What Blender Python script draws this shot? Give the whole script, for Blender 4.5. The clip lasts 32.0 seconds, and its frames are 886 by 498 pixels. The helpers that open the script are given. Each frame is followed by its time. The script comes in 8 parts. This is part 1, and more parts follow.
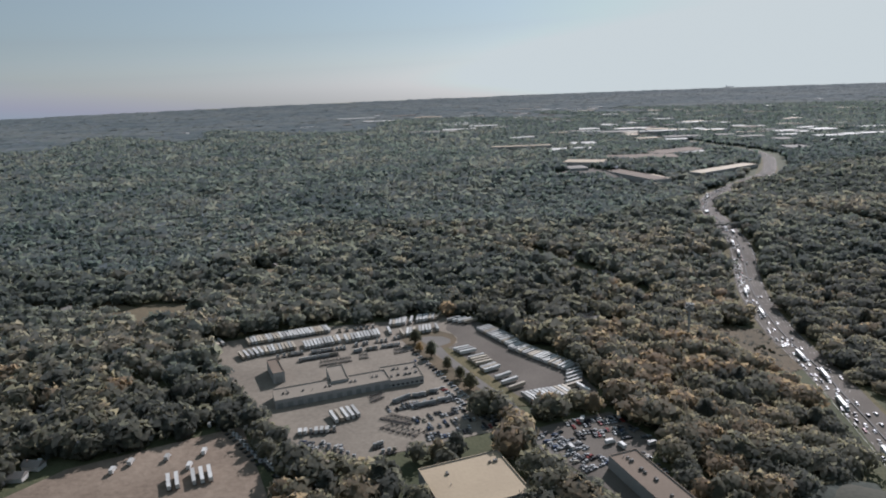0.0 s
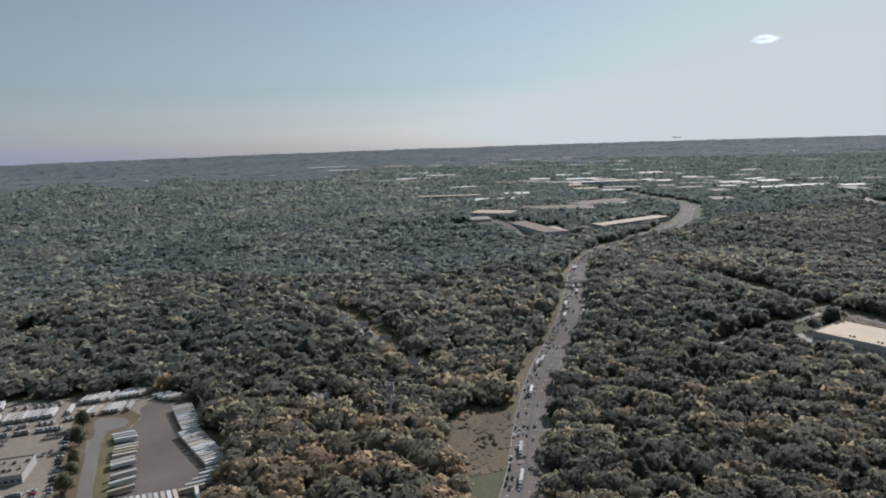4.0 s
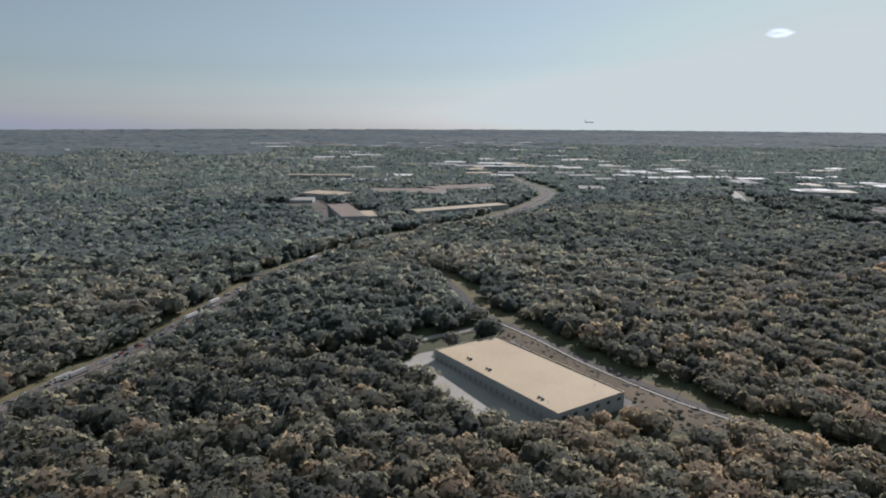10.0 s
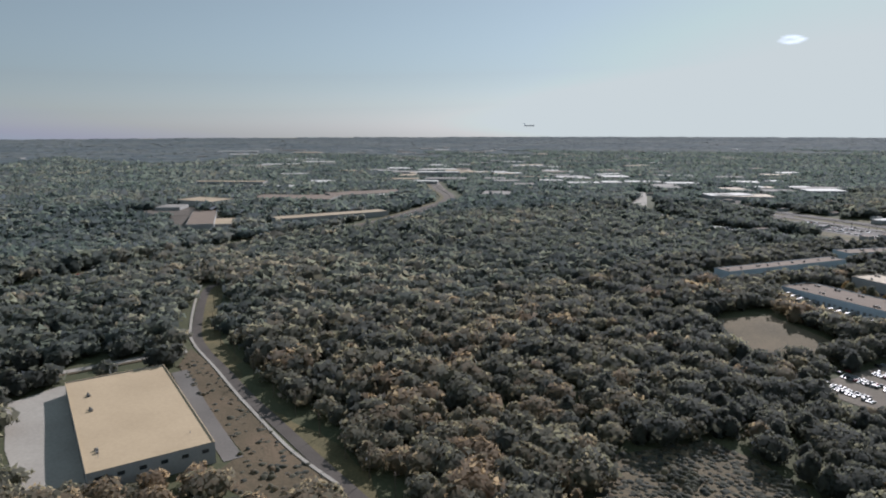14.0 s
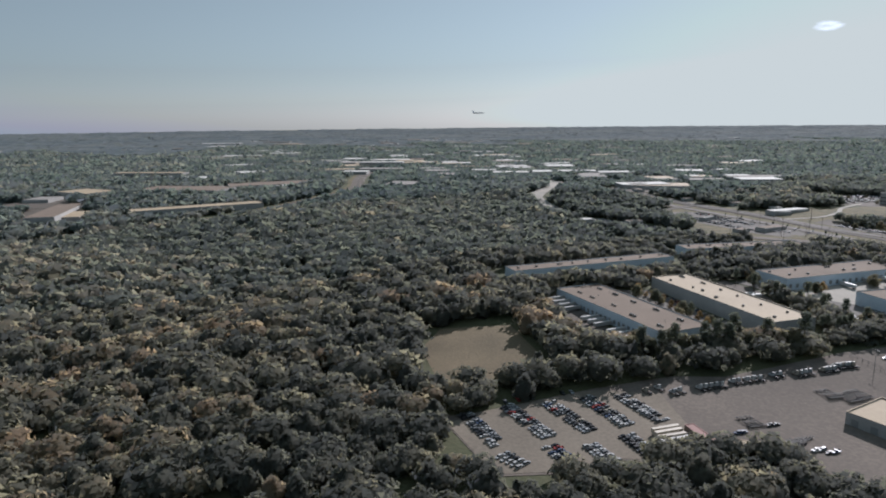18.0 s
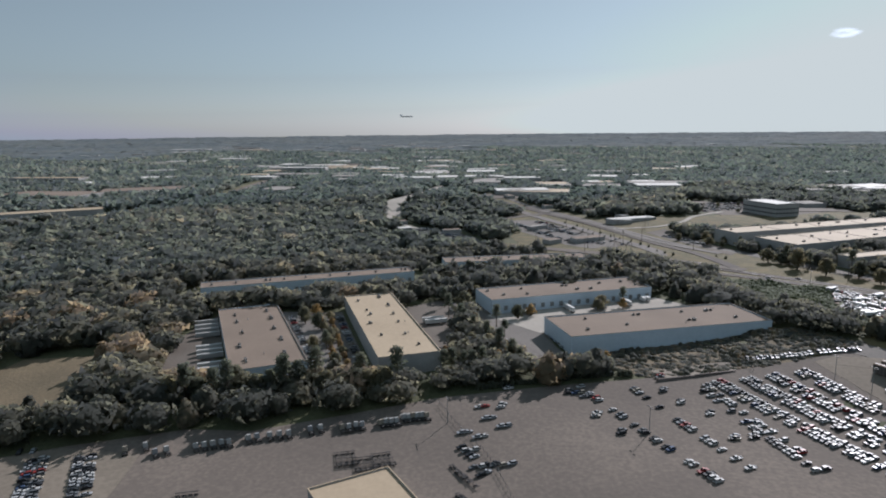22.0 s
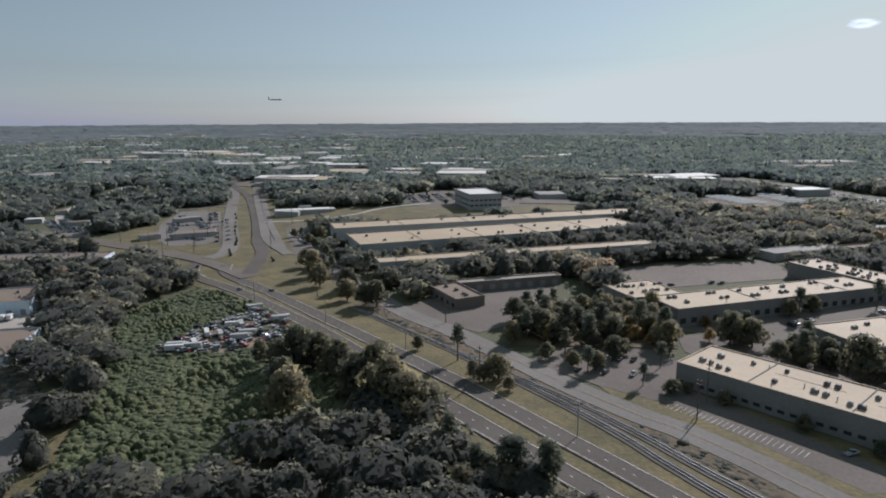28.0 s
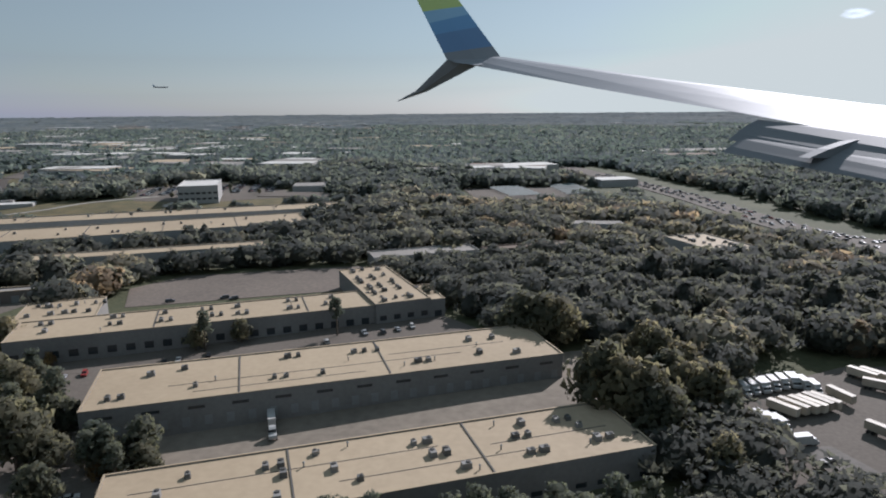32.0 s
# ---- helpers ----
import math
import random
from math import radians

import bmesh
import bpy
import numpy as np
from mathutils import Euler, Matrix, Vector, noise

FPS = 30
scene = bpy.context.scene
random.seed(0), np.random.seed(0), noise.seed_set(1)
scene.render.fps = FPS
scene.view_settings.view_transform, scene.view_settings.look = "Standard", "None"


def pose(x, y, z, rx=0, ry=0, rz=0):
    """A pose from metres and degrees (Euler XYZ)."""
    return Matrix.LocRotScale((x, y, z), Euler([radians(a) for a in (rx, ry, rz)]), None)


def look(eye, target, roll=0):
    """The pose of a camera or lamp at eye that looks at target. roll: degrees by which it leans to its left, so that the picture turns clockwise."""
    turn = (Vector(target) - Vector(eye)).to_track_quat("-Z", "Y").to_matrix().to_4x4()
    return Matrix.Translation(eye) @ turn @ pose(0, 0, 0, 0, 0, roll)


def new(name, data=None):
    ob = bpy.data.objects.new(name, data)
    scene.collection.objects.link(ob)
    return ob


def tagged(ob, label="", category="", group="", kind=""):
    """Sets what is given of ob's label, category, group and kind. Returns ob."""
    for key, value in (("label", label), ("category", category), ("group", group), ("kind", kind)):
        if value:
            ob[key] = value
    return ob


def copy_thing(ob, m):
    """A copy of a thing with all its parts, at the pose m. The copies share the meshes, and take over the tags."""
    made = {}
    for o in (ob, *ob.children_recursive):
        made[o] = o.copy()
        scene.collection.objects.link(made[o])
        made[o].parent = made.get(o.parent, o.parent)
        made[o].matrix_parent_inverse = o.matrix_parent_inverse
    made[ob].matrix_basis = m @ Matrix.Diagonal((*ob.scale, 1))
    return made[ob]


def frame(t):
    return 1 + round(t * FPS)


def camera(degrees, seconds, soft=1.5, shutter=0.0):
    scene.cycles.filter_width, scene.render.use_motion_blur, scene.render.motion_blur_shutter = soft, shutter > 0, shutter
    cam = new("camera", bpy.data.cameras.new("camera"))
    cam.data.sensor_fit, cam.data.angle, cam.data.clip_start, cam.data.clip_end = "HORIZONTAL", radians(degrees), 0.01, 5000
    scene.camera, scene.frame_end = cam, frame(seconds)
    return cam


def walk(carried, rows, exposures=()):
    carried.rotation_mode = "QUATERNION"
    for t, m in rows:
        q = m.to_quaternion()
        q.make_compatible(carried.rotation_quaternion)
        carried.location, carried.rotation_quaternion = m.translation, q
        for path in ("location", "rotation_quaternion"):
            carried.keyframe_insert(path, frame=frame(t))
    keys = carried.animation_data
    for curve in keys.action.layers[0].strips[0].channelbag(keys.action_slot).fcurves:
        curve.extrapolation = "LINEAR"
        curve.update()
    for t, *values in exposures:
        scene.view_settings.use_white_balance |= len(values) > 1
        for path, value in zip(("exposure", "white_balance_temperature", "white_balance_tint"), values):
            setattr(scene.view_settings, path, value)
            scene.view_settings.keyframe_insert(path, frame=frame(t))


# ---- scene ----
cam = camera(68.2, 32.0, soft=2.0)

# seconds, eye x, y, z, yaw, pitch, lean
PATH = [
    (0.0, 0.0, 0.0, 119.34, 0.00, -14.10, -2.24),
    (0.5, 17.7, 6.0, 118.12, 0.18, -13.80, -2.40),
    (1.0, 35.5, 12.1, 116.91, 0.76, -13.03, -2.42),
    (1.5, 53.2, 18.1, 115.70, 1.36, -12.00, -2.35),
    (2.0, 71.0, 24.3, 114.50, 1.33, -10.95, -2.28),
    (2.5, 88.7, 30.4, 113.31, 1.28, -10.35, -2.20),
    (3.0, 106.5, 36.6, 112.13, 1.01, -9.97, -2.11),
    (3.5, 124.3, 42.8, 110.95, 0.66, -9.79, -2.03),
    (5.5, 195.4, 67.9, 106.30, 0.25, -10.12, -1.33),
    (6.0, 213.2, 74.3, 105.16, 0.22, -10.53, -0.97),
    (6.5, 231.0, 80.7, 104.02, 0.06, -11.24, -0.61),
    (7.0, 248.9, 87.1, 102.89, 0.12, -11.83, -0.33),
    (7.5, 266.7, 93.5, 101.77, 0.12, -12.01, -0.14),
    (8.0, 284.5, 100.0, 100.65, 0.11, -11.80, -0.11),
    (8.5, 302.3, 106.5, 99.54, 0.34, -11.46, -0.09),
    (9.0, 320.2, 113.1, 98.43, 0.49, -11.39, 0.03),
    (9.5, 338.0, 119.7, 97.34, 0.60, -11.44, 0.14),
    (10.0, 355.9, 126.3, 96.25, 0.78, -11.22, 0.28),
    (10.5, 373.8, 132.9, 95.16, 0.97, -10.77, 0.27),
    (11.0, 391.6, 139.6, 94.09, 1.27, -10.59, -0.03),
    (11.5, 409.5, 146.3, 93.02, 1.25, -10.65, -0.16),
    (12.0, 427.4, 153.0, 91.95, 1.36, -10.69, -0.11),
    (12.5, 445.3, 159.8, 90.90, 1.36, -10.51, -0.07),
    (13.0, 463.1, 166.6, 89.85, 1.34, -10.24, -0.11),
    (13.5, 481.0, 173.4, 88.80, 1.48, -10.20, -0.12),
    (14.0, 498.9, 180.3, 87.77, 1.80, -10.47, -0.10),
    (14.5, 516.9, 187.2, 86.74, 1.96, -10.62, -0.08),
    (16.5, 588.6, 215.1, 82.68, 3.16, -11.36, -0.19),
    (17.0, 606.5, 222.1, 81.69, 3.56, -11.40, -0.27),
    (17.5, 624.4, 229.2, 80.70, 3.99, -11.41, -0.47),
    (18.0, 642.4, 236.3, 79.72, 4.18, -11.12, -0.61),
    (18.5, 660.4, 243.4, 78.74, 4.30, -10.70, -0.85),
    (19.0, 678.3, 250.6, 77.77, 4.42, -10.21, -1.00),
    (19.5, 696.3, 257.8, 76.81, 4.49, -9.83, -1.07),
    (20.0, 714.3, 265.1, 75.85, 4.99, -9.74, -1.17),
    (20.5, 732.3, 272.3, 74.90, 5.06, -9.90, -1.07),
    (21.0, 750.3, 279.6, 73.96, 5.27, -10.27, -0.93),
    (21.5, 768.3, 286.9, 73.03, 5.26, -10.51, -0.75),
    (22.0, 786.3, 294.3, 72.10, 5.34, -10.47, -0.60),
    (22.5, 804.3, 301.7, 71.18, 5.24, -10.34, -0.52),
    (23.0, 822.3, 309.1, 70.26, 5.30, -10.17, -0.71),
    (23.5, 840.3, 316.6, 69.35, 5.55, -10.11, -0.92),
    (24.0, 858.3, 324.1, 68.45, 5.94, -10.29, -0.86),
    (24.5, 876.4, 331.6, 67.56, 6.18, -10.85, -0.86),
    (25.0, 894.4, 339.1, 66.67, 6.48, -11.96, -0.70),
    (25.5, 912.5, 346.7, 65.79, 6.56, -13.35, -0.43),
    (27.5, 984.7, 377.3, 62.33, 6.26, -11.86, -0.21),
    (28.0, 1002.8, 385.1, 61.48, 6.22, -11.30, -0.29),
    (28.5, 1020.9, 392.8, 60.64, 6.29, -11.61, -0.08),
    (29.0, 1039.0, 400.6, 59.80, 6.69, -12.31, 0.05),
    (29.5, 1057.1, 408.5, 58.98, 6.74, -13.28, 0.34),
    (30.0, 1075.2, 416.3, 58.16, 6.49, -13.95, 0.61),
    (30.5, 1093.3, 424.2, 57.34, 6.06, -13.86, 0.98),
    (31.0, 1111.4, 432.1, 56.53, 6.00, -13.20, 0.71),
    (31.5, 1129.5, 440.1, 55.73, 5.92, -12.42, 0.10),
    (32.0, 1147.6, 448.1, 54.94, 5.77, -12.01, -0.50),
]


def aim(x, y, z, yaw, pitch, lean):
    a, b = radians(yaw), radians(pitch)
    way = Vector((-math.sin(a) * math.cos(b), math.cos(a) * math.cos(b), math.sin(b)))
    return look((x, y, z), Vector((x, y, z)) + way * 50, lean)


walk(cam, [(r[0], aim(*r[1:])) for r in PATH], exposures=[(0, 0.88, 5140, 15), (14, 0.9, 5140, 15), (29.5, 0.9, 5140, 15), (31, 1.04, 5140, 15), (32, 0.92, 5140, 15)])

# ---- light ----
SUN_ELEV, SUN_AZ = 32.0, 31.0
CLOUD = (0.424, 0.8985, 0.112 * 3.2)
sun = new("sun", bpy.data.lights.new("sun", "SUN"))
sun.data.energy, sun.data.angle, sun.data.color = 3.7, radians(0.9), (1.0, 0.85, 0.68)
sun.matrix_world = look((math.sin(radians(SUN_AZ)) * math.cos(radians(SUN_ELEV)) * 400,
                         math.cos(radians(SUN_AZ)) * math.cos(radians(SUN_ELEV)) * 400,
                         math.sin(radians(SUN_ELEV)) * 400), (0, 0, 0))
world = bpy.data.worlds.new("sky")
scene.world = world
world.use_nodes = True
wt = world.node_tree
wt.nodes.clear()
sky = wt.nodes.new("ShaderNodeTexSky")
sky.sky_type, sky.sun_disc = "NISHITA", False
sky.sun_elevation, sky.sun_rotation = radians(SUN_ELEV), radians(SUN_AZ)
sky.air_density, sky.dust_density, sky.ozone_density, sky.altitude = 1.0, 0.4, 2.0, 200
bg = wt.nodes.new("ShaderNodeBackground")
bg.inputs["Strength"].default_value = 0.05
wo = wt.nodes.new("ShaderNodeOutputWorld")
pale = wt.nodes.new("ShaderNodeHueSaturation")  # a hazy, washed-out sky
pale.inputs["Hue"].default_value = 0.475
pale.inputs["Saturation"].default_value, pale.inputs["Value"].default_value = 0.38, 0.67
wt.links.new(sky.outputs[0], pale.inputs["Color"])
warm = wt.nodes.new("ShaderNodeVectorMath")  # autumn haze takes some of its blue
warm.operation = "MULTIPLY"
warm.inputs[1].default_value = (1.012, 0.985, 0.835)
wt.links.new(pale.outputs["Color"], warm.inputs[0])
veil = wt.nodes.new("ShaderNodeMixRGB")  # thick haze: no part of the sky is darker than this
veil.blend_type = "LIGHTEN"
veil.inputs[0].default_value = 1.0
veil.inputs[2].default_value = (3.1, 3.6, 3.4, 1)
wt.links.new(warm.outputs[0], veil.inputs[1])
glare = wt.nodes.new("ShaderNodeMixRGB")  # and none near the sun outshines the rest by much
glare.blend_type = "DARKEN"
glare.inputs[0].default_value = 1.0
glare.inputs[2].default_value = (7.25, 6.95, 5.5, 1)
wt.links.new(veil.outputs[0], glare.inputs[1])
# one thin wisp of cloud, far off to the side
coord = wt.nodes.new("ShaderNodeTexCoord")
toward = wt.nodes.new("ShaderNodeVectorMath")
toward.operation = "DISTANCE"
toward.inputs[1].default_value = CLOUD
flat = wt.nodes.new("ShaderNodeVectorMath")
flat.operation = "MULTIPLY"
flat.inputs[1].default_value = (1.0, 1.0, 3.2)
wisp = wt.nodes.new("ShaderNodeTexNoise")
wisp.inputs["Scale"].default_value, wisp.inputs["Detail"].default_value = 38.0, 5.0
edge = wt.nodes.new("ShaderNodeMapRange")
edge.inputs["From Min"].default_value, edge.inputs["From Max"].default_value = 0.034, 0.012
grainy = wt.nodes.new("ShaderNodeMath")
grainy.operation = "MULTIPLY"
cover = wt.nodes.new("ShaderNodeMapRange")
cover.inputs["From Min"].default_value, cover.inputs["From Max"].default_value, cover.inputs["To Max"].default_value = 0.3, 0.6, 0.75
white = wt.nodes.new("ShaderNodeMixRGB")
white.inputs[2].default_value = (14.5, 14.2, 13.6, 1)
wt.links.new(coord.outputs["Generated"], flat.inputs[0])
wt.links.new(flat.outputs[0], toward.inputs[0])
wt.links.new(flat.outputs[0], wisp.inputs["Vector"])
wt.links.new(toward.outputs["Value"], edge.inputs["Value"])
wt.links.new(edge.outputs[0], grainy.inputs[0])
wt.links.new(wisp.outputs["Fac"], grainy.inputs[1])
wt.links.new(grainy.outputs[0], cover.inputs["Value"])
wt.links.new(cover.outputs[0], white.inputs[0])
wt.links.new(glare.outputs[0], white.inputs[1])
wt.links.new(white.outputs[0], bg.inputs["Color"])
wt.links.new(bg.outputs[0], wo.inputs["Surface"])

# ---- materials ----


def material(name, low, high, rough=0.85, grain=1.0, patch=0.1, bump=0.2, metal=0.0, island=0.0, per_object=0.0, mid=None, spec=0.3, tone=0.0, leafy=0.0, sheen=0.12, gap=0.62):
    """A surface whose colour wanders from low to high in grain and in larger patches."""
    m = bpy.data.materials.new(name)
    m.use_nodes = True
    nt = m.node_tree
    b = nt.nodes["Principled BSDF"]
    b.inputs["Roughness"].default_value, b.inputs["Metallic"].default_value = rough, metal
    b.inputs["Specular IOR Level"].default_value = spec
    geo = nt.nodes.new("ShaderNodeNewGeometry")

    def noise_at(scale, detail):
        n = nt.nodes.new("ShaderNodeTexNoise")
        n.inputs["Scale"].default_value, n.inputs["Detail"].default_value = scale, detail
        nt.links.new(geo.outputs["Position"], n.inputs["Vector"])
        return n.outputs["Fac"]

    def math_node(op, a, b_):
        n = nt.nodes.new("ShaderNodeMath")
        n.operation = op
        for i, v in enumerate((a, b_)):
            if isinstance(v, (int, float)):
                n.inputs[i].default_value = v
            else:
                nt.links.new(v, n.inputs[i])
        return n.outputs[0]

    fine, coarse = noise_at(grain, 4), noise_at(patch, 3)
    f = math_node("ADD", math_node("MULTIPLY", fine, 0.45), math_node("MULTIPLY", coarse, 0.55))
    if island:
        f = math_node("ADD", math_node("MULTIPLY", f, 1 - island), math_node("MULTIPLY", geo.outputs["Random Per Island"], island))
    if per_object:
        info = nt.nodes.new("ShaderNodeObjectInfo")
        f = math_node("ADD", math_node("MULTIPLY", f, 1 - per_object), math_node("MULTIPLY", info.outputs["Random"], per_object))
    if tone:
        at = nt.nodes.new("ShaderNodeAttribute")
        at.attribute_name = "tone"
        f = math_node("ADD", math_node("MULTIPLY", f, 1 - tone), math_node("MULTIPLY", at.outputs["Fac"], tone))
    ramp = nt.nodes.new("ShaderNodeValToRGB")
    ramp.color_ramp.elements[0].position, ramp.color_ramp.elements[1].position = 0.3, 0.7
    ramp.color_ramp.elements[0].color, ramp.color_ramp.elements[1].color = (*low, 1), (*high, 1)
    if mid:
        e = ramp.color_ramp.elements.new(0.5)
        e.color = (*mid, 1)
    nt.links.new(f, ramp.inputs[0])
    colour = ramp.outputs[0]
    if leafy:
        # noise darkens the leaf colour in patches: painted shade between clusters of leaves
        gap_shade = nt.nodes.new("ShaderNodeMapRange")
        gap_shade.inputs["From Min"].default_value, gap_shade.inputs["From Max"].default_value = 0.38, 0.6
        gap_shade.inputs["To Min"].default_value, gap_shade.inputs["To Max"].default_value = gap, 1.12
        nt.links.new(noise_at(grain * 0.8, 5), gap_shade.inputs["Value"])
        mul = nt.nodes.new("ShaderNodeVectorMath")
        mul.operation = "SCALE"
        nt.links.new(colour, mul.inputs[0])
        nt.links.new(gap_shade.outputs[0], mul.inputs["Scale"])
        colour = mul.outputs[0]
    nt.links.new(colour, b.inputs["Base Color"])
    if bump:
        bn = nt.nodes.new("ShaderNodeBump")
        bn.inputs["Strength"].default_value, bn.inputs["Distance"].default_value = bump, (0.9 if leafy else 0.3) / grain
        nt.links.new(fine, bn.inputs["Height"])
        nt.links.new(bn.outputs[0], b.inputs["Normal"])
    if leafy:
        # pale blue sheen on the leaves, standing in for haze
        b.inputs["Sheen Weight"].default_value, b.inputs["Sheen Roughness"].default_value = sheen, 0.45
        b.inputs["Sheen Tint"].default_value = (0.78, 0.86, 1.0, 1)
        # leaves let part of the light through
        tr = nt.nodes.new("ShaderNodeBsdfTranslucent")
        thin = nt.nodes.new("ShaderNodeVectorMath")  # light through a leaf is brighter and yellower
        thin.operation = "MULTIPLY"
        thin.inputs[1].default_value = (1.6, 1.56, 1.38)
        nt.links.new(colour, thin.inputs[0])
        nt.links.new(thin.outputs[0], tr.inputs["Color"])
        mix = nt.nodes.new("ShaderNodeMixShader")
        mix.inputs[0].default_value = leafy
        nt.links.new(b.outputs[0], mix.inputs[1])
        nt.links.new(tr.outputs[0], mix.inputs[2])
        nt.links.new(mix.outputs[0], nt.nodes["Material Output"].inputs["Surface"])
    return m


M_GROUND = material("forest_floor", (0.035, 0.042, 0.018), (0.085, 0.082, 0.04), 0.95, 0.8, 0.03, 0.6)
# canopy colours turn bluer with distance: haze put into the base colour
M_FAR = material("haze_tinted_far_canopy", (0.077, 0.1, 0.09), (0.148, 0.156, 0.127), 0.95, 0.05, 0.004, 0.0, tone=0.45, leafy=0.5, sheen=0.3, gap=0.97)
M_FARTHER = material("haze_tinted_canopy", (0.077, 0.098, 0.088), (0.152, 0.152, 0.126), 0.92, 0.3, 0.009, 0.1, mid=(0.118, 0.136, 0.12), tone=0.6, leafy=0.58, sheen=0.24, gap=0.95)
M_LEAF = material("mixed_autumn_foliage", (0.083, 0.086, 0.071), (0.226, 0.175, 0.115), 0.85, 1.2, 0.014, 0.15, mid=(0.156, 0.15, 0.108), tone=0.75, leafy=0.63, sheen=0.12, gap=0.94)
M_LEAF_MID = material("mixed_foliage_hazed", (0.081, 0.092, 0.079), (0.188, 0.168, 0.126), 0.9, 0.9, 0.012, 0.15, mid=(0.135, 0.143, 0.114), tone=0.7, leafy=0.62, sheen=0.16, gap=0.95)
M_ASPHALT = material("worn_asphalt", (0.084, 0.072, 0.060), (0.142, 0.123, 0.103), 0.9, 1.5, 0.05, 0.15, spec=0.12)
M_ASPHALT_DARK = material("newer_asphalt", (0.064, 0.055, 0.047), (0.1, 0.087, 0.075), 0.88, 1.5, 0.08, 0.15, spec=0.12)
M_CONCRETE = material("pale_concrete", (0.238, 0.216, 0.186), (0.335, 0.309, 0.264), 0.9, 1.0, 0.06, 0.15, spec=0.12)
M_YARD = material("dusty_yard_paving", (0.123, 0.104, 0.081), (0.220, 0.187, 0.145), 0.92, 0.6, 0.03, 0.2)
M_DIRT = material("bare_red_dirt", (0.119, 0.088, 0.063), (0.220, 0.172, 0.128), 0.95, 0.5, 0.04, 0.4)
M_LOT = material("stained_lot_paving", (0.096, 0.082, 0.07), (0.178, 0.149, 0.121), 0.92, 0.9, 0.022, 0.15, mid=(0.124, 0.105, 0.088), spec=0.12)
M_LOT_DUST = material("dusty_lot_paving", (0.116, 0.099, 0.078), (0.197, 0.168, 0.131), 0.92, 0.9, 0.03, 0.2, spec=0.12)
M_PALE = material("pale_worn_asphalt", (0.108, 0.098, 0.087), (0.17, 0.155, 0.138), 0.9, 1.2, 0.05, 0.15, spec=0.12)
M_BROWN = material("dry_brown_grass", (0.055, 0.044, 0.024), (0.14, 0.098, 0.06), 0.95, 1.2, 0.06, 0.7, mid=(0.092, 0.07, 0.04))
M_GRASS = material("mown_autumn_grass", (0.05, 0.045, 0.02), (0.15, 0.112, 0.05), 0.95, 1.2, 0.12, 0.7, mid=(0.094, 0.08, 0.036))
M_FIELD = material("dry_meadow_grass", (0.079, 0.065, 0.039), (0.162, 0.125, 0.074), 0.95, 1.2, 0.05, 0.7)
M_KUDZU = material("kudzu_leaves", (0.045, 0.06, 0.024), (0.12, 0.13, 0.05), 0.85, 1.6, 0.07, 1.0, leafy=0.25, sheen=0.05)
M_ROOF_CREAM = material("cream_roof_membrane", (0.262, 0.205, 0.132), (0.345, 0.275, 0.182), 0.8, 0.9, 0.05, 0.05)
M_ROOF_BUFF = material("buff_roof_membrane", (0.3, 0.229, 0.14), (0.39, 0.303, 0.19), 0.8, 0.9, 0.05, 0.05)
M_ROOF_WHITE = material("white_roof_membrane", (0.4, 0.385, 0.35), (0.52, 0.5, 0.46), 0.8, 0.5, 0.05, 0.05)
M_ROOF_TAN = material("tan_gravel_roof", (0.123, 0.095, 0.071), (0.186, 0.144, 0.108), 0.95, 2.5, 0.06, 0.2)
M_ROOF_DUSTY = material("dusty_beige_roof", (0.15, 0.128, 0.1), (0.225, 0.194, 0.155), 0.95, 2.0, 0.06, 0.2)
M_ROOF_GREY = material("grey_gravel_roof", (0.176, 0.164, 0.145), (0.255, 0.233, 0.208), 0.95, 2.0, 0.06, 0.2)
M_WALL = material("painted_concrete_wall", (0.24, 0.235, 0.222), (0.33, 0.32, 0.3), 0.85, 1.2, 0.08, 0.1)
M_WALL_OFFICE = material("grey_tan_block_wall", (0.135, 0.128, 0.118), (0.2, 0.19, 0.175), 0.88, 1.5, 0.1, 0.15)
M_WALL_BLUE = material("pale_blue_metal_wall", (0.383, 0.441, 0.487), (0.499, 0.557, 0.603), 0.6, 1.0, 0.08, 0.1)
M_WALL_BROWN = material("brown_brick_wall", (0.110, 0.090, 0.078), (0.180, 0.151, 0.131), 0.9, 3.0, 0.1, 0.2)
M_TRIM = material("dark_joint_and_trim", (0.06, 0.055, 0.05), (0.1, 0.09, 0.08), 0.8, 2.0, 0.1, 0)
M_GLASS = material("dark_window_glass", (0.02, 0.024, 0.028), (0.035, 0.04, 0.045), 0.15, 0.5, 0.1, 0, spec=0.5)
M_DOOR = material("grey_dock_door", (0.16, 0.16, 0.155), (0.22, 0.22, 0.21), 0.6, 1.0, 0.1, 0.1)
M_PAINT_WHITE = material("road_paint_white", (0.325, 0.307, 0.278), (0.522, 0.499, 0.452), 0.7, 2.0, 0.2, 0)
M_PAINT_YELLOW = material("worn_yellow_road_paint", (0.17, 0.135, 0.07), (0.26, 0.2, 0.09), 0.8, 2.0, 0.2, 0)
M_METAL = material("galvanised_metal", (0.19, 0.19, 0.18), (0.28, 0.275, 0.265), 0.6, 1.5, 0.2, 0.05, metal=0.2)
M_TRUNK = material("bark", (0.06, 0.045, 0.033), (0.12, 0.095, 0.07), 0.95, 4.0, 0.5, 0.6)

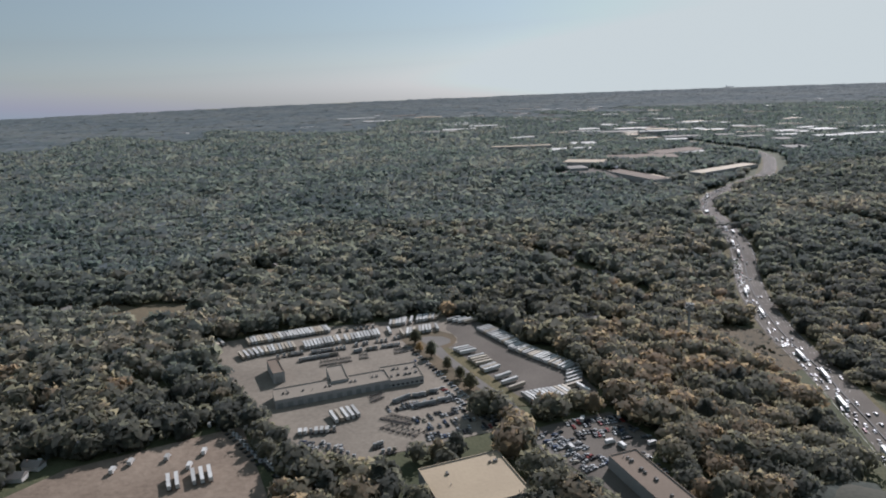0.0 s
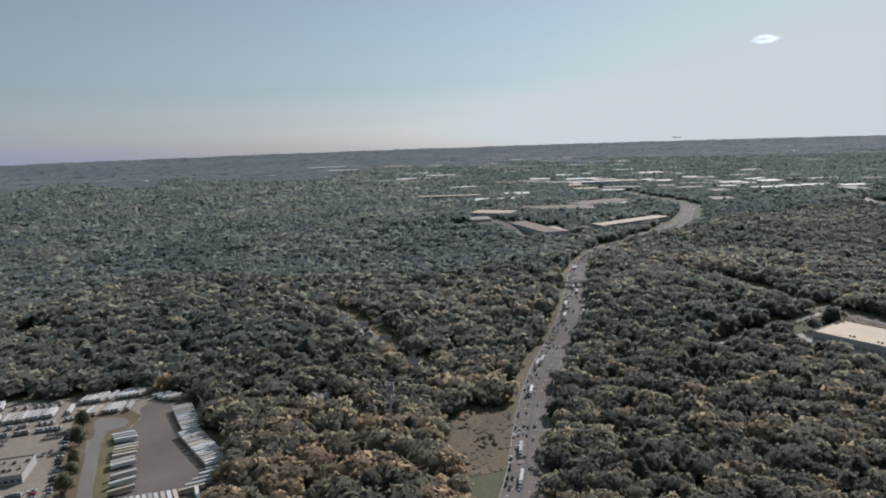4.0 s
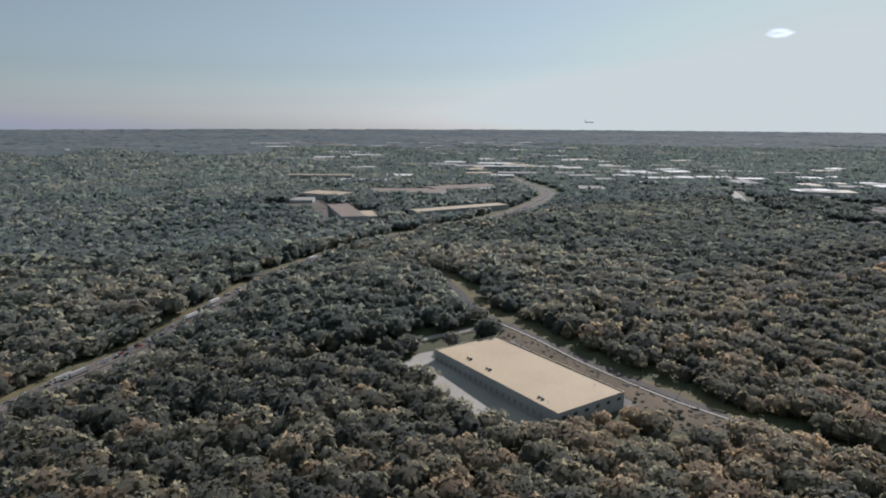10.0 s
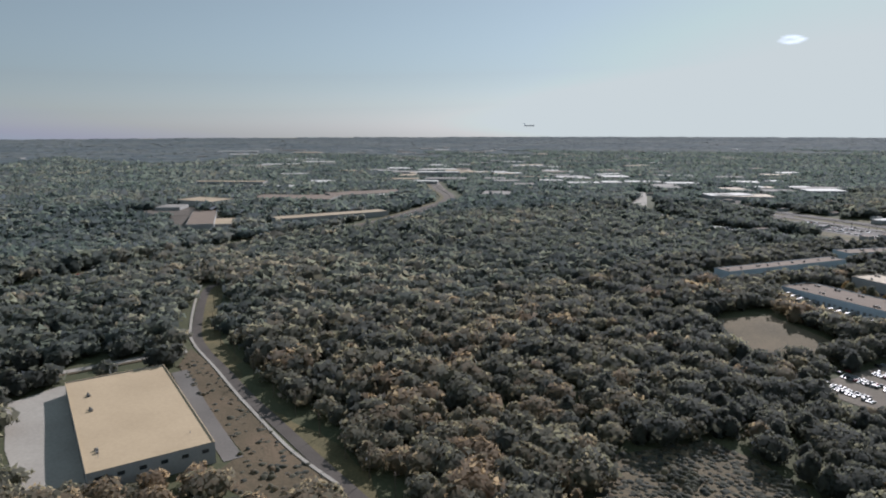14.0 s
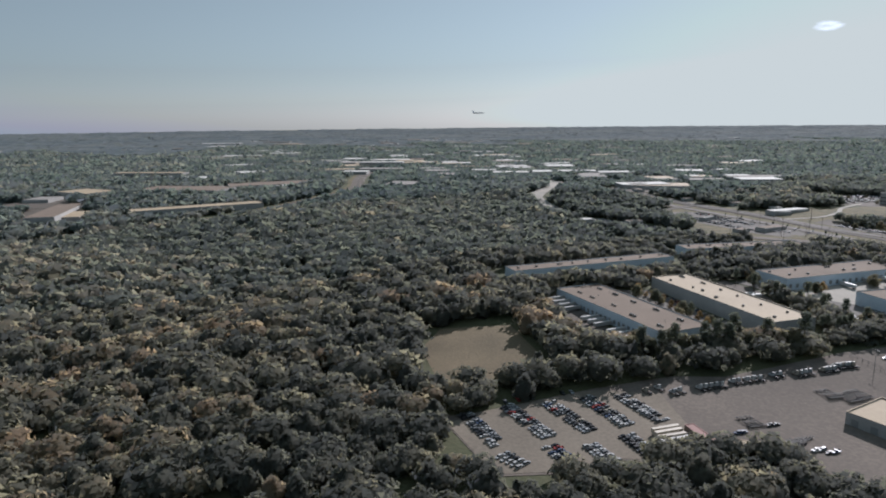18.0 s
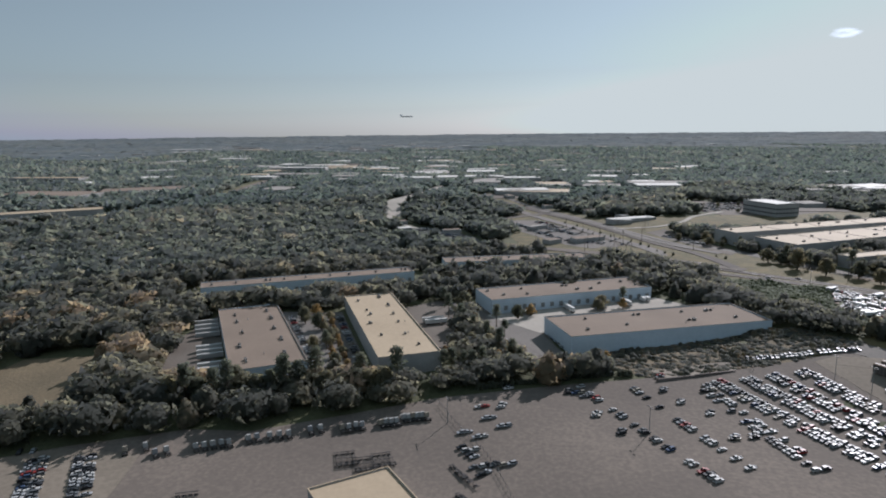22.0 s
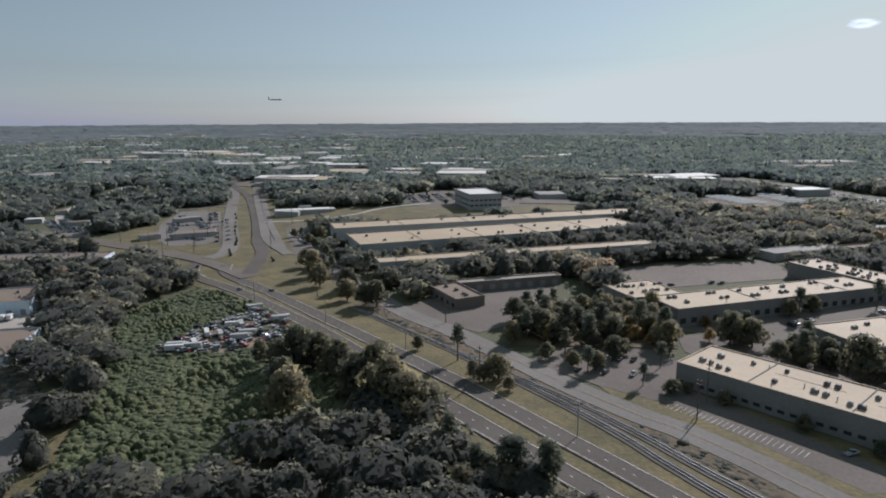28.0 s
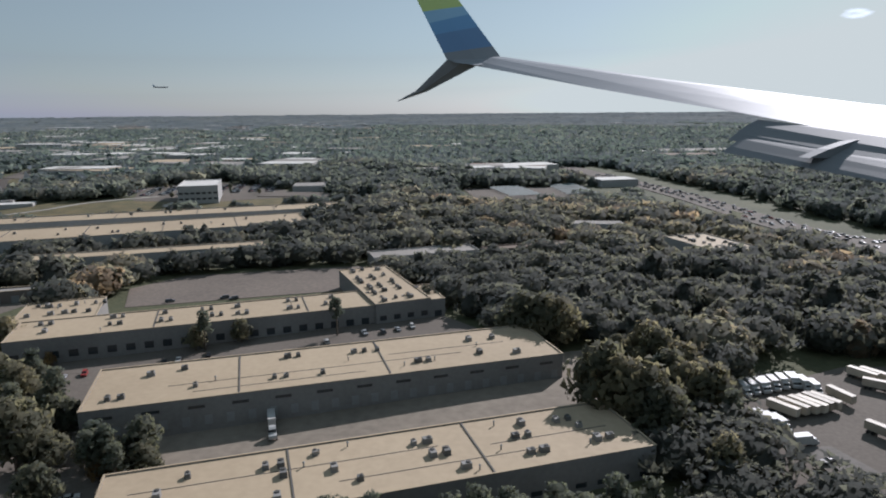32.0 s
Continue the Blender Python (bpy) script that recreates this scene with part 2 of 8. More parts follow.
# ---- ground ----
HILLS = [(-70, 280, -6), (0, 340, -8), (-20, 190, -5), (-60, 160, -5), (190, 380, -15), (280, 650, -9), (234, 533, -6),
         (340, 400, -12), (400, 380, -14), (460, 350, -14), (380, 450, -8), (342, 543, -5), (520, 330, -12), (600, 420, -9),
         (690, 400, -8), (760, 400, -8), (850, 440, -4), (700, 500, -4), (680, 560, 0), (760, 520, -1), (830, 520, -1),
         (830, 590, 0), (912, 530, 4), (1000, 640, 4), (1050, 530, 5), (1100, 490, 4), (1130, 600, 6), (940, 650, 3),
         (966, 807, 8), (716, 938, 8), (705, 800, 1), (175, 940, 2)]
CENTRE = (575.0, 220.0)
REACH = 4250.0


def heights(x, y):
    """The lie of the land; far off it rises slowly to the horizon."""
    x, y = np.asarray(x, float), np.asarray(y, float)
    top, low = np.zeros(x.shape), np.full(x.shape, 1e-13)
    for hx, hy, hz in HILLS:
        w = 1 / ((x - hx) ** 2 + (y - hy) ** 2 + 1600) ** 2
        top, low = top + w * hz, low + w
    r = np.hypot(x - CENTRE[0], y - CENTRE[1])
    return top / low + 31 * np.clip((r - 1500) / (REACH - 1500), 0, 1) ** 1.6


def land(x, y):
    return float(heights(x, y))


def mesh_of(name, verts, faces, mat=None, smooth=False):
    me = bpy.data.meshes.new(name)
    me.from_pydata([tuple(v) for v in verts], [], [tuple(f) for f in faces])
    if mat:
        me.materials.append(mat)
    if smooth:
        me.polygons.foreach_set("use_smooth", [True] * len(me.polygons))
    me.update()
    return me


def arrays_mesh(name, verts, tris, mat, smooth=True, tone=None, normals=None):
    """A mesh straight from arrays of corners and triangles."""
    me = bpy.data.meshes.new(name)
    n, k = len(verts), len(tris)
    me.vertices.add(n)
    me.vertices.foreach_set("co", np.ascontiguousarray(verts, np.float32).ravel())
    me.loops.add(3 * k)
    me.loops.foreach_set("vertex_index", np.ascontiguousarray(tris, np.int32).ravel())
    me.polygons.add(k)
    me.polygons.foreach_set("loop_start", np.arange(0, 3 * k, 3, dtype=np.int32))
    me.polygons.foreach_set("use_smooth", np.full(k, smooth))
    me.materials.append(mat)
    if tone is not None:
        me.attributes.new("tone", "FLOAT", "POINT").data.foreach_set("value", np.ascontiguousarray(tone, np.float32))
    me.update(calc_edges=True)
    me.validate()
    if normals is not None:
        me.attributes.new("custom_normal", "FLOAT_VECTOR", "POINT").data.foreach_set("vector", np.ascontiguousarray(normals, np.float32).ravel())
    return me


def from_bm(name, bm, mat):
    me = bpy.data.meshes.new(name)
    bmesh.ops.recalc_face_normals(bm, faces=bm.faces)
    bm.to_mesh(me)
    bm.free()
    if mat:
        me.materials.append(mat)
    return me


def part(name, bm, mat, parent, label=""):
    me = bm if isinstance(bm, bpy.types.Mesh) else from_bm(name, bm, mat)
    ob = new(name, me)
    ob.parent = parent
    return tagged(ob, label)


def box(bm, x0, y0, z0, x1, y1, z1, m=None):
    v = bmesh.ops.create_cube(bm, size=1)["verts"]
    bmesh.ops.transform(bm, matrix=Matrix.Translation(((x0 + x1) / 2, (y0 + y1) / 2, (z0 + z1) / 2)) @ Matrix.Diagonal((x1 - x0, y1 - y0, z1 - z0, 1)), verts=v)
    if m is not None:
        bmesh.ops.transform(bm, matrix=m, verts=v)
    return v


def boxes(*dims):
    bm = bmesh.new()
    for d in dims:
        box(bm, *d)
    return bm


def ground_sheet():
    xs = np.unique(np.concatenate([np.linspace(CENTRE[0] - REACH, -400, 60), np.arange(-400, 1700, 13.0), np.linspace(1700, CENTRE[0] + REACH, 50)]))
    ys = np.unique(np.concatenate([np.linspace(CENTRE[1] - REACH, -200, 25), np.arange(-200, 1150, 13.0), np.linspace(1150, CENTRE[1] + REACH, 60)]))
    X, Y = np.meshgrid(xs, ys)
    r = np.hypot(X - CENTRE[0], Y - CENTRE[1])
    Z = heights(X, Y)
    V = np.stack([X, Y, Z], -1).reshape(-1, 3)
    w, h = len(xs), len(ys)
    i, j = np.meshgrid(np.arange(w - 1), np.arange(h - 1))
    a = (j * w + i).ravel()
    keep = (r[:-1, :-1].ravel() < REACH)
    a = a[keep]
    T = np.concatenate([np.stack([a, a + 1, a + w + 1], 1), np.stack([a, a + w + 1, a + w], 1)])
    ob = new("ground", arrays_mesh("ground", V, T, M_GROUND))
    tagged(ob, "dark earth and grass under the autumn woodland", "ground", kind="structure")


ground_sheet()

# open land, where no wood grows: a map of 2 m cells
MAP_X0, MAP_Y0, CELL = -700.0, -100.0, 2.0
OPEN = np.zeros((1000, 1450), bool)


def clear_poly(poly):
    p = np.array(poly, float)
    i0, i1 = int((p[:, 0].min() - MAP_X0) / CELL), int((p[:, 0].max() - MAP_X0) / CELL) + 1
    j0, j1 = int((p[:, 1].min() - MAP_Y0) / CELL), int((p[:, 1].max() - MAP_Y0) / CELL) + 1
    i0, j0, i1, j1 = max(i0, 0), max(j0, 0), min(i1, OPEN.shape[1]), min(j1, OPEN.shape[0])
    if i1 <= i0 or j1 <= j0:
        return
    X, Y = np.meshgrid(MAP_X0 + (np.arange(i0, i1) + 0.5) * CELL, MAP_Y0 + (np.arange(j0, j1) + 0.5) * CELL)
    OPEN[j0:j1, i0:i1] |= within(X, Y, p)


def within(X, Y, p):
    p = np.array(p, float)
    hit = np.zeros(np.shape(X), bool)
    for (xa, ya), (xb, yb) in zip(p, np.roll(p, -1, 0)):
        if ya != yb:
            hit ^= ((ya > Y) != (yb > Y)) & (X < (xb - xa) * (Y - ya) / (yb - ya) + xa)
    return hit


def is_open(x, y):
    i, j = ((np.asarray(x) - MAP_X0) / CELL).astype(int), ((np.asarray(y) - MAP_Y0) / CELL).astype(int)
    ok = (i >= 0) & (j >= 0) & (i < OPEN.shape[1]) & (j < OPEN.shape[0])
    return ok & OPEN[np.clip(j, 0, OPEN.shape[0] - 1), np.clip(i, 0, OPEN.shape[1] - 1)]


def drape(name, poly, lift, mat, label, category, clear=True, step=9.0, kind="structure"):
    """A paved or grown patch that lies on the land, with a low edge."""
    bm = bmesh.new()
    f = bm.faces.new([bm.verts.new((x, y, 0)) for x, y in poly])
    bmesh.ops.triangulate(bm, faces=[f])
    for _ in range(7):
        long_edges = [e for e in bm.edges if e.calc_length() > step]
        if not long_edges:
            break
        bmesh.ops.subdivide_edges(bm, edges=long_edges, cuts=1)
        bmesh.ops.triangulate(bm, faces=bm.faces[:])
    rim = [e for e in bm.edges if e.is_boundary]
    co = np.array([v.co[:2] for v in bm.verts])
    for v, z in zip(bm.verts, heights(co[:, 0], co[:, 1])):
        v.co.z = z + lift
    made = bmesh.ops.extrude_edge_only(bm, edges=rim)["geom"]
    for v in made:
        if isinstance(v, bmesh.types.BMVert):
            v.co.z -= lift + 0.3
    ob = new(name, from_bm(name, bm, mat))
    for p in ob.data.polygons:
        if p.normal.z < -0.3:
            ob.data.flip_normals()
            break
    tagged(ob, label, category, kind=kind)
    if clear:
        p = np.array(poly, float)
        out = p - p.mean(0)
        clear_poly(p + out / (np.hypot(out[:, 0], out[:, 1])[:, None] + 1e-6) * 3.0)
    return ob


def smooth_line(pts, step=5.0):
    """A rounded line through points, cut into even steps."""
    p = np.array([pts[0], *pts, pts[-1]], float)
    out = []
    for a, b, c, d in zip(p, p[1:], p[2:], p[3:]):
        n = max(2, int(np.hypot(*(c - b)) / step) + 1)
        for t in np.arange(n) / n:
            out.append(0.5 * (2 * b + (c - a) * t + (2 * a - 5 * b + 4 * c - d) * t * t + (3 * b - a - 3 * c + d) * t ** 3))
    return np.array([*out, p[-1]])


def normals_of(line):
    d = np.gradient(line, axis=0)
    d /= np.hypot(d[:, 0], d[:, 1])[:, None] + 1e-9
    return np.stack([-d[:, 1], d[:, 0]], 1)


def ribbon_mesh(bm, line, left, right, lift, skirt=True):
    n = normals_of(line)
    cols = [line + n * left, line + n * right]
    z0 = heights(line[:, 0], line[:, 1])
    rows = []
    for i in range(len(line)):
        r = [bm.verts.new((*c[i], z0[i] + lift)) for c in cols]
        if skirt:
            r = [bm.verts.new((*cols[0][i], z0[i] - 0.6)), *r, bm.verts.new((*cols[1][i], z0[i] - 0.6))]
        rows.append(r)
    for a, b in zip(rows, rows[1:]):
        for k in range(len(a) - 1):
            bm.faces.new((a[k], a[k + 1], b[k + 1], b[k]))


def ribbon(name, pts, left, right, lift, mat, label="", category="", parent=None, clear=3.0, step=5.0):
    line = smooth_line(pts, step)
    bm = bmesh.new()
    ribbon_mesh(bm, line, left, right, lift)
    ob = new(name, from_bm(name, bm, mat))
    if parent:
        ob.parent = parent
        tagged(ob, label)
    else:
        tagged(ob, label, category, kind="structure")
    if clear is not None:
        n = normals_of(line)
        for a, b, na, nb in zip(line, line[1:], n, n[1:]):
            clear_poly([a + na * (left + clear), b + nb * (left + clear), b + nb * (right - clear), a + na * (right - clear)])
    return ob


def lane_paint(name, pts, offsets, parent, width=0.12, dash=None, lift=0.3, mat=None, step=4.0):
    """Painted lines along a road, whole or in dashes."""
    line = smooth_line(pts, step)
    n = normals_of(line)
    bm = bmesh.new()
    for off in offsets:
        l2 = line + n * off
        if dash is None:
            ribbon_mesh(bm, l2, width / 2, -width / 2, lift, False)
        else:
            for i in range(0, len(l2) - 1, 2):
                ribbon_mesh(bm, np.array([l2[i], l2[i] + (l2[i + 1] - l2[i]) * dash]), width / 2, -width / 2, lift, False)
    return part(name, bm, mat or M_PAINT_WHITE, parent)

# ---- plan: (middle x, y, length, width, degrees) of buildings; lines and outlines ----
YARD_MAIN = (-49.2, 255.3, 48.5, 11.4, 19.0) 
YARD_WING = (-20.7, 267.1, 16.6, 15.8, 16.2) 
YARD_BUMP = (-48.5, 265.1, 15.9, 7.3, 108.0) 
YARD_HUT = (-77.8, 274.6, 16.6, 5.0, 114.0) 
BEIGE_ROOF = (6.6, 179.3, 27.8, 24.8, 20.0) 
GREY_ROOF = (62.2, 176.9, 34.0, 10.5, 109.0) 
TRUCK_YARD = [(-122, 316), (-83, 333), (0, 352), (18, 332), (50, 285), (57, 251), (33, 238), (21, 259), (8, 235), (19, 218), (-19, 205), (-45, 195), (-66, 225), (-85, 253), (-103, 277)]
DIRT_YARD = [(-134, 203), (-80, 229), (-58, 181), (-45, 150), (-131, 140), (-151, 180)]
FAR_LOT = [(40, 222), (62, 230), (74, 206), (63, 190), (79, 160), (65, 152), (45, 185), (25, 215)]
YARD_DRIVE = [(-8, 315), (3, 307), (11, 260), (23, 224), (31, 202), (45, 170), (56, 140)]
ROW_A2 = [(-120, 313), (-116, 316)]
ROW_B = [(-100, 297), (-92, 302)]
ROW_H = [(-56, 221), (-46, 222), (-32, 227)]
ROW_I = [(-45, 231), (-37, 235)]
ROW_L = [(-64, 202), (-50, 182)]
CARS_A = [(-13, 227), (12, 238)]
CARS_B = [(-10, 221), (16, 230)]
CARS_C = [(-8, 214), (19, 223)]
CARS_D = [(12, 235), (20, 221)]
DIRT_TR = [(-98, 189), (-81, 195)]
HIGHWAY = [(70, -60), (102, 40), (133, 130), (150, 190), (161, 239), (168, 270), (173, 301), (181, 342), (192, 385), (206, 426), (224, 477), (238, 536), (255, 608), (266, 643), (292, 695), (332, 744), (374, 785), (407, 814), (432, 854), (461, 914), (480, 966), (481, 1023), (464, 1122), (451, 1248), (446, 1325)]
WAREHOUSE = (385.8, 387.2, 79.8, 35.0, 125.0) 
SERVICE_ROAD = [(282, 401), (295, 407), (323, 425), (378, 451)]
SIDE_ROAD = [(352, 563), (349, 549), (369, 484), (384, 454), (409, 422), (433, 393), (456, 364), (474, 341), (494, 314), (520, 284)]
SIDE_WALK = [(342, 558), (344, 549), (365, 486), (378, 459), (402, 427), (424, 399), (444, 373), (463, 353)]
VERGE_B = [(378, 455), (402, 427), (444, 373), (463, 353), (449, 338), (424, 355), (429, 371), (381, 435)]
FIELD = [(616, 476), (622, 495), (651, 497), (664, 458), (643, 447), (626, 444)]
CAR_LOT = [(623, 420), (640, 424), (676, 440), (703, 449), (721, 449), (768, 468), (802, 477), (827, 483), (894, 500), (905, 488), (915, 465), (925, 444), (936, 405), (922, 336), (804, 306), (765, 325), (741, 372), (735, 383), (728, 385), (726, 398), (719, 398), (702, 400), (687, 395), (677, 396), (666, 389), (646, 387), (640, 390), (638, 399), (630, 415)]
LOT_WARE = (760.0, 414.1, 26.3, 18.9, 124.0) 
LOT_SHED = (700.7, 408.0, 11.2, 2.8, 109.2) 
CANOPY = [(895, 484), (905, 466), (918, 443), (930, 422), (944, 400)]
CANOPY_B = [(898, 485), (914, 459), (928, 436)]
BROWN_WH = (700.1, 509.1, 72.6, 22.9, 116.5) 
WHITE_WH = (744.2, 519.7, 77.4, 19.8, 111.2) 
LONG_WH = (697.2, 585.0, 96.6, 11.9, 23.2) 
BLOCK_A = (812.0, 568.0, 72.0, 20.0, 21.0)
BLOCK_B = (840.6, 523.6, 75.0, 24.0, 17.8) 
LOW_BROWN = (793.0, 634.4, 76.6, 13.8, 12.5) 
COURT_C = [(673, 541), (668, 513), (676, 487), (686, 472), (694, 482), (682, 525)]
COURT_D = [(745, 554), (760, 567), (769, 547), (769, 504), (767, 495), (742, 554)]
COURT_E = [(769, 567), (797, 548), (805, 506), (797, 496), (787, 505)]
JUNK_YARD = [(912, 531), (915, 555), (923, 575), (939, 560), (946, 550), (931, 535)]
KUDZU = [(882, 568), (890, 604), (925, 577), (946, 552), (966, 525), (966, 498), (947, 478), (926, 473), (915, 508), (898, 539)]
ROAD_N = [(1132.2, 352.8), (1024.2, 470.9), (1010.8, 485.7), (1003.9, 493.1), (993.1, 505.2), (980.8, 519.1), (968.0, 534.5), (953.2, 551.3), (934.7, 570.4), (908.1, 597.1), (879.9, 621.8), (869, 645)]
ROAD_S = [(1140.2, 351.9), (1034.1, 471.7), (1020.9, 486.7), (1013.1, 495.4), (1005.3, 504.5), (993.3, 518.4), (979.2, 533.6), (960.4, 553.5), (946.4, 567.7), (920.3, 595.2), (892.8, 622.3), (885, 639)]
ROAD_FAR = [(904, 618), (869, 650), (831, 672), (790, 692), (700, 734)]
CROSS = [(901, 623), (892, 660), (878, 690), (853, 751), (806, 854), (773, 905), (740, 984)]
CROSS_B = [(871, 652), (871, 673), (836, 753), (773, 905)]
RAIL = [(1147.2, 339.2), (1050.5, 466.7), (1035.2, 486.4), (1027.3, 497.3), (1017.5, 509.2), (1005.8, 521.8), (991.0, 537.7), (974.5, 555.6), (953.1, 578.7)]
RAIL_B = [(1144, 336.5), (1047, 464), (1030.3, 486.5), (1023.6, 496.8), (1014.8, 508.6), (1003.4, 522.4), (996, 531), (989.5, 539)]
STREET = [(1163.9, 344.4), (1062, 467.5), (1042.7, 491.6), (1033.5, 501.6), (1028.3, 505.8), (1015.6, 519.3), (1002, 536.6), (986.2, 556.7), (967.3, 578.1), (935, 629)]
BIG_A = (996.5, 690.0, 139.9, 28.1, 26.0) 
BIG_B = (993.0, 720.9, 166.6, 18.0, 23.2) 
BIG_C = (1007.1, 645.6, 119.9, 9.4, 23.2) 
SHOP_A = (984.9, 588.1, 19.4, 10.1, 121.8) 
SHOP_B = (1001.6, 606.3, 37.2, 4.9, 22.5) 
OFFICE_A = (1065.4, 508.4, 59.5, 15.4, 137.8)
U_MAIN = (1087.4, 587.1, 93.0, 13.8, 24.0)
U_LEFT = (1042.6, 586.8, 17.3, 17.0, 24.5) 
U_RIGHT = (1114.8, 611.1, 36.5, 13.7, 118.0) 
OFFICE_B = (1117.2, 557.4, 81.1, 17.6, 22.2)
OFFICE_C = (1132.5, 525.7, 71.2, 14.7, 22.5) 
U_COURT = [(1047, 605), (1037, 624), (1047, 640), (1101, 651), (1108, 622)]
OFFICE_COURT = [(1077, 547), (1100, 527), (1173, 557), (1164, 579)]
OFFICE_FRONT = [(1039, 573), (1133, 609), (1132, 596), (1069, 565), (1066, 561), (1044, 558)]
MID_COURT = [(1045, 543), (1046, 555), (1072, 562), (1081, 546), (1095, 530), (1102, 509), (1081, 506), (1075, 514)]
TRUCK_LOT = [(1188, 560), (1212, 574), (1235, 577), (1205, 529), (1191, 527), (1183, 549)]
LOT_ROAD = [(1182, 561), (1185, 549), (1188, 529), (1188, 524)]
SQUARE_ROOF = (1216.7, 673.6, 29.8, 17.8, 114.0) 
SOLAR_LOT = [(1119, 859), (1196, 886), (1201, 842), (1133, 795)]
FAR_HIGHWAY = [(1198, 1039), (1217, 966), (1248, 846), (1265, 740), (1283, 693), (1313, 602)]
TOWER = (980.4, 789.7, 32.8, 19.9, 110.8) 
LOW_WH = (1119.5, 661.6, 36.3, 11.1, 24.2) 
LOW_WH_B = (1154.5, 673.9, 32.4, 6.2, 25.0) 
FAR_B = (146.0, 1167.5, 105.0, 23.0, 179.2) 
FAR_PARK = [(171, 883), (183, 909), (277, 807), (244, 771), (225, 781)]
BEND = [(680, 889), (683, 848), (697, 823), (708, 815), (693, 876), (715, 957), (727, 1012), (711, 1040), (705, 957)]
PARKING_ROW = [(1013, 539), (1041, 519), (1061, 495), (1069, 485), (1058, 483), (1036, 510)]
SHOP_LOT = [(967, 579), (976, 589), (1020, 618), (1012, 572), (994, 555)]
FAR_ROOFS_A = [(-183, 2303, 154, 70), (-36, 2434, 100, 70), (8, 1713, 84, 70), (224, 1114, 76, 70), (300, 971, 60, 70), (381, 1023, 67, 70), (473, 1435, 153, 49), (571, 1203, 49, 45), (669, 1341, 31, 44), (819, 1328, 42, 47), (813, 1127, 40, 33), (817, 940, 66, 55), (183, 877, 26, 48), (-310, 2529, 139, 70), (-134, 2614, 97, 70), (362, 1591, 48, 66), (489, 1491, 54, 56), (550, 1266, 35, 51), (583, 1404, 50, 48), (677, 1442, 62, 51), (808, 951, 43, 39), (891, 1058, 43, 44), (962, 1057, 70, 55), (298, 960, 80, 70)]
FAR_ROOFS_B = [(369, 1033, 51, 70), (269, 1223, 46, 65), (255, 802, 42, 70), (891, 1011, 40, 47), (952, 1020, 47, 47), (1146, 1001, 66, 59), (767, 1053, 31, 67), (837, 1029, 40, 51), (401, 1466, 85, 70), (45, 2027, 99, 70), (-72, 1960, 58, 70), (678, 1285, 50, 59), (876, 765, 24, 26), (586, 1119, 29, 58), (540, 994, 33, 70), (810, 753, 30, 27), (1154, 981, 46, 32), (1125, 945, 19, 28), (1368, 1248, 107, 70), (845, 1020, 28, 70), (1027, 837, 19, 33), (73, 1948, 104, 70)]
FAR_ROOFS_C = [(412, 1373, 61, 70), (686, 1261, 40, 64), (752, 1293, 44, 64), (1183, 721, 24, 14), (640, 1675, 69, 70), (452, 1545, 79, 70), (938, 1278, 44, 41), (1021, 1066, 27, 37), (1084, 957, 22, 25), (1306, 1213, 40, 55)]
HOUSES_A = [(84, 426), (111, 413), (115, 388), (77, 328), (81, 336), (88, 446), (93, 467), (66, 459), (98, 317)]
HOUSES_B = [(91, 441), (106, 413), (121, 395), (79, 333), (83, 347), (74, 472), (86, 324), (131, 388)]
HOUSES_C = [(-202, 436), (-173, 410), (-231, 380), (-126, 471), (114, 439), (117, 426), (80, 333), (76, 342), (101, 479), (-119, 476), (-146, 205), (-148, 198), (-201, 453)]
LAWN = [(-273, 393), (-236, 411), (-190, 383), (-149, 395), (-148, 353), (-235, 354)]
CUT_SLOPE = [(146, 338), (169, 328), (162, 274), (148, 266), (137, 295)]
MAST = [(117, 296)]
LOT_ROWS_A = [(809, 476), (826, 443), (824, 476), (837, 446), (844, 479), (853, 449), (849, 482), (866, 448), (858, 484), (875, 449), (866, 486), (882, 451), (875, 488), (888, 456)]
LOT_BACK = [(863, 498), (897, 501)]
LOT_LOOSE = [(832, 475), (835, 468), (841, 462), (843, 449), (811, 459), (788, 474), (786, 463), (805, 472), (816, 450), (848, 450), (892, 473), (833, 484)]
LOT_ROWS_B = [(635, 422), (645, 403), (648, 427), (659, 408), (661, 429), (671, 412), (673, 433), (682, 416), (684, 435), (693, 419), (646, 397), (651, 392), (659, 402), (664, 392), (670, 403), (675, 393), (681, 409), (686, 397), (634, 400), (639, 392)]
LOT_BACK_B = [(630, 425), (676, 439)]
CHASSIS = [(721, 409), (725, 408), (728, 406), (721, 404), (747, 437), (752, 435), (756, 437), (716, 418)]
SPARSE_B = [(776, 450), (780, 448), (782, 457), (786, 453), (780, 463), (783, 436), (787, 436), (778, 442), (712, 412), (723, 417), (732, 402), (729, 403), (807, 472), (809, 470)]
TREES_C = [(700, 551), (703, 559), (712, 542), (717, 527), (725, 513), (726, 505), (721, 506), (710, 533), (762, 497), (768, 497), (774, 497), (757, 499), (746, 500), (750, 499), (770, 555), (776, 533), (777, 515), (782, 505), (772, 527), (776, 504), (784, 530), (787, 518), (797, 544), (808, 511), (835, 559), (826, 555), (785, 495), (787, 505), (769, 611), (803, 617), (762, 611), (819, 497)]
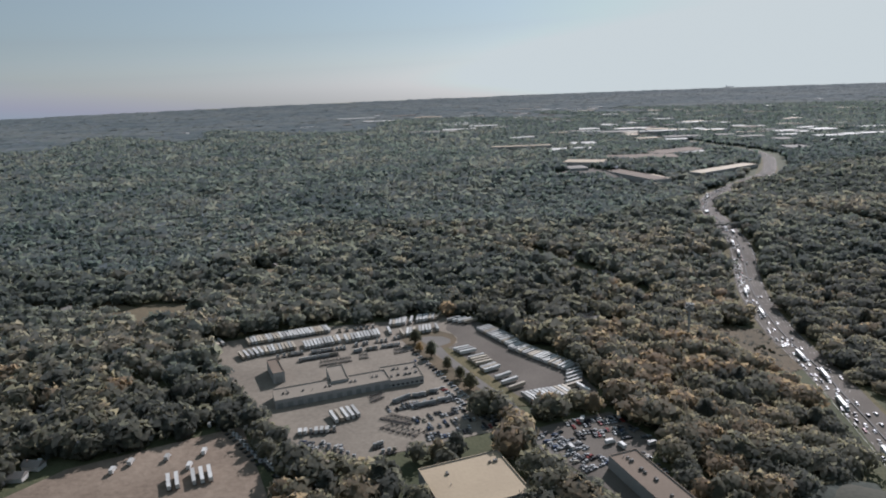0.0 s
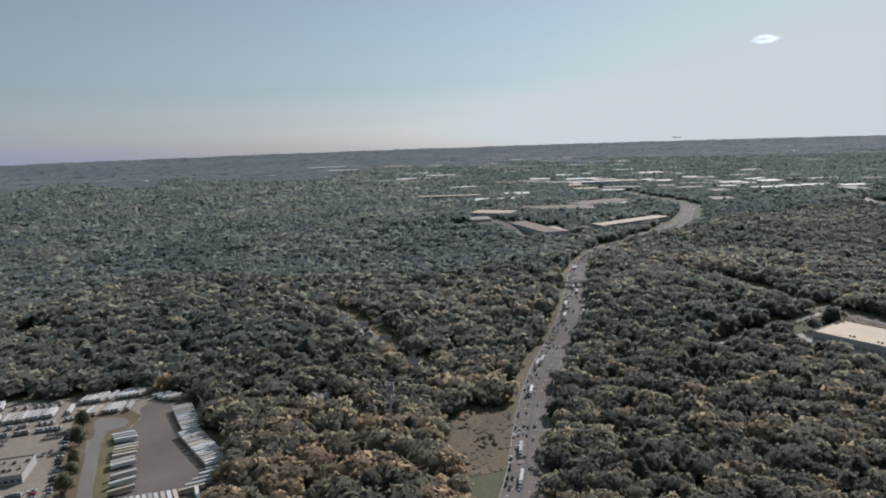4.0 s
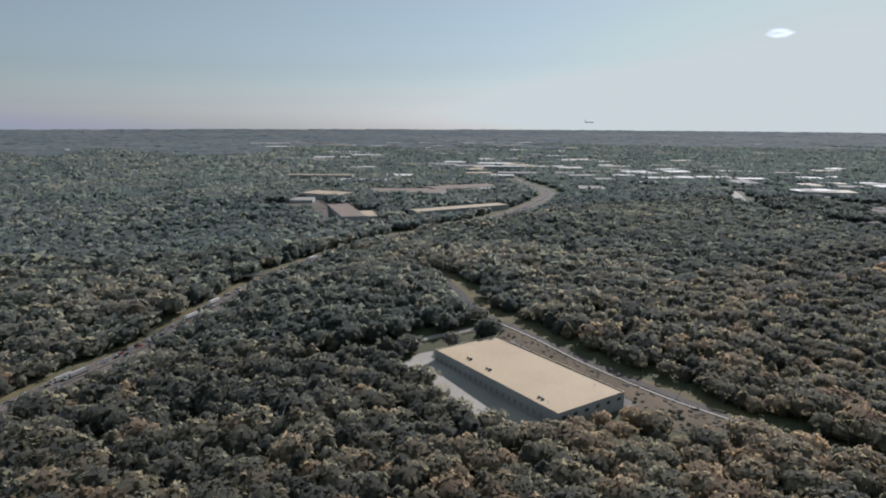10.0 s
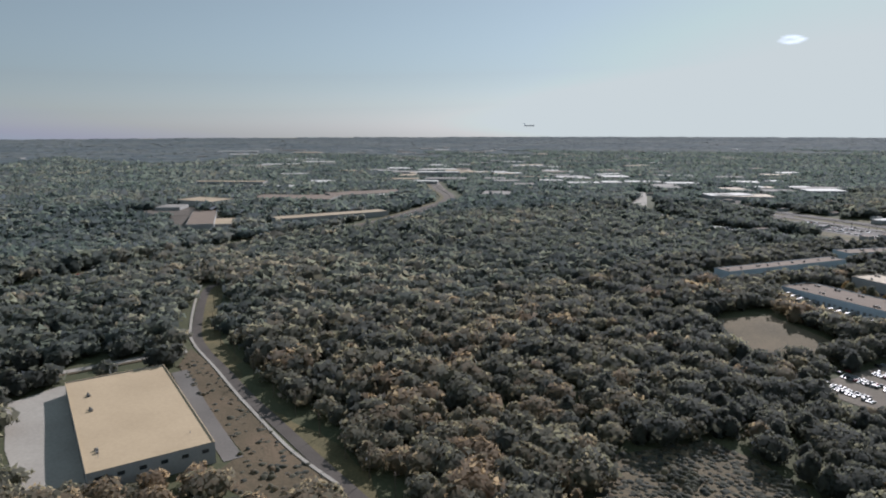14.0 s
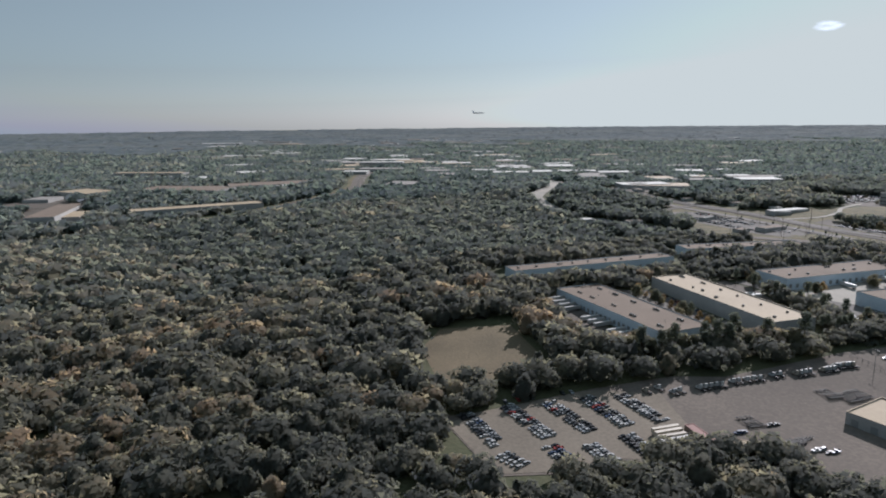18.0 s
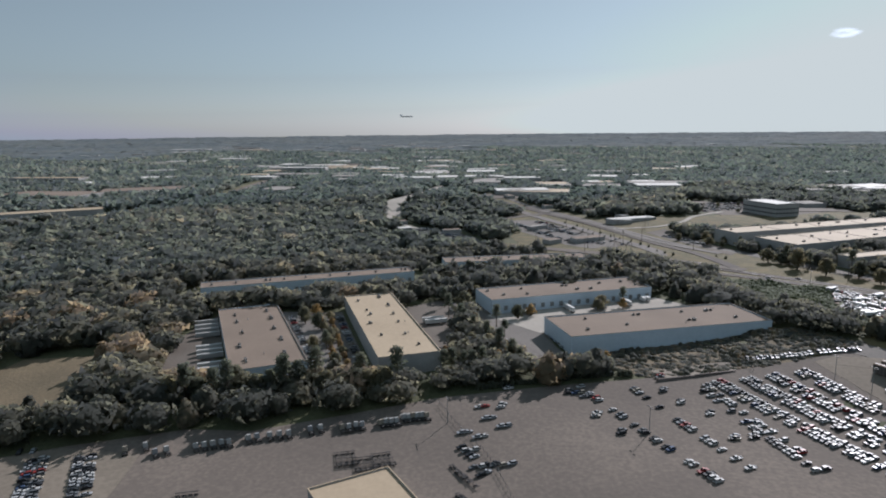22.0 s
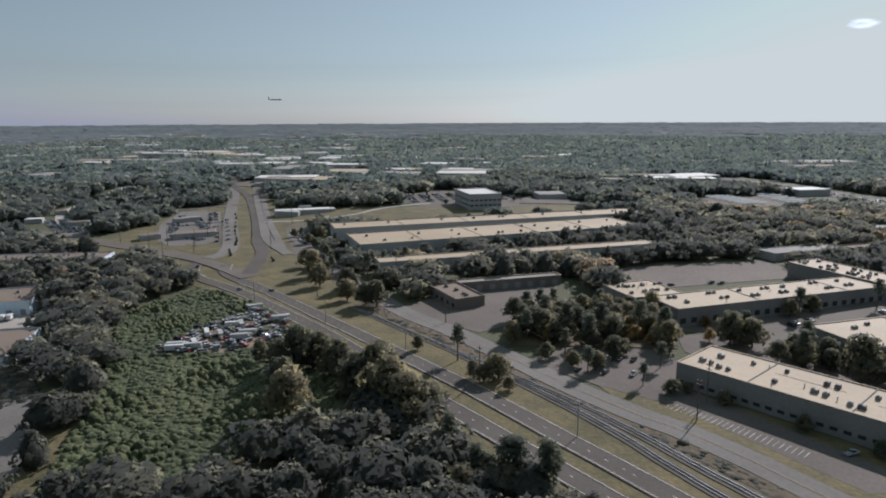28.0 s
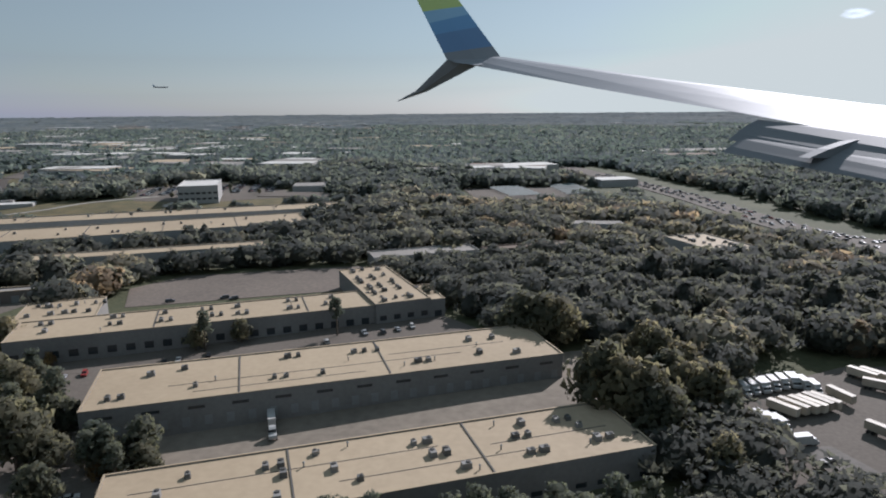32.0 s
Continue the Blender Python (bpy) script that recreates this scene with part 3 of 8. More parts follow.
TREES_ROW = [(948, 631), (953, 631), (957, 632), (961, 633), (966, 633), (970, 635), (975, 634), (979, 636), (983, 638), (989, 638), (993, 640), (998, 640), (1002, 641), (1007, 643), (1011, 643), (1016, 645), (1020, 646), (1026, 649), (1031, 651), (1036, 654), (1042, 656), (1048, 659), (1054, 661), (1060, 663), (944, 629), (942, 620), (1068, 666)]
TREES_D = [(983, 514), (980, 517), (977, 520), (960, 532), (964, 532), (956, 532), (950, 535), (1000, 493), (1005, 486), (1012, 484), (1011, 483), (998, 491), (1008, 555), (1011, 551), (1014, 546), (1017, 551), (1024, 551), (1021, 561), (1028, 552), (1035, 557), (1040, 557), (1000, 523), (985, 541), (990, 534), (1003, 523), (1041, 544), (1028, 572), (1007, 571), (1022, 543)]
TREES_E = [(980, 540), (992, 526), (975, 547), (1022, 529), (1019, 558), (1027, 555), (1035, 552), (1042, 550), (1033, 568), (1026, 568), (1078, 539), (1082, 546), (1071, 544), (1062, 552), (1059, 556), (1091, 527), (1094, 527), (1097, 527), (1100, 528), (1111, 514), (1109, 516)]
TREES_F = [(1076, 538), (1072, 542), (1077, 540), (1065, 538), (1070, 537), (1091, 526), (1095, 524), (1088, 529), (1073, 577), (1065, 576), (1084, 574), (1090, 585), (1101, 586), (1110, 584), (1045, 574), (1031, 572), (1025, 572), (1015, 575), (1039, 569), (1056, 564), (1108, 515), (1105, 514), (1110, 516), (1150, 531), (1154, 535)]
PINES = [(1125, 516), (1128, 518), (1132, 517), (1136, 519), (1140, 518), (1144, 519), (1148, 520), (1152, 520), (1156, 521), (1160, 520), (1164, 523), (1127, 512), (1133, 513), (1137, 513), (1142, 514), (1148, 515), (1152, 515), (1157, 516), (1162, 518), (1122, 513), (1118, 511)]
TREES_G = [(1144, 532), (1149, 533), (1075, 534), (1082, 528), (1070, 539), (1073, 543), (1162, 573), (1165, 567), (1169, 560), (1174, 558), (1178, 554), (1181, 551), (1182, 545), (1179, 571), (1182, 564), (1187, 531), (1177, 531), (1059, 550), (1062, 553), (1170, 573)]
PARKED_D = [(1087, 520), (1088, 519), (1089, 517), (1090, 517), (1091, 516), (1093, 515), (1094, 514), (1096, 512), (1064, 526), (1071, 613), (1104, 565)]
PARKED_E = [(1090, 521), (1092, 519), (1093, 518), (1094, 517), (1095, 516), (1098, 513), (1061, 495), (1110, 506), (1112, 507), (1074, 612), (1057, 610)]
DOCKED = [(1100, 543), (1109, 544)]
PARKED_F = [(1060, 556), (1063, 558), (1066, 560), (1079, 566), (1081, 568), (1086, 571), (1109, 579), (1116, 585), (1120, 586), (1123, 588), (1126, 590)]
POLES = [(1038, 505), (967, 546), (990, 518), (1012, 497), (984, 564), (991, 520), (993, 550)]
POLES_B = [(836, 681), (851, 679), (846, 703), (838, 722), (858, 690), (829, 741), (871, 700), (893, 668), (880, 735), (858, 664), (806, 690), (852, 648), (935, 640), (947, 621), (938, 591), (957, 576), (990, 505), (996, 520), (1009, 515), (833, 670), (1042, 513), (966, 549), (961, 612)]
POLES_C = [(882, 483), (888, 475), (894, 463), (823, 451), (894, 455), (910, 447), (772, 455)]
TRAIN_PAD = [(886, 492), (901, 493), (916, 474), (912, 469), (923, 447), (917, 447), (897, 486)]
SHOPS_N = [(717, 745), (710, 779), (751, 737), (806, 737), (807, 767), (830, 711), (854, 815), (873, 780), (796, 738), (799, 707), (824, 852), (732, 875), (724, 972), (792, 910), (879, 731), (896, 707)]
SHOP_LOT_A = [(799, 687), (843, 669), (858, 657), (870, 673), (831, 763), (809, 790), (771, 802), (769, 742)]
SHOP_LOT_B = [(886, 672), (897, 672), (904, 722), (916, 750), (923, 824), (881, 778), (858, 772), (861, 740)]
SCRUB = [(797, 487), (818, 491), (831, 484), (855, 488), (897, 503), (903, 506), (886, 524), (858, 520), (812, 501), (802, 502)]
EAST_SCRUB = [(896, 501), (908, 516), (954, 515), (957, 484), (977, 485), (957, 447), (926, 447), (917, 474)]
BRUSH = [(546, 369), (576, 375), (587, 363), (593, 345), (584, 331), (530, 332)]
DIRT_LOT = [(630, 416), (640, 424), (676, 439), (697, 437), (702, 401), (687, 396), (677, 397), (666, 390), (646, 388), (640, 391), (638, 400)]
EAST_TRAILERS = [(4.6, 342.1, 13.6, 337.8, 4, 29),
    (19.9, 326.8, 33.7, 303.7, 13, 32),
    (33.3, 300.2, 55.4, 271.7, 20, 40),
    (56.3, 268.3, 52.8, 253.1, 5, 28),
    (7.1, 299.4, 10.2, 294.6, 3, 23),
    (13.7, 287.7, 16.7, 280.1, 4, 24),
    (18.3, 275.8, 19.9, 272.7, 3, 33),
    (24.0, 264.3, 28.8, 253.0, 3, 33),
    (32.0, 241.6, 49.6, 247.4, 11, 119),
    (56.0, 249.3, 56.0, 249.3, 1, -64)]
NORTH_TRAILERS = [(-101.9, 315.5, -63.7, 330.8, 26, 116),
    (-30.2, 338.5, -23.7, 341.1, 5, 92),
    (-22.6, 341.8, -19.1, 343.1, 2, 85),
    (-15.6, 344.4, -7.0, 347.5, 6, 86),
    (-4.1, 348.1, -4.1, 348.1, 1, 68),
    (-23.2, 322.8, -23.2, 322.8, 1, 107),
    (-20.3, 324.0, -17.0, 325.3, 3, 90),
    (-14.0, 327.1, -8.7, 328.9, 4, 94),
    (-5.0, 330.0, -5.0, 330.0, 1, 98),
    (-30.3, 327.1, -30.3, 327.1, 1, 106),
    (-89.4, 302.7, -77.0, 307.7, 9, 114),
    (-71.0, 307.3, -55.5, 314.8, 11, 110),
    (-51.7, 315.4, -36.0, 323.6, 11, 107)]
YARD_TRACTORS = [(-56.8, 328.5, -53.0, 330.0, 2, 106),
    (-48.5, 331.4, -42.9, 332.9, 3, 105),
    (-39.5, 334.3, -39.5, 334.3, 1, 101),
    (-81.8, 294.9, -79.1, 296.4, 2, 110),
    (-76.7, 296.8, -71.1, 299.2, 5, 107),
    (-65.7, 298.9, -56.6, 301.9, 7, 107),
    (-54.4, 302.4, -50.8, 304.0, 3, 105),
    (-45.6, 307.0, -45.2, 308.2, 2, 102),
    (-41.7, 308.8, -40.3, 310.1, 2, 98),
    (-35.4, 312.1, -30.9, 313.5, 3, 97),
    (-26.7, 316.8, -24.9, 317.4, 2, 96),
    (-69.9, 289.9, -53.3, 296.0, 13, 108)]
YARD_TRACTORS_B = [(-44.9, 298.6, -42.1, 300.3, 4, 104),
    (-39.0, 301.4, -35.0, 303.2, 4, 103),
    (-31.9, 304.5, -24.1, 307.7, 6, 99),
    (-22.3, 243.2, -16.3, 247.6, 7, 102),
    (-14.4, 247.8, -10.1, 249.2, 5, 100),
    (-8.6, 250.4, -5.0, 251.8, 4, 98),
    (-13.4, 238.3, 0.4, 244.0, 14, 101)]
YARD_FLATBEDS = [(-59.3, 285.7, -46.3, 290.3, 10, 101),
    (-41.5, 292.8, -38.7, 293.9, 3, 100),
    (-25.2, 299.1, -19.9, 301.5, 6, 98),
    (-32.0, 246.9, -28.0, 250.6, 5, 106)]
RACKS = [(-24.3, 230.6, -13.6, 225.7, 9, 37),
    (-23.7, 223.3, -11.3, 216.7, 7, 40)]
EAST_LOT = [(1.0, 339.8), (-0.3, 353.4), (17.5, 338.5), (30.7, 320.5), (56.7, 276.2), (62.0, 249.0), (56.7, 243.6), (30.4, 242.0), (21.9, 258.7), (5.9, 293.7), (0.1, 304.4), (5.4, 309.6), (5.3, 317.8), (-0.3, 329.4)]
MEDIAN = [(-3.1, 301.0), (0.4, 303.8), (7.5, 291.9), (23.5, 256.4), (32.8, 236.4), (25.9, 236.6), (9.9, 273.3)]
LOOP = [(-13.7, 315.0), (-13.3, 318.8), (-8.5, 319.9), (-2.1, 318.9), (1.9, 314.8), (1.8, 309.8), (-1.8, 307.0), (-4.4, 304.7), (-2.8, 295.2), (-7.7, 304.2)]
LOOP_GRASS = [(-23.6, 315.9), (-16.7, 322.9), (-3.8, 327.6), (3.5, 321.8), (5.5, 314.0), (3.4, 306.7), (0.6, 303.2), (-2.0, 302.2), (-4.9, 305.9), (-5.1, 299.9), (-7.2, 295.3), (-17.8, 304.4)]
DRIVE = [(-5.2, 304.1), (-2.3, 295.1), (4.6, 278.6), (13.4, 259.0), (23.7, 237.7)]
TREE_STRIP = [(-17.8, 304.4), (-10.7, 304.3), (2.1, 278.6), (10.9, 259.1), (22.0, 236.7), (13.9, 237.0), (2.3, 259.4), (-6.6, 278.9)]
STRIP_TREES = [(-13.5, 300.1), (-7.5, 292.4), (-0.1, 276.2), (5.5, 264.8), (9.1, 254.0), (13.9, 248.0), (16.0, 240.6), (-15.8, 310.6)]
STRIP_CARS = [(-18.3, 303.5, 7.6, 244.0, 20, 26),
    (-2.8, 255.4, 5.7, 238.4, 8, 16),
    (-17.5, 280.9, -15.2, 286.1, 3, 99)]
SIDE_TRUCKS = [(41.6, 203.4), (43.5, 205.0), (47.0, 223.1), (50.0, 223.0), (59.0, 222.6), (61.2, 224.6), (64.4, 225.7), (53.0, 212.2), (55.1, 214.3), (56.1, 206.1), (61.5, 211.9), (62.3, 209.0), (59.5, 203.6), (66.2, 214.7), (69.2, 209.5), (70.7, 204.6), (60.6, 198.4), (63.6, 198.3), (71.6, 194.9)]
ROAD_VERGE = [(869.1, 642.5), (889.9, 626.9), (927.7, 585.9), (946.8, 561.9), (950.7, 548.0), (940.3, 550.8), (919.0, 574.4), (897.9, 595.3), (878.9, 619.6)]
GORE_GRASS = [(867.8, 648.7), (869.5, 655.9), (875.4, 662.0), (895.8, 653.7), (909.3, 637.4), (919.5, 611.8), (903.7, 621.4), (886.4, 634.6)]
SHOP_GRASS = [(842.1, 675.6), (843.1, 685.8), (866.0, 678.9), (871.2, 668.4), (861.7, 660.0)]

LOW_SHOPS = [(838.6, 703.7, 838.6, 703.7, 1, 40),
    (810.0, 750.4, 810.0, 750.4, 1, 53),
    (877.0, 767.7, 877.0, 767.7, 1, 36),
    (816.6, 698.8, 816.6, 698.8, 1, 49),
    (757.6, 895.5, 757.6, 895.5, 1, 67)]
SHOP_CARS = [(810.8, 731.6, 835.8, 747.4, 16, 114),
    (837.2, 729.6, 857.4, 688.8, 5, 44),
    (834.7, 751.3, 861.6, 692.6, 6, 61),
    (805.8, 745.0, 814.4, 752.1, 7, 114)]
SHOP_DRIVE = [(896.9, 672.1), (883.9, 700.2), (865.3, 739.9), (842.0, 793.8), (811.7, 866.7)]
BIG_TREES_S = [(971.2, 513.2), (973.7, 515.7), (964.1, 521.3), (983.1, 501.3), (985.1, 502.8), (957.0, 527.5), (953.4, 525.0), (954.7, 510.6), (959.4, 501.4), (978.5, 506.8)]
ROAD_PINES = [(1004.5, 481.8), (1005.9, 480.3), (1011.5, 479.1), (1010.4, 477.8), (1000.9, 481.6), (997.6, 478.3)]
COURT_TREES = [(1078.0, 526.9), (1057.4, 548.4), (1062.4, 547.5), (1070.3, 535.5), (1095.5, 529.7), (1087.4, 519.1)]
COURT_PINES = [(1089.3, 528.3), (1091.7, 526.9), (1090.2, 525.6)]
FRONT_TREES = [(1069.9, 570.9), (1066.3, 572.6), (1076.8, 573.8), (1089.8, 579.2), (1046.2, 567.9), (1053.2, 551.2), (1081.8, 574.2)]
MEDIAN_TREES = [(946.4, 584.5), (953.4, 579.6), (957.6, 577.8), (931.9, 602.4), (925.3, 616.6), (917.8, 632.7), (943.5, 596.8), (953.3, 586.5)]
CEDARS = [(994.5, 523.1), (979.2, 541.3), (1002.5, 516.6), (996.9, 521.3)]
LOT_TRACTORS = [(710.2, 439.8, 717.8, 442.2, 5, 124),
    (722.1, 444.0, 724.0, 445.1, 2, 122),
    (727.1, 445.8, 731.6, 447.2, 3, 120),
    (736.8, 449.1, 739.2, 450.0, 2, 117),
    (744.9, 450.3, 749.7, 452.2, 4, 115),
    (754.6, 453.2, 758.5, 454.4, 4, 124),
    (760.2, 456.2, 766.2, 457.2, 6, 119),
    (692.8, 437.8, 692.8, 437.8, 1, 120),
    (701.1, 436.9, 703.4, 438.0, 2, 129),
    (697.0, 439.8, 697.0, 439.8, 1, 126)]
SUB_LOT = [(831.6, 489.4), (856.8, 497.2), (857.2, 490.3), (832.5, 481.6)]
SUB_WALL = [(831.5, 481.5), (843.5, 485.2), (856.6, 489.5)]
HEDGE = [(779.6, 472.9), (793.1, 477.1), (808.2, 481.7), (824.8, 484.2)]
LOT32 = [(1192.9, 552.9, 1192.9, 552.9, 1, -49),
    (1194.8, 553.4, 1194.8, 553.4, 1, -53),
    (1196.8, 554.0, 1200.8, 556.1, 4, -54),
    (1204.6, 558.8, 1204.6, 558.8, 1, -66),
    (1213.0, 568.1, 1215.1, 568.3, 2, -51),
    (1213.4, 563.6, 1213.4, 563.6, 1, -31),
    (1205.0, 546.3, 1205.0, 546.3, 1, -55)]
LOT32_TRUCKS = [(1189.2, 560.3, 1192.7, 562.0, 3, -80),
    (1193.4, 562.1, 1199.0, 564.5, 4, -87),
    (1199.5, 564.6, 1201.7, 561.9, 3, -86),
    (1188.4, 548.8, 1190.5, 547.7, 3, -71)]
LOT32_BIG = [(1192.1, 542.5, 1192.1, 542.5, 1, 14)]
PALE_DRIVE = [(1190.6, 542.2), (1196.0, 542.7), (1199.5, 535.7), (1198.5, 532.7), (1197.0, 532.5), (1191.9, 538.7)]
PALE_PATCH = [(1178.6, 531.6), (1183.9, 533.1), (1184.8, 531.5), (1182.7, 528.8), (1178.3, 528.5)]
DARK_TREE = [(1187.3, 531.7)]
END_TREES = [(1175.7, 558.1), (1178.7, 554.0), (1180.3, 550.2), (1175.2, 565.2), (1179.4, 563.5), (1181.7, 559.0), (1174.0, 569.5), (1183.8, 554.9)]
BAYS = [(1033.5, 510.5), (1052.4, 492.9)]
EAST_PAD = [(883.0, 511.7), (896.3, 510.7), (907.3, 499.1), (912.1, 491.7), (918.4, 480.9), (916.6, 473.0)]
SCREEN_PINES = [(765.2, 541.5), (770.7, 530.9), (775.9, 519.6), (781.0, 509.7), (785.3, 500.8), (789.2, 492.8), (762.2, 555.5), (791.7, 488.4), (755.4, 484.2), (758.2, 484.9), (761.9, 484.3), (764.5, 485.4), (768.3, 484.5), (770.9, 485.6), (774.6, 484.7), (777.3, 485.9), (780.1, 486.8), (752.9, 482.8), (750.0, 482.1)]
WAGON_APRON = [(881.1, 494.2), (888.7, 497.2), (902.7, 493.5), (916.2, 474.8), (913.8, 471.2), (908.6, 479.2), (919.8, 444.1), (901.5, 444.3), (889.6, 464.1)]
CAR_COURT = [(776.5, 532.3), (787.8, 539.0), (800.4, 502.4), (792.8, 493.8)]
FRONT_WALL_TREES = [(696.4, 462.7), (700.0, 463.9), (703.9, 464.7), (708.3, 464.2), (711.9, 465.8), (716.0, 465.9), (719.9, 466.8), (723.8, 467.6), (728.0, 467.7), (731.9, 468.5), (735.9, 469.3), (740.1, 469.3), (744.1, 470.1), (748.2, 470.1), (752.2, 470.8), (756.2, 471.6), (692.3, 460.9), (695.5, 468.0), (708.3, 470.4), (721.2, 472.8), (731.5, 472.9), (744.6, 475.1)]
SHOP_LOT_A = [(806.8, 733.5), (835.1, 756.8), (867.6, 686.7), (843.1, 685.8), (828.7, 696.1)]
SHOP_LOT_B = [(878.7, 727.5), (893.3, 737.2), (916.4, 662.5), (908.5, 653.7)]
SHED_TRAILERS = [(692.0, 411.6, 692.9, 404.7, 4, 20)]
TAN_SHED = [(709.9, 402.5, 709.9, 402.5, 1, -6)]
LONG_BEDS = [(776.1, 433.0, 779.2, 429.6, 3, -56),
    (778.5, 422.1, 783.1, 416.9, 8, -53)]
BED_STACK = [(715.5, 403.4, 729.0, 408.2, 12, 44)]
FENCE_LINE = [(768.8, 464.4), (775.9, 451.3), (782.9, 439.6), (787.7, 426.2), (791.8, 412.0)]
FENCE_CARS = [(776.5, 443.2, 779.7, 439.2, 4, 31),
    (779.7, 434.9, 784.5, 436.1, 3, 33),
    (781.5, 432.0, 782.6, 433.0, 2, 30)]
PINE_GROUND = [(1150.5, 518.7), (1156.3, 522.6), (1170.8, 526.6), (1164.0, 514.1), (1148.5, 512.3)]
GROVE = [(1131.2, 512.2), (1135.1, 513.3), (1137.8, 512.3), (1142.0, 514.3), (1144.6, 513.4), (1148.0, 514.7), (1150.5, 513.8), (1154.2, 515.7), (1156.5, 514.4), (1160.1, 516.1), (1161.7, 515.0), (1133.0, 510.6), (1138.8, 510.7), (1144.6, 511.3), (1149.0, 511.8), (1154.2, 512.4), (1159.3, 513.0), (1127.5, 512.4), (1124.3, 510.8), (1120.6, 509.7)]
LAWN_A = [(-185.8, 363.7), (-190.7, 392.0), (-155.6, 383.9), (-141.7, 360.9), (-154.4, 348.0), (-169.9, 347.8)]
LAWN_B = [(-141.5, 441.5), (-136.5, 466.4), (-118.0, 459.8), (-113.5, 433.0)]
HOUSE_LOTS = [(58.8, 482.0), (57.4, 514.9), (67.8, 508.0), (100.4, 447.2), (132.5, 384.6), (136.0, 364.2), (119.7, 375.9), (90.3, 422.2)]
HOUSE_STREET = [(58.4, 508.0), (82.6, 460.6), (105.2, 420.4), (131.6, 373.9)]
HOUSE_LOTS_B = [(72.5, 331.6), (77.6, 341.7), (96.2, 329.6), (100.4, 314.8), (85.5, 315.0)]
LOT_HOUSES = [(72.5, 465.3), (85.8, 440.4), (85.1, 460.9), (99.0, 419.3), (102.0, 433.3), (112.4, 400.9), (117.6, 405.8), (123.3, 383.6), (78.3, 334.9), (88.3, 329.7), (85.1, 322.4), (96.8, 322.7)]
YARD_TRUCKS = [(-106.5, 253.9, -65.9, 201.6, 20, 48),
    (-56.2, 221.1, -43.5, 222.4, 7, 103),
    (-46.0, 211.9, -33.5, 202.1, 6, 91),
    (-27.1, 208.9, -24.5, 210.1, 3, 93),
    (-23.6, 204.7, -19.7, 205.8, 3, 91),
    (-104.8, 267.3, -98.8, 270.0, 5, 109),
    (-59.5, 201.8, -52.6, 203.3, 4, 97)]

ROAD_LAMPS = [(976, 542), (995, 519), (1015, 497), (949, 563), (919, 584), (988, 505), (884, 744)]
# round the junction beyond the divided road
JUNCTION = [(776, 700), (796, 699), (791, 722), (795, 740), (785, 791), (799, 825), (767, 926), (785, 930), (856, 783), (917, 783), (932, 768), (901, 734), (885, 728), (921, 661), (940, 624), (925, 613), (905, 633), (899, 620), (871, 631), (848, 646), (798, 672)]
CROSS_STREET = [(770, 799), (798, 812), (820, 823)]
FRONTAGE = [(905, 658), (883, 691), (863, 736), (841, 787), (817, 843), (786, 918)]
LANE = [(858, 742), (878, 743), (893, 746), (911, 759), (923, 777), (950, 800)]
SHOP_FORECOURT = [(824, 693), (838, 680), (854, 683), (854, 696), (834, 744), (814, 788), (801, 794), (785, 791), (799, 740)]
SIDE_LOT = [(882, 727), (891, 706), (909, 673), (917, 667), (930, 651), (942, 624), (936, 620), (925, 640), (914, 659), (888, 703)]
WEST_LOT = [(724, 763), (736, 757), (768, 721), (772, 705), (760, 708), (716, 752)]
WEST_ROAD = [(735, 742), (705, 785), (695, 812), (692, 832)]
TOWER_LOT = [(945, 783), (985, 778), (1032, 806), (1010, 838), (947, 880), (915, 840)]
OFFICE_PARK = [(729, 1089), (781, 985), (799, 990), (745, 1104)]
OFFICE_PARK_B = [(781, 1113), (860, 964), (870, 1005), (790, 1149)]
SOLAR = [(1135, 862, 1147, 826, 7), (1172, 880, 1180, 838, 6)]
FAR_ROOFS_D = [(56, 1764, 89, 5), (127, 1866, 82, 7), (445, 1539, 80, 2), (469, 1274, 68, -4), (631, 1047, 28, -8), (633, 1193, 35, -4), (688, 1242, 31, 3), (772, 1082, 32, 16), (669, 1477, 32, 3), (439, 1220, 39, -4), (189, 1418, 34, 5), (797, 942, 19, 18)]
FAR_ROOFS_E = [(704, 1442, 17, 20), (531, 1437, 21, 15), (325, 1924, 37, 20), (584, 1907, 50, 25), (1125, 975, 21, 24), (1156, 1006, 61, 24), (1217, 892, 26, 19), (1120, 989, 47, 4), (804, 945, 52, 8), (882, 1059, 28, 5), (947, 1070, 27, 0), (671, 1455, 42, -12), (809, 1125, 45, 2), (761, 1150, 51, -3), (860, 1302, 59, -6), (-55, 1723, 46, -9), (165, 1409, 23, -8)]
BROWN_ROOFS = [(296, 962, 44, 100, 82), (372, 1028, 42, 100, 117), (243, 810, 104, 24, 109)]

# ---- paved and open land ----


def beside(plan, u, v):
    """A place u along and v across from the middle of a building."""
    c, s = math.cos(math.radians(plan[4])), math.sin(math.radians(plan[4]))
    return plan[0] + u * c - v * s, plan[1] + u * s + v * c


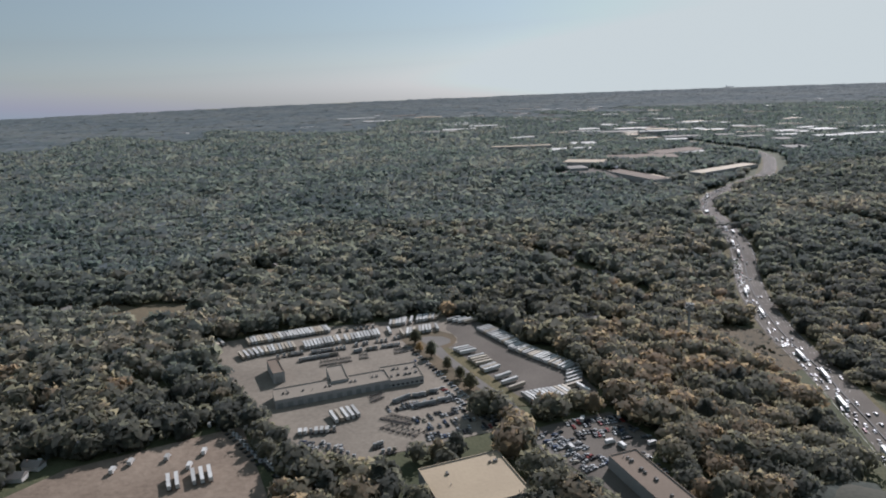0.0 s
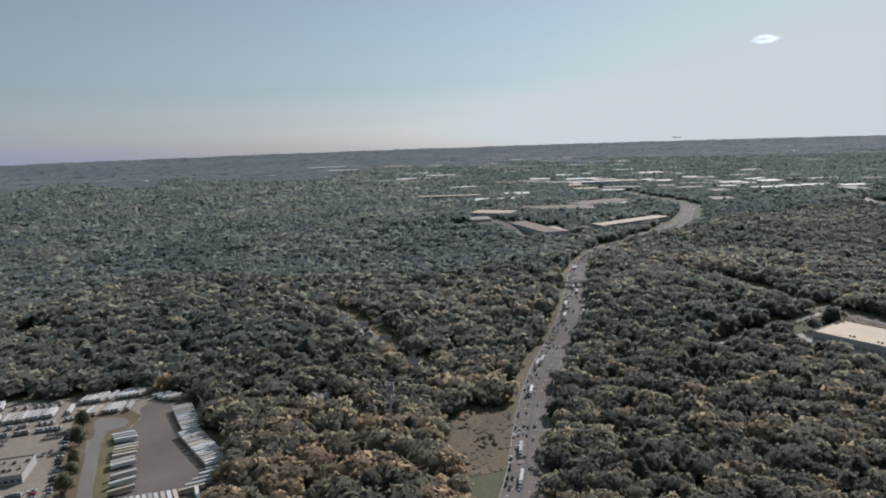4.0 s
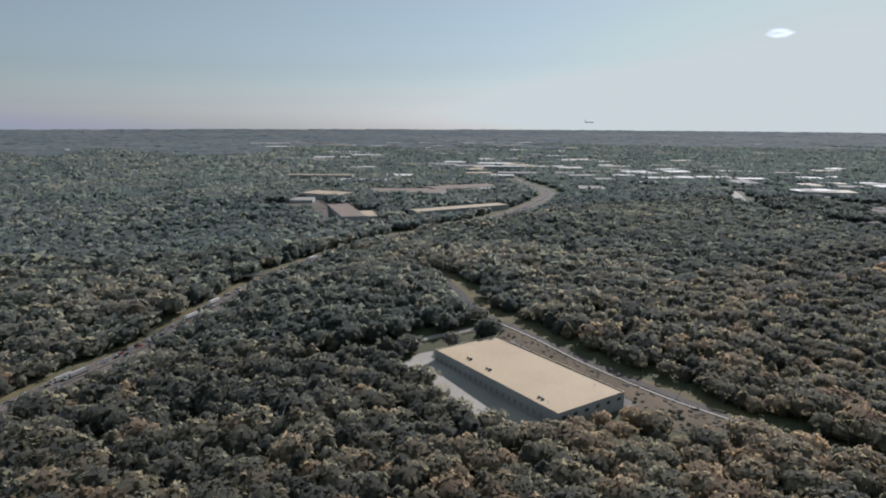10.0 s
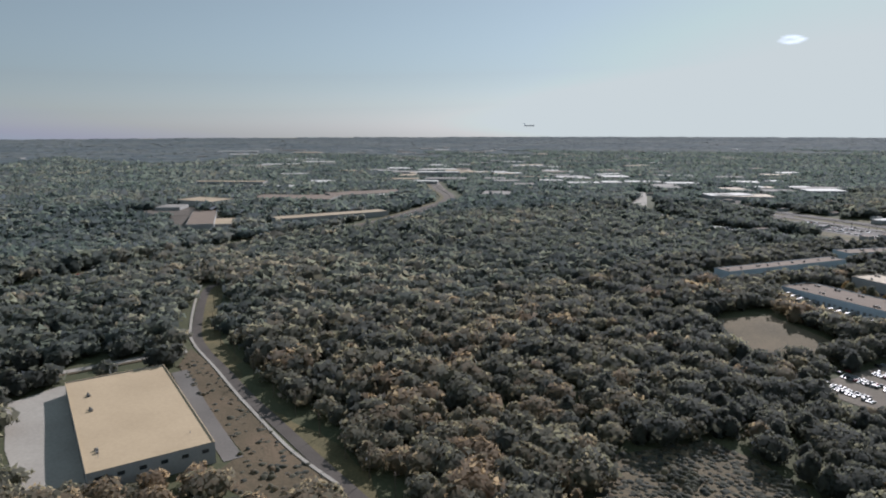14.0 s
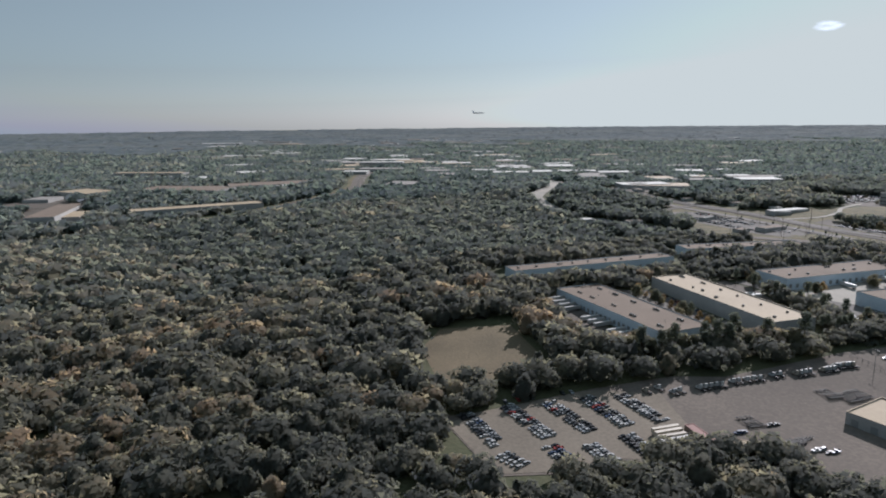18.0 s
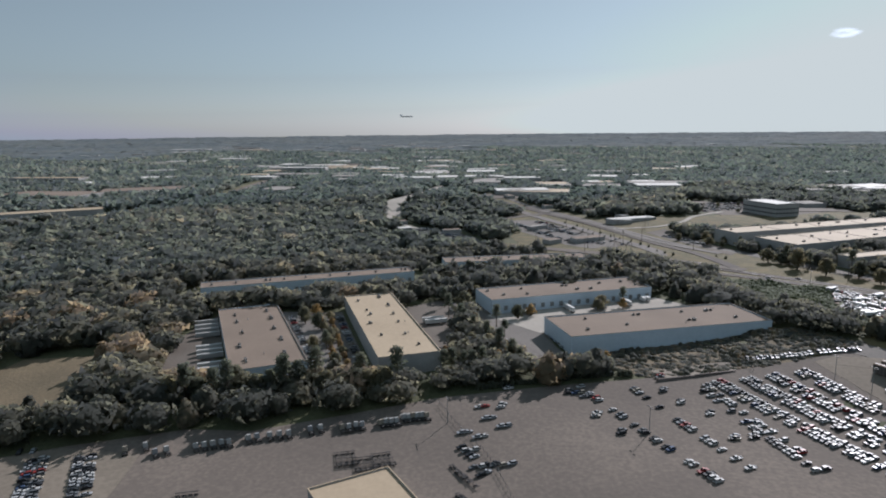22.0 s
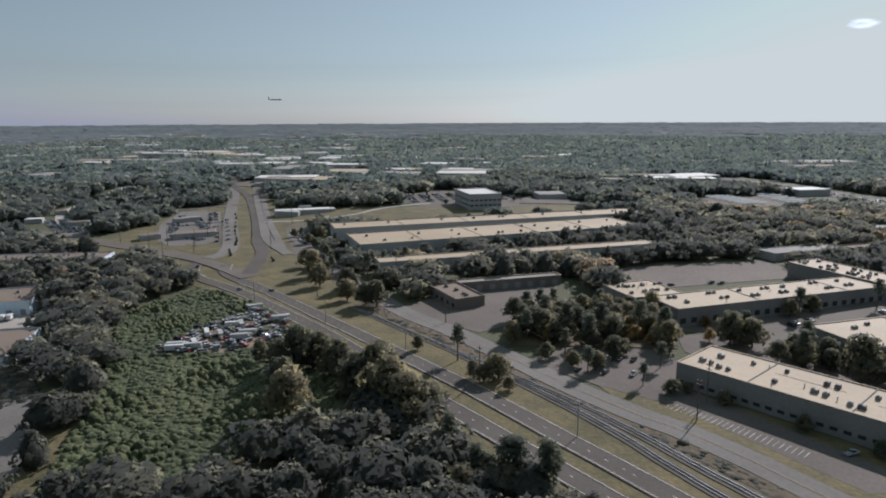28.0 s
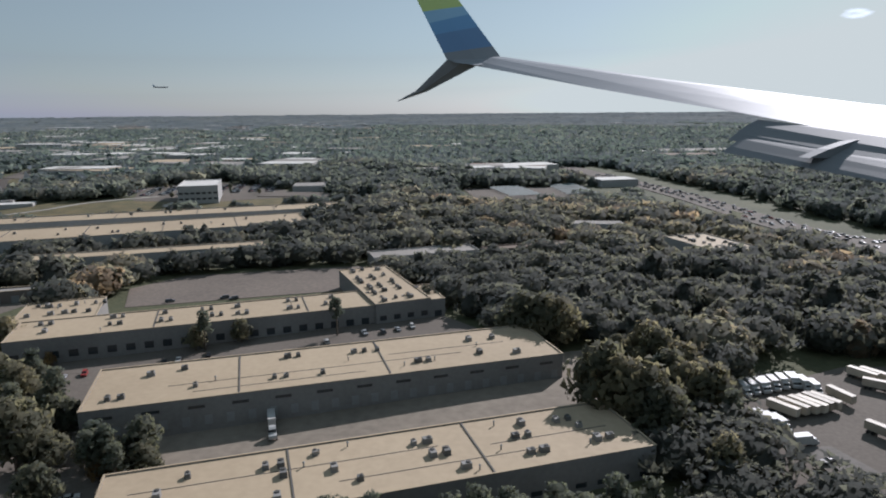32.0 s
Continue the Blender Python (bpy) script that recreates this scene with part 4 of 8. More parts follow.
drape("truck_yard", TRUCK_YARD, 0.12, M_YARD, "dusty pale paving of the truck yard", "yard")
drape("dirt_yard", DIRT_YARD, 0.12, M_DIRT, "bare tan dirt yard with wheel tracks", "yard")
for lot in (TRUCK_YARD, EAST_LOT):
    clear_poly([(x + 2, y - 7) for x, y in lot])
drape("trailer_lot", EAST_LOT, 0.17, M_ASPHALT, "dark asphalt trailer lot beside the yard", "car park")
drape("loop_grass", LOOP_GRASS, 0.2, M_BROWN, "brown grass round a turning loop", "verge")
drape("tree_strip", TREE_STRIP, 0.16, M_BROWN, "brown grass strip under a row of trees", "verge")
drape("median_grass", MEDIAN, 0.21, M_GRASS, "grass strip between the access road and the trailer lot", "verge")
drape("turning_loop", LOOP, 0.24, M_PALE, "pale asphalt turning loop", "road")
drape("lawn", LAWN_A, 0.1, M_FIELD, "dry tan lawn in a gap of the woods", "lawn")
drape("lawn", LAWN_B, 0.1, M_FIELD, "dry tan lawn in a gap of the woods", "lawn")
drape("house_lots", HOUSE_LOTS, 0.1, M_GRASS, "grass yards round small houses", "lawn")
drape("house_lots", HOUSE_LOTS_B, 0.1, M_GRASS, "grass yards round small houses", "lawn")
ribbon("house_street", HOUSE_STREET, 1.6, -1.6, 0.2, M_PALE, "pale street between small houses", "road", clear=2)
drape("side_lot", FAR_LOT, 0.12, M_ASPHALT, "grey asphalt lot beside the truck yard", "car park")
drape("dock_court", [(331, 401), (341, 417), (353, 422), (402, 348), (379, 340), (354, 368)], 0.14, M_CONCRETE, "pale concrete truck court of the white warehouse", "yard")
drape("verge", VERGE_B, 0.1, M_BROWN, "dry grass slope beside the warehouse road", "verge")
drape("meadow", FIELD, 0.1, M_FIELD, "dry brown meadow among dark trees", "field")
drape("car_lot", CAR_LOT, 0.12, M_LOT, "wide worn asphalt car storage lot", "car park")
drape("dusty_lot", DIRT_LOT, 0.18, M_LOT_DUST, "dusty tan part of the car storage lot", "car park")
drape("brush_field", BRUSH, 0.1, M_FIELD, "brown brush field at the edge of the woods", "field")
for court in (COURT_C, COURT_D, COURT_E, MID_COURT, OFFICE_FRONT):
    drape("pavement", court, 0.12, M_ASPHALT, "grey asphalt yard between low warehouses", "pavement")
drape("front_drive", [beside(U_MAIN, -46, -7.2), beside(U_MAIN, 46, -7.2), beside(OFFICE_B, 40, 9.2), beside(OFFICE_B, -40, 9.2)], 0.1, M_ASPHALT, "grey asphalt drive between two flat-roofed blocks", "pavement")
drape("truck_court", OFFICE_COURT, 0.13, M_YARD, "worn asphalt truck court between two flat-roofed blocks", "yard")
for grove in ([(1004, 532), (1042, 510), (1048, 566), (1037, 590), (1022, 603), (1014, 619), (984, 588), (1003, 567)], [(1046, 596), (1036, 624), (1046, 643), (1103, 654), (1112, 622)]):
    clear_poly(grove)
drape("grove_lot", [(1007, 533), (1012, 543), (1038, 544), (1043, 534), (1036, 511), (1022, 520)], 0.12, M_ASPHALT, "shaded asphalt parking at the end of the business block", "car park")
drape("grove_floor", [(1002, 545), (1003, 575), (1020, 592), (1037, 580), (1046, 566), (1044, 545), (1013, 545)], 0.2, M_BROWN, "brown leaf-strewn ground under a grove", "ground")
drape("rear_parking", U_COURT, 0.12, M_LOT, "dark asphalt parking behind the flat-roofed block", "car park")
drape("truck_lot", TRUCK_LOT, 0.12, M_ASPHALT, "asphalt lot full of parked trucks", "car park")
drape("salvage_yard", JUNK_YARD, 0.12, M_DIRT, "dirt yard covered with scrap", "yard")
drape("vine_field", KUDZU, 0.12, M_KUDZU, "uneven field overgrown with green vines", "field")
drape("front_parking", PARKING_ROW, 0.1, M_ASPHALT, "asphalt parking strip with white bay lines", "car park")
drape("shop_parking", SHOP_LOT, 0.1, M_ASPHALT, "pale asphalt parking round a low shop", "car park")
drape("solar_lot", SOLAR_LOT, 0.3, M_ASPHALT, "distant asphalt car park with rows of cars", "car park")
drape("warehouse_parking", FAR_PARK, 0.3, M_ASPHALT, "distant asphalt parking beside a warehouse", "car park")
for dy in (0, 12, 24):
    clear_poly([(x + 3, y - dy) for x, y in BEND])
for (xa, ya), (xb, yb) in zip(HIGHWAY[-9:], HIGHWAY[-8:]):
    clear_poly([(xa - 20, ya - 14), (xa + 22, ya - 14), (xb + 22, yb), (xb - 20, yb)])
drape("cleared_bend", BEND, 0.3, M_CONCRETE, "distant pale cleared road bend", "road")

highway = ribbon("highway", HIGHWAY, 8.4, -8.4, 0.2, M_ASPHALT, "wide grey motorway with two carriageways", "road")
lane_paint("edge_line", HIGHWAY, (7.2, -7.2), highway)
lane_paint("lane_line", HIGHWAY, (5.5, 3.8, 2.1, -5.5, -3.8, -2.1), highway, dash=0.45)
ribbon("median_barrier", HIGHWAY, 0.3, -0.3, 0.6, M_TRIM, parent=highway, clear=None)
ribbon("verge_strip", HIGHWAY, 13.5, 8.4, 0.12, M_GRASS, "mown grass slope along the motorway", "verge", clear=1.5)
ribbon("verge_strip", HIGHWAY, -8.4, -10.5, 0.12, M_GRASS, "mown grass strip along the motorway", "verge", clear=0.5)
ribbon("yard_drive", [*DRIVE, (31, 215), (36, 195), (45, 170), (56, 140)], 2.4, -2.4, 0.25, M_PALE, "grey access road of the truck yard", "road", clear=2)
ribbon("service_verge", SERVICE_ROAD, 4.0, -4.0, 0.12, M_BROWN, "brown grass beside the service road", "verge", clear=0)
ribbon("service_road", SERVICE_ROAD, 2.0, -2.0, 0.22, M_CONCRETE, "pale service road behind the warehouse", "road", clear=3)
for (xa, ya), (xb, yb) in zip(SERVICE_ROAD, SERVICE_ROAD[1:]):
    clear_poly([(xa, ya), (xb, yb), (xb, yb - 11), (xa, ya - 11)])
ribbon("side_road", SIDE_ROAD, 2.2, -2.2, 0.2, M_ASPHALT_DARK, "dark narrow road beside the warehouse", "road", clear=5)
ribbon("cable_strip", SIDE_ROAD, 10.0, 2.2, 0.1, M_GRASS, "rough grass strip under a power line", "verge", clear=2)
ribbon("side_walk", SIDE_WALK, 0.6, -0.6, 0.35, M_CONCRETE, "pale concrete strip along the warehouse road", "pavement", clear=1)

road_n = ribbon("road_north", ROAD_N, 2.6, -2.6, 0.22, M_ASPHALT_DARK, "dark two-lane carriageway of the divided road", "road", clear=3)
road_s = ribbon("road_south", ROAD_S, 2.6, -2.6, 0.22, M_ASPHALT_DARK, "dark two-lane carriageway of the divided road", "road", clear=3)
for rd, pts in ((road_n, ROAD_N), (road_s, ROAD_S)):
    lane_paint("edge_line", pts, (2.2, -2.2), rd)
    lane_paint("lane_line", pts, (0.0,), rd, dash=0.35, step=2.2)
ribbon("road_far", ROAD_FAR, 4.5, -4.5, 0.25, M_ASPHALT, "grey divided road running into the distance", "road", clear=9)
ribbon("cross_road", CROSS, 3.0, -3.0, 0.27, M_ASPHALT_DARK, "dark straight road that leads away between shops", "road", clear=3)
ribbon("cross_road_old", CROSS_B, 4.0, -4.0, 0.25, M_PALE, "pale street beside the straight road", "road", clear=2)
drape("junction_grass", JUNCTION, 0.08, M_GRASS, "rough grass round a road junction", "verge")
drape("shop_forecourt", SHOP_FORECOURT, 0.16, M_PALE, "pale asphalt forecourt of roadside shops", "car park")
drape("side_lot", SIDE_LOT, 0.16, M_PALE, "pale asphalt lot beside the straight road", "car park")
drape("west_lot", WEST_LOT, 0.16, M_PALE, "distant asphalt lot full of cars", "car park")
drape("tower_parking", TOWER_LOT, 0.14, M_ASPHALT, "wide asphalt car park round the office building", "car park")
drape("rear_bank", [(898, 738), (925, 778), (945, 783), (985, 778), (1032, 806), (1078, 802), (1072, 778), (990, 742), (930, 718)], 0.07, M_GRASS, "grass bank behind the long warehouses", "verge")
drape("office_park", OFFICE_PARK, 0.3, M_PALE, "far pale car park", "car park", step=20)
drape("office_park", OFFICE_PARK_B, 0.3, M_PALE, "far pale car park", "car park", step=20)
ribbon("cross_street", CROSS_STREET, 5.0, -5.0, 0.29, M_ASPHALT, "grey street that crosses the straight road", "road", clear=4)
ribbon("frontage_road", FRONTAGE, 2.6, -2.6, 0.3, M_PALE, "pale frontage road beside the straight road", "road", clear=4)
ribbon("lane", LANE, 1.7, -1.7, 0.28, M_CONCRETE, "pale lane behind the long warehouses", "road", clear=5)
ribbon("west_road", WEST_ROAD, 2.4, -2.4, 0.3, M_CONCRETE, "pale curving road in a gap of the woods", "road", clear=7)
street = ribbon("street", STREET, 3.4, -3.4, 0.2, M_PALE, "pale grey side street beside the railway", "road", clear=2)
lane_paint("centre_line", STREET, (0.12, -0.12), street, width=0.08, mat=M_PAINT_YELLOW)
ribbon("shop_drive", SHOP_DRIVE, 1.8, -1.8, 0.26, M_PALE, "pale side road behind roadside trees", "road", clear=3)
drape("road_verge", ROAD_VERGE, 0.12, M_GRASS, "grass bank beside the divided road", "verge")
drape("gore_grass", GORE_GRASS, 0.14, M_GRASS, "grass between the divided road and a turn-off", "verge")
drape("shop_grass", SHOP_GRASS, 0.16, M_GRASS, "grass in front of a roadside shop", "verge")
drape("fenced_lot", SUB_LOT, 0.16, M_YARD, "small tan lot behind a low wall", "car park")
drape("loading_yard", EAST_PAD, 0.16, M_PALE, "pale asphalt yard beside the rail wagons", "yard")
drape("wagon_apron", WAGON_APRON, 0.17, M_LOT_DUST, "dusty tan apron beside the rail wagons", "yard")
drape("car_court", CAR_COURT, 0.15, M_PALE, "pale asphalt court between warehouses", "car park")


drape("staff_parking", [beside(BROWN_WH, -33, -13), beside(BROWN_WH, 34, -13), beside(WHITE_WH, 34, 11.5), beside(WHITE_WH, -28, 11.5)], 0.14, M_PALE, "pale asphalt parking between two warehouses", "car park")
drape("warehouse_bays", [beside(WAREHOUSE, -41, -19.5), beside(WAREHOUSE, 36, -19.5), beside(WAREHOUSE, 36, -25.5), beside(WAREHOUSE, -41, -25.5)], 0.2, M_PALE, "pale asphalt parking along the large warehouse", "car park")
drape("dock_court", [beside(BLOCK_A, -41, -10.3), beside(BLOCK_A, 37, -10.3), beside(BLOCK_B, 36, 12.3), beside(BLOCK_B, -42, 12.3)], 0.16, M_CONCRETE, "pale concrete truck court between two tan-roofed warehouses", "yard")
drape("court_drive", [beside(BLOCK_A, -47, 12), beside(BLOCK_A, -38, 12), beside(BLOCK_A, -38, -12), beside(BLOCK_B, -39, 12), beside(BLOCK_B, -39, -14), beside(BLOCK_B, -46, -14)], 0.18, M_PALE, "pale asphalt drive past the ends of two warehouses", "road")
clear_poly([(1045, 600), (1110, 625), (1120, 605), (1050, 580)])
clear_poly([(1090, 525), (1170, 558), (1176, 545), (1100, 515)])
drape("pine_ground", PINE_GROUND, 0.12, M_CONCRETE, "pale bare ground under tall pines", "ground")
drape("lot_entrance", PALE_DRIVE, 0.2, M_PALE, "pale concrete entrance of the truck lot", "road")
drape("bare_patch", PALE_PATCH, 0.14, M_CONCRETE, "pale bare patch beside the road", "pavement")
ribbon("lot_road", LOT_ROAD, 2.5, -2.5, 0.2, M_ASPHALT, "grey road beside the truck lot", "road", clear=2)
ribbon("far_highway", FAR_HIGHWAY, 9.0, -9.0, 0.4, M_ASPHALT, "distant busy grey motorway", "road", clear=24)
mid_lot = Vector(SOLAR_LOT[0]).lerp(Vector(SOLAR_LOT[len(SOLAR_LOT) // 2]), 0.5)
clear_poly([tuple(mid_lot + 1.3 * (Vector(q) - mid_lot) + Vector((4, -14))) for q in SOLAR_LOT])

# ---- buildings ----


def on_side(side, length, width, s, out, z, w, h, d):
    """Bounds of a piece w wide, h high and d deep on one side of a building, its middle at s along that side."""
    if side in ("y-", "y+"):
        y = (-width / 2 - out) if side == "y-" else (width / 2 + out)
        y0, y1 = (y - d, y + 0.06) if side == "y-" else (y - 0.06, y + d)
        return (s - w / 2, y0, z, s + w / 2, y1, z + h)
    x = (-length / 2 - out) if side == "x-" else (length / 2 + out)
    x0, x1 = (x - d, x + 0.06) if side == "x-" else (x - 0.06, x + d)
    return (x0, s - w / 2, z, x1, s + w / 2, z + h)


def building(name, place, h, roof_mat, wall_mat, label, category="warehouse", docks=(), windows=(), joints=(), parapet=0.35, clear=4.5, base=None, drop=1.2, band=None, seams=()):
    """A flat-roofed block: a wall ring with its parapet, a roof sheet with joints, dock doors and windows."""
    x, y, length, width, turn = place
    z = land(x, y) if base is None else base
    root = new(name)
    root.matrix_world = pose(x, y, z, 0, 0, turn)
    root.empty_display_size = 1
    tagged(root, label, category)
    a, b, t = length / 2, width / 2, 0.22
    bm = boxes((-a, -b, -drop, a, -b + t, h + parapet), (-a, b - t, -drop, a, b, h + parapet),
               (-a, -b + t, -drop, -a + t, b - t, h + parapet), (a - t, -b + t, -drop, a, b - t, h + parapet))
    part("wall", bm, wall_mat, root)
    part("roof", boxes((-a + t, -b + t, h - 0.4, a - t, b - t, h)), roof_mat, root)
    e = 0.06
    part("coping", boxes((-a - e, -b - e, h + parapet, a + e, -b + t, h + parapet + 0.08), (-a - e, b - t, h + parapet, a + e, b + e, h + parapet + 0.08),
                         (-a - e, -b + t, h + parapet, -a + t, b - t, h + parapet + 0.08), (a - t, -b + t, h + parapet, a + e, b - t, h + parapet + 0.08)), roof_mat if band is None else band, root)
    for s in joints:
        part("roof_joint", boxes((s * length - 0.12, -b + t, h - 0.05, s * length + 0.12, b - t, h + 0.14)), M_TRIM, root)
    for u0, u1, v in seams:
        part("roof_seam", boxes((u0 * length, v * width - 0.05, h - 0.05, u1 * length, v * width + 0.05, h + 0.05)), M_TRIM, root)
    for side, n, w, hh, z0 in docks:
        run = length if side[0] == "y" else width
        me = None
        for k in range(n):
            s = -run / 2 + run * (k + 0.5) / n
            part("dock_door", boxes(on_side(side, length, width, s, 0.03, z0, w, hh, 0.05)), M_DOOR, root)
    for side, n, w, hh, z0 in windows:
        run = length if side[0] == "y" else width
        for k in range(n):
            s = -run / 2 + run * (k + 0.5) / n
            part("window", boxes(on_side(side, length, width, s, 0.0, z0, w, hh, 0.03)), M_GLASS, root)
    c, s_ = math.cos(radians(turn)), math.sin(radians(turn))
    q = clear
    clear_poly([(x + u * c - v * s_, y + u * s_ + v * c) for u, v in ((-a - q, -b - q), (a + q, -b - q), (a + q, b + q), (-a - q, b + q))])
    root["roof_z"] = z + h
    return root


B = {}
B["yard_main"] = building("truck_depot", YARD_MAIN, 3.6, M_ROOF_DUSTY, M_WALL, "long flat-roofed truck depot with a dusty beige roof", docks=(("y-", 12, 2.2, 2.4, 0.0),))
B["yard_wing"] = building("depot_wing", YARD_WING, 3.2, M_ROOF_DUSTY, M_WALL, "flat-roofed wing of the depot with a dusty beige roof", windows=(("y-", 8, 1.3, 0.9, 0.9),))
building("depot_bay", YARD_BUMP, 4.6, M_ROOF_DUSTY, M_WALL, "taller pale repair bay of the depot")
building("wash_hall", YARD_HUT, 4.8, M_ROOF_TAN, M_WALL, "narrow tall wash hall with a dark roof", docks=(("x-", 1, 3.2, 3.2, 0.0),))
B["beige"] = building("beige_warehouse", BEIGE_ROOF, 5.0, M_ROOF_CREAM, M_WALL, "warehouse with a plain beige roof")
B["grey"] = building("grey_warehouse", GREY_ROOF, 4.4, M_ROOF_TAN, M_WALL, "low warehouse with a dark grey roof", docks=(("y-", 8, 2, 2, 0.2),))
B["warehouse"] = building("white_warehouse", WAREHOUSE, 6.2, M_ROOF_BUFF, M_WALL, "large new warehouse with a cream roof and grey walls",
                          docks=(("y+", 22, 1.6, 1.9, 1.4),), windows=(("x-", 6, 2.0, 1.2, 3.6),), drop=4)
B["lot_ware"] = building("lot_building", LOT_WARE, 3.6, M_ROOF_CREAM, M_WALL, "beige flat-roofed service building on the car lot", docks=(("y+", 5, 2, 2.2, 0.1),))
building("tan_shed", (TAN_SHED[0][0], TAN_SHED[0][1], 16.0, 4.5, TAN_SHED[0][5]), 2.0, M_ROOF_CREAM, M_WALL, "low open shed with a flat tan roof", "shed", clear=1, parapet=0.05)
building("red_shed", LOT_SHED, 2.2, material("rusty_red_sheet", (0.13, 0.06, 0.045), (0.2, 0.09, 0.07), 0.7, 1.0, 0.1, 0.1), M_WALL_BROWN, "small shed with a rusty red roof", "shed", clear=1, parapet=0.05)
B["brown"] = building("brown_warehouse", BROWN_WH, 5.2, M_ROOF_TAN, M_WALL_BLUE, "warehouse with a tan gravel roof and pale walls", docks=(("y+", 24, 1.5, 1.8, 0.6),), windows=(("y-", 12, 2.4, 1.2, 1.2),))
B["white"] = building("cream_warehouse", WHITE_WH, 5.4, M_ROOF_CREAM, M_WALL, "warehouse with a bright cream roof", docks=(("y-", 10, 1.6, 1.8, 0.6),))
B["long"] = building("long_warehouse", LONG_WH, 4.8, M_ROOF_TAN, M_WALL_BLUE, "long low warehouse with a tan roof and pale blue wall", docks=(("y-", 20, 1.5, 1.7, 0.5),), clear=11)
B["block_a"] = building("tan_warehouse", BLOCK_A, 5.0, M_ROOF_TAN, M_WALL_BLUE, "tan-roofed warehouse with loading doors", docks=(("y-", 18, 1.6, 1.9, 0.6),))
B["block_b"] = building("blue_warehouse", BLOCK_B, 5.6, M_ROOF_TAN, M_WALL_BLUE, "tan-roofed warehouse with a long pale blue wall")
B["low"] = building("low_warehouse", LOW_BROWN, 4.6, M_ROOF_TAN, M_WALL_BLUE, "low tan-roofed warehouse behind trees", docks=(("y-", 12, 1.5, 1.7, 0.5),), clear=9)
B["big_a"] = building("big_warehouse", BIG_A, 6.0, M_ROOF_CREAM, M_WALL, "very long warehouse with a cream roof", joints=(-0.3, -0.1, 0.1, 0.3), docks=(("y-", 40, 1.6, 1.9, 1.0),))
B["big_b"] = building("long_warehouse", BIG_B, 6.2, M_ROOF_CREAM, M_WALL, "very long cream-roofed warehouse behind another", joints=(-0.3, -0.1, 0.1, 0.3))
B["big_c"] = building("long_cream_block", BIG_C, 5.0, M_ROOF_CREAM, M_WALL, "long narrow cream-roofed block behind trees", windows=(("y-", 20, 2, 1, 1),))
B["shop_a"] = building("brown_shop", SHOP_A, 3.2, M_ROOF_TAN, M_WALL_BROWN, "low brown shop with a flat tan roof", "shop", windows=(("y+", 5, 1.6, 1.3, 0.5),))
B["shop_b"] = building("long_shop", SHOP_B, 3.2, M_ROOF_GREY, M_WALL_BROWN, "long low shop with a pale edge", "shop", docks=(("y-", 8, 2, 2, 0.2),), band=M_ROOF_CREAM)
B["office_a"] = building("office_block", OFFICE_A, 5.2, M_ROOF_CREAM, M_WALL_OFFICE, "flat-roofed business block with a cream roof and windowed side", "office block", parapet=0.14, joints=(-0.06, 0.25), seams=((-0.4, -0.1, 0.05), (0.0, 0.22, -0.1)),
                         windows=(("y+", 26, 1.3, 0.7, 1.0),), docks=(("y-", 8, 1.6, 1.9, 0.4),), drop=3)
B["u_main"] = building("court_block", U_MAIN, 4.8, M_ROOF_CREAM, M_WALL_OFFICE, "cream-roofed business block round a parking court", "office block", parapet=0.14, joints=(-0.2, 0.15), windows=(("y-", 26, 1.8, 1.5, 0.6),))
B["u_left"] = building("court_block_wing", U_LEFT, 4.81, M_ROOF_CREAM, M_WALL_OFFICE, "square cream-roofed wing of the court block", "office block", parapet=0.14, windows=(("x-", 5, 1.6, 1.2, 0.8),))
B["u_right"] = building("court_block_wing", U_RIGHT, 4.82, M_ROOF_CREAM, M_WALL_OFFICE, "long cream-roofed wing of the court block", "office block", parapet=0.14, windows=(("y-", 9, 1.6, 1.2, 0.8), ("x-", 4, 1.6, 1.2, 0.8)))
B["office_b"] = building("business_block", OFFICE_B, 5.0, M_ROOF_CREAM, M_WALL_OFFICE, "long cream-roofed business block with loading bays", "office block", parapet=0.14, joints=(-0.21, 0.1), seams=((-0.35, 0.28, -0.12), (-0.3, 0.05, -0.32), (0.12, 0.4, 0.05)),
                         docks=(("y-", 24, 1.2, 1.6, 0.5),), windows=(("y-", 12, 2.6, 0.5, 3.4),), drop=3)
B["office_c"] = building("business_block", OFFICE_C, 5.2, M_ROOF_CREAM, M_WALL_OFFICE, "long cream-roofed business block among pines", "office block", parapet=0.14, joints=(-0.18, 0.17), seams=((-0.45, 0.1, 0.12), (-0.1, 0.3, -0.2), (0.2, 0.45, 0.0)),
                         windows=(("x-", 6, 1.2, 0.8, 1.0), ("y-", 22, 1.6, 0.7, 1.0)), docks=(("y+", 20, 1.2, 1.6, 0.5),), drop=3)
B["square"] = building("square_block", SQUARE_ROOF, 4.6, M_ROOF_CREAM, M_WALL, "square cream-roofed block among trees", "office block", clear=9)
building("office_tower", TOWER, 9.0, M_ROOF_WHITE, M_WALL, "distant pale office building of several storeys", "office building", windows=(("x-", 7, 2.0, 1.0, 2), ("x-", 7, 2.0, 1.0, 5), ("y+", 12, 2.0, 1.0, 2), ("y+", 12, 2.0, 1.0, 5)))
building("far_shed", LOW_WH, 2.8, M_ROOF_GREY, M_WALL, "low grey-roofed building behind trees")
building("far_shed", LOW_WH_B, 2.6, M_ROOF_TAN, M_WALL_BROWN, "low brown building behind trees")
building("far_warehouse", (204, 919, 55, 38, 157), 6, M_ROOF_CREAM, M_WALL, "distant warehouse with a cream roof", drop=3)
building("far_warehouse", FAR_B, 8, M_ROOF_CREAM, M_WALL, "distant long warehouse with a cream roof", drop=3)
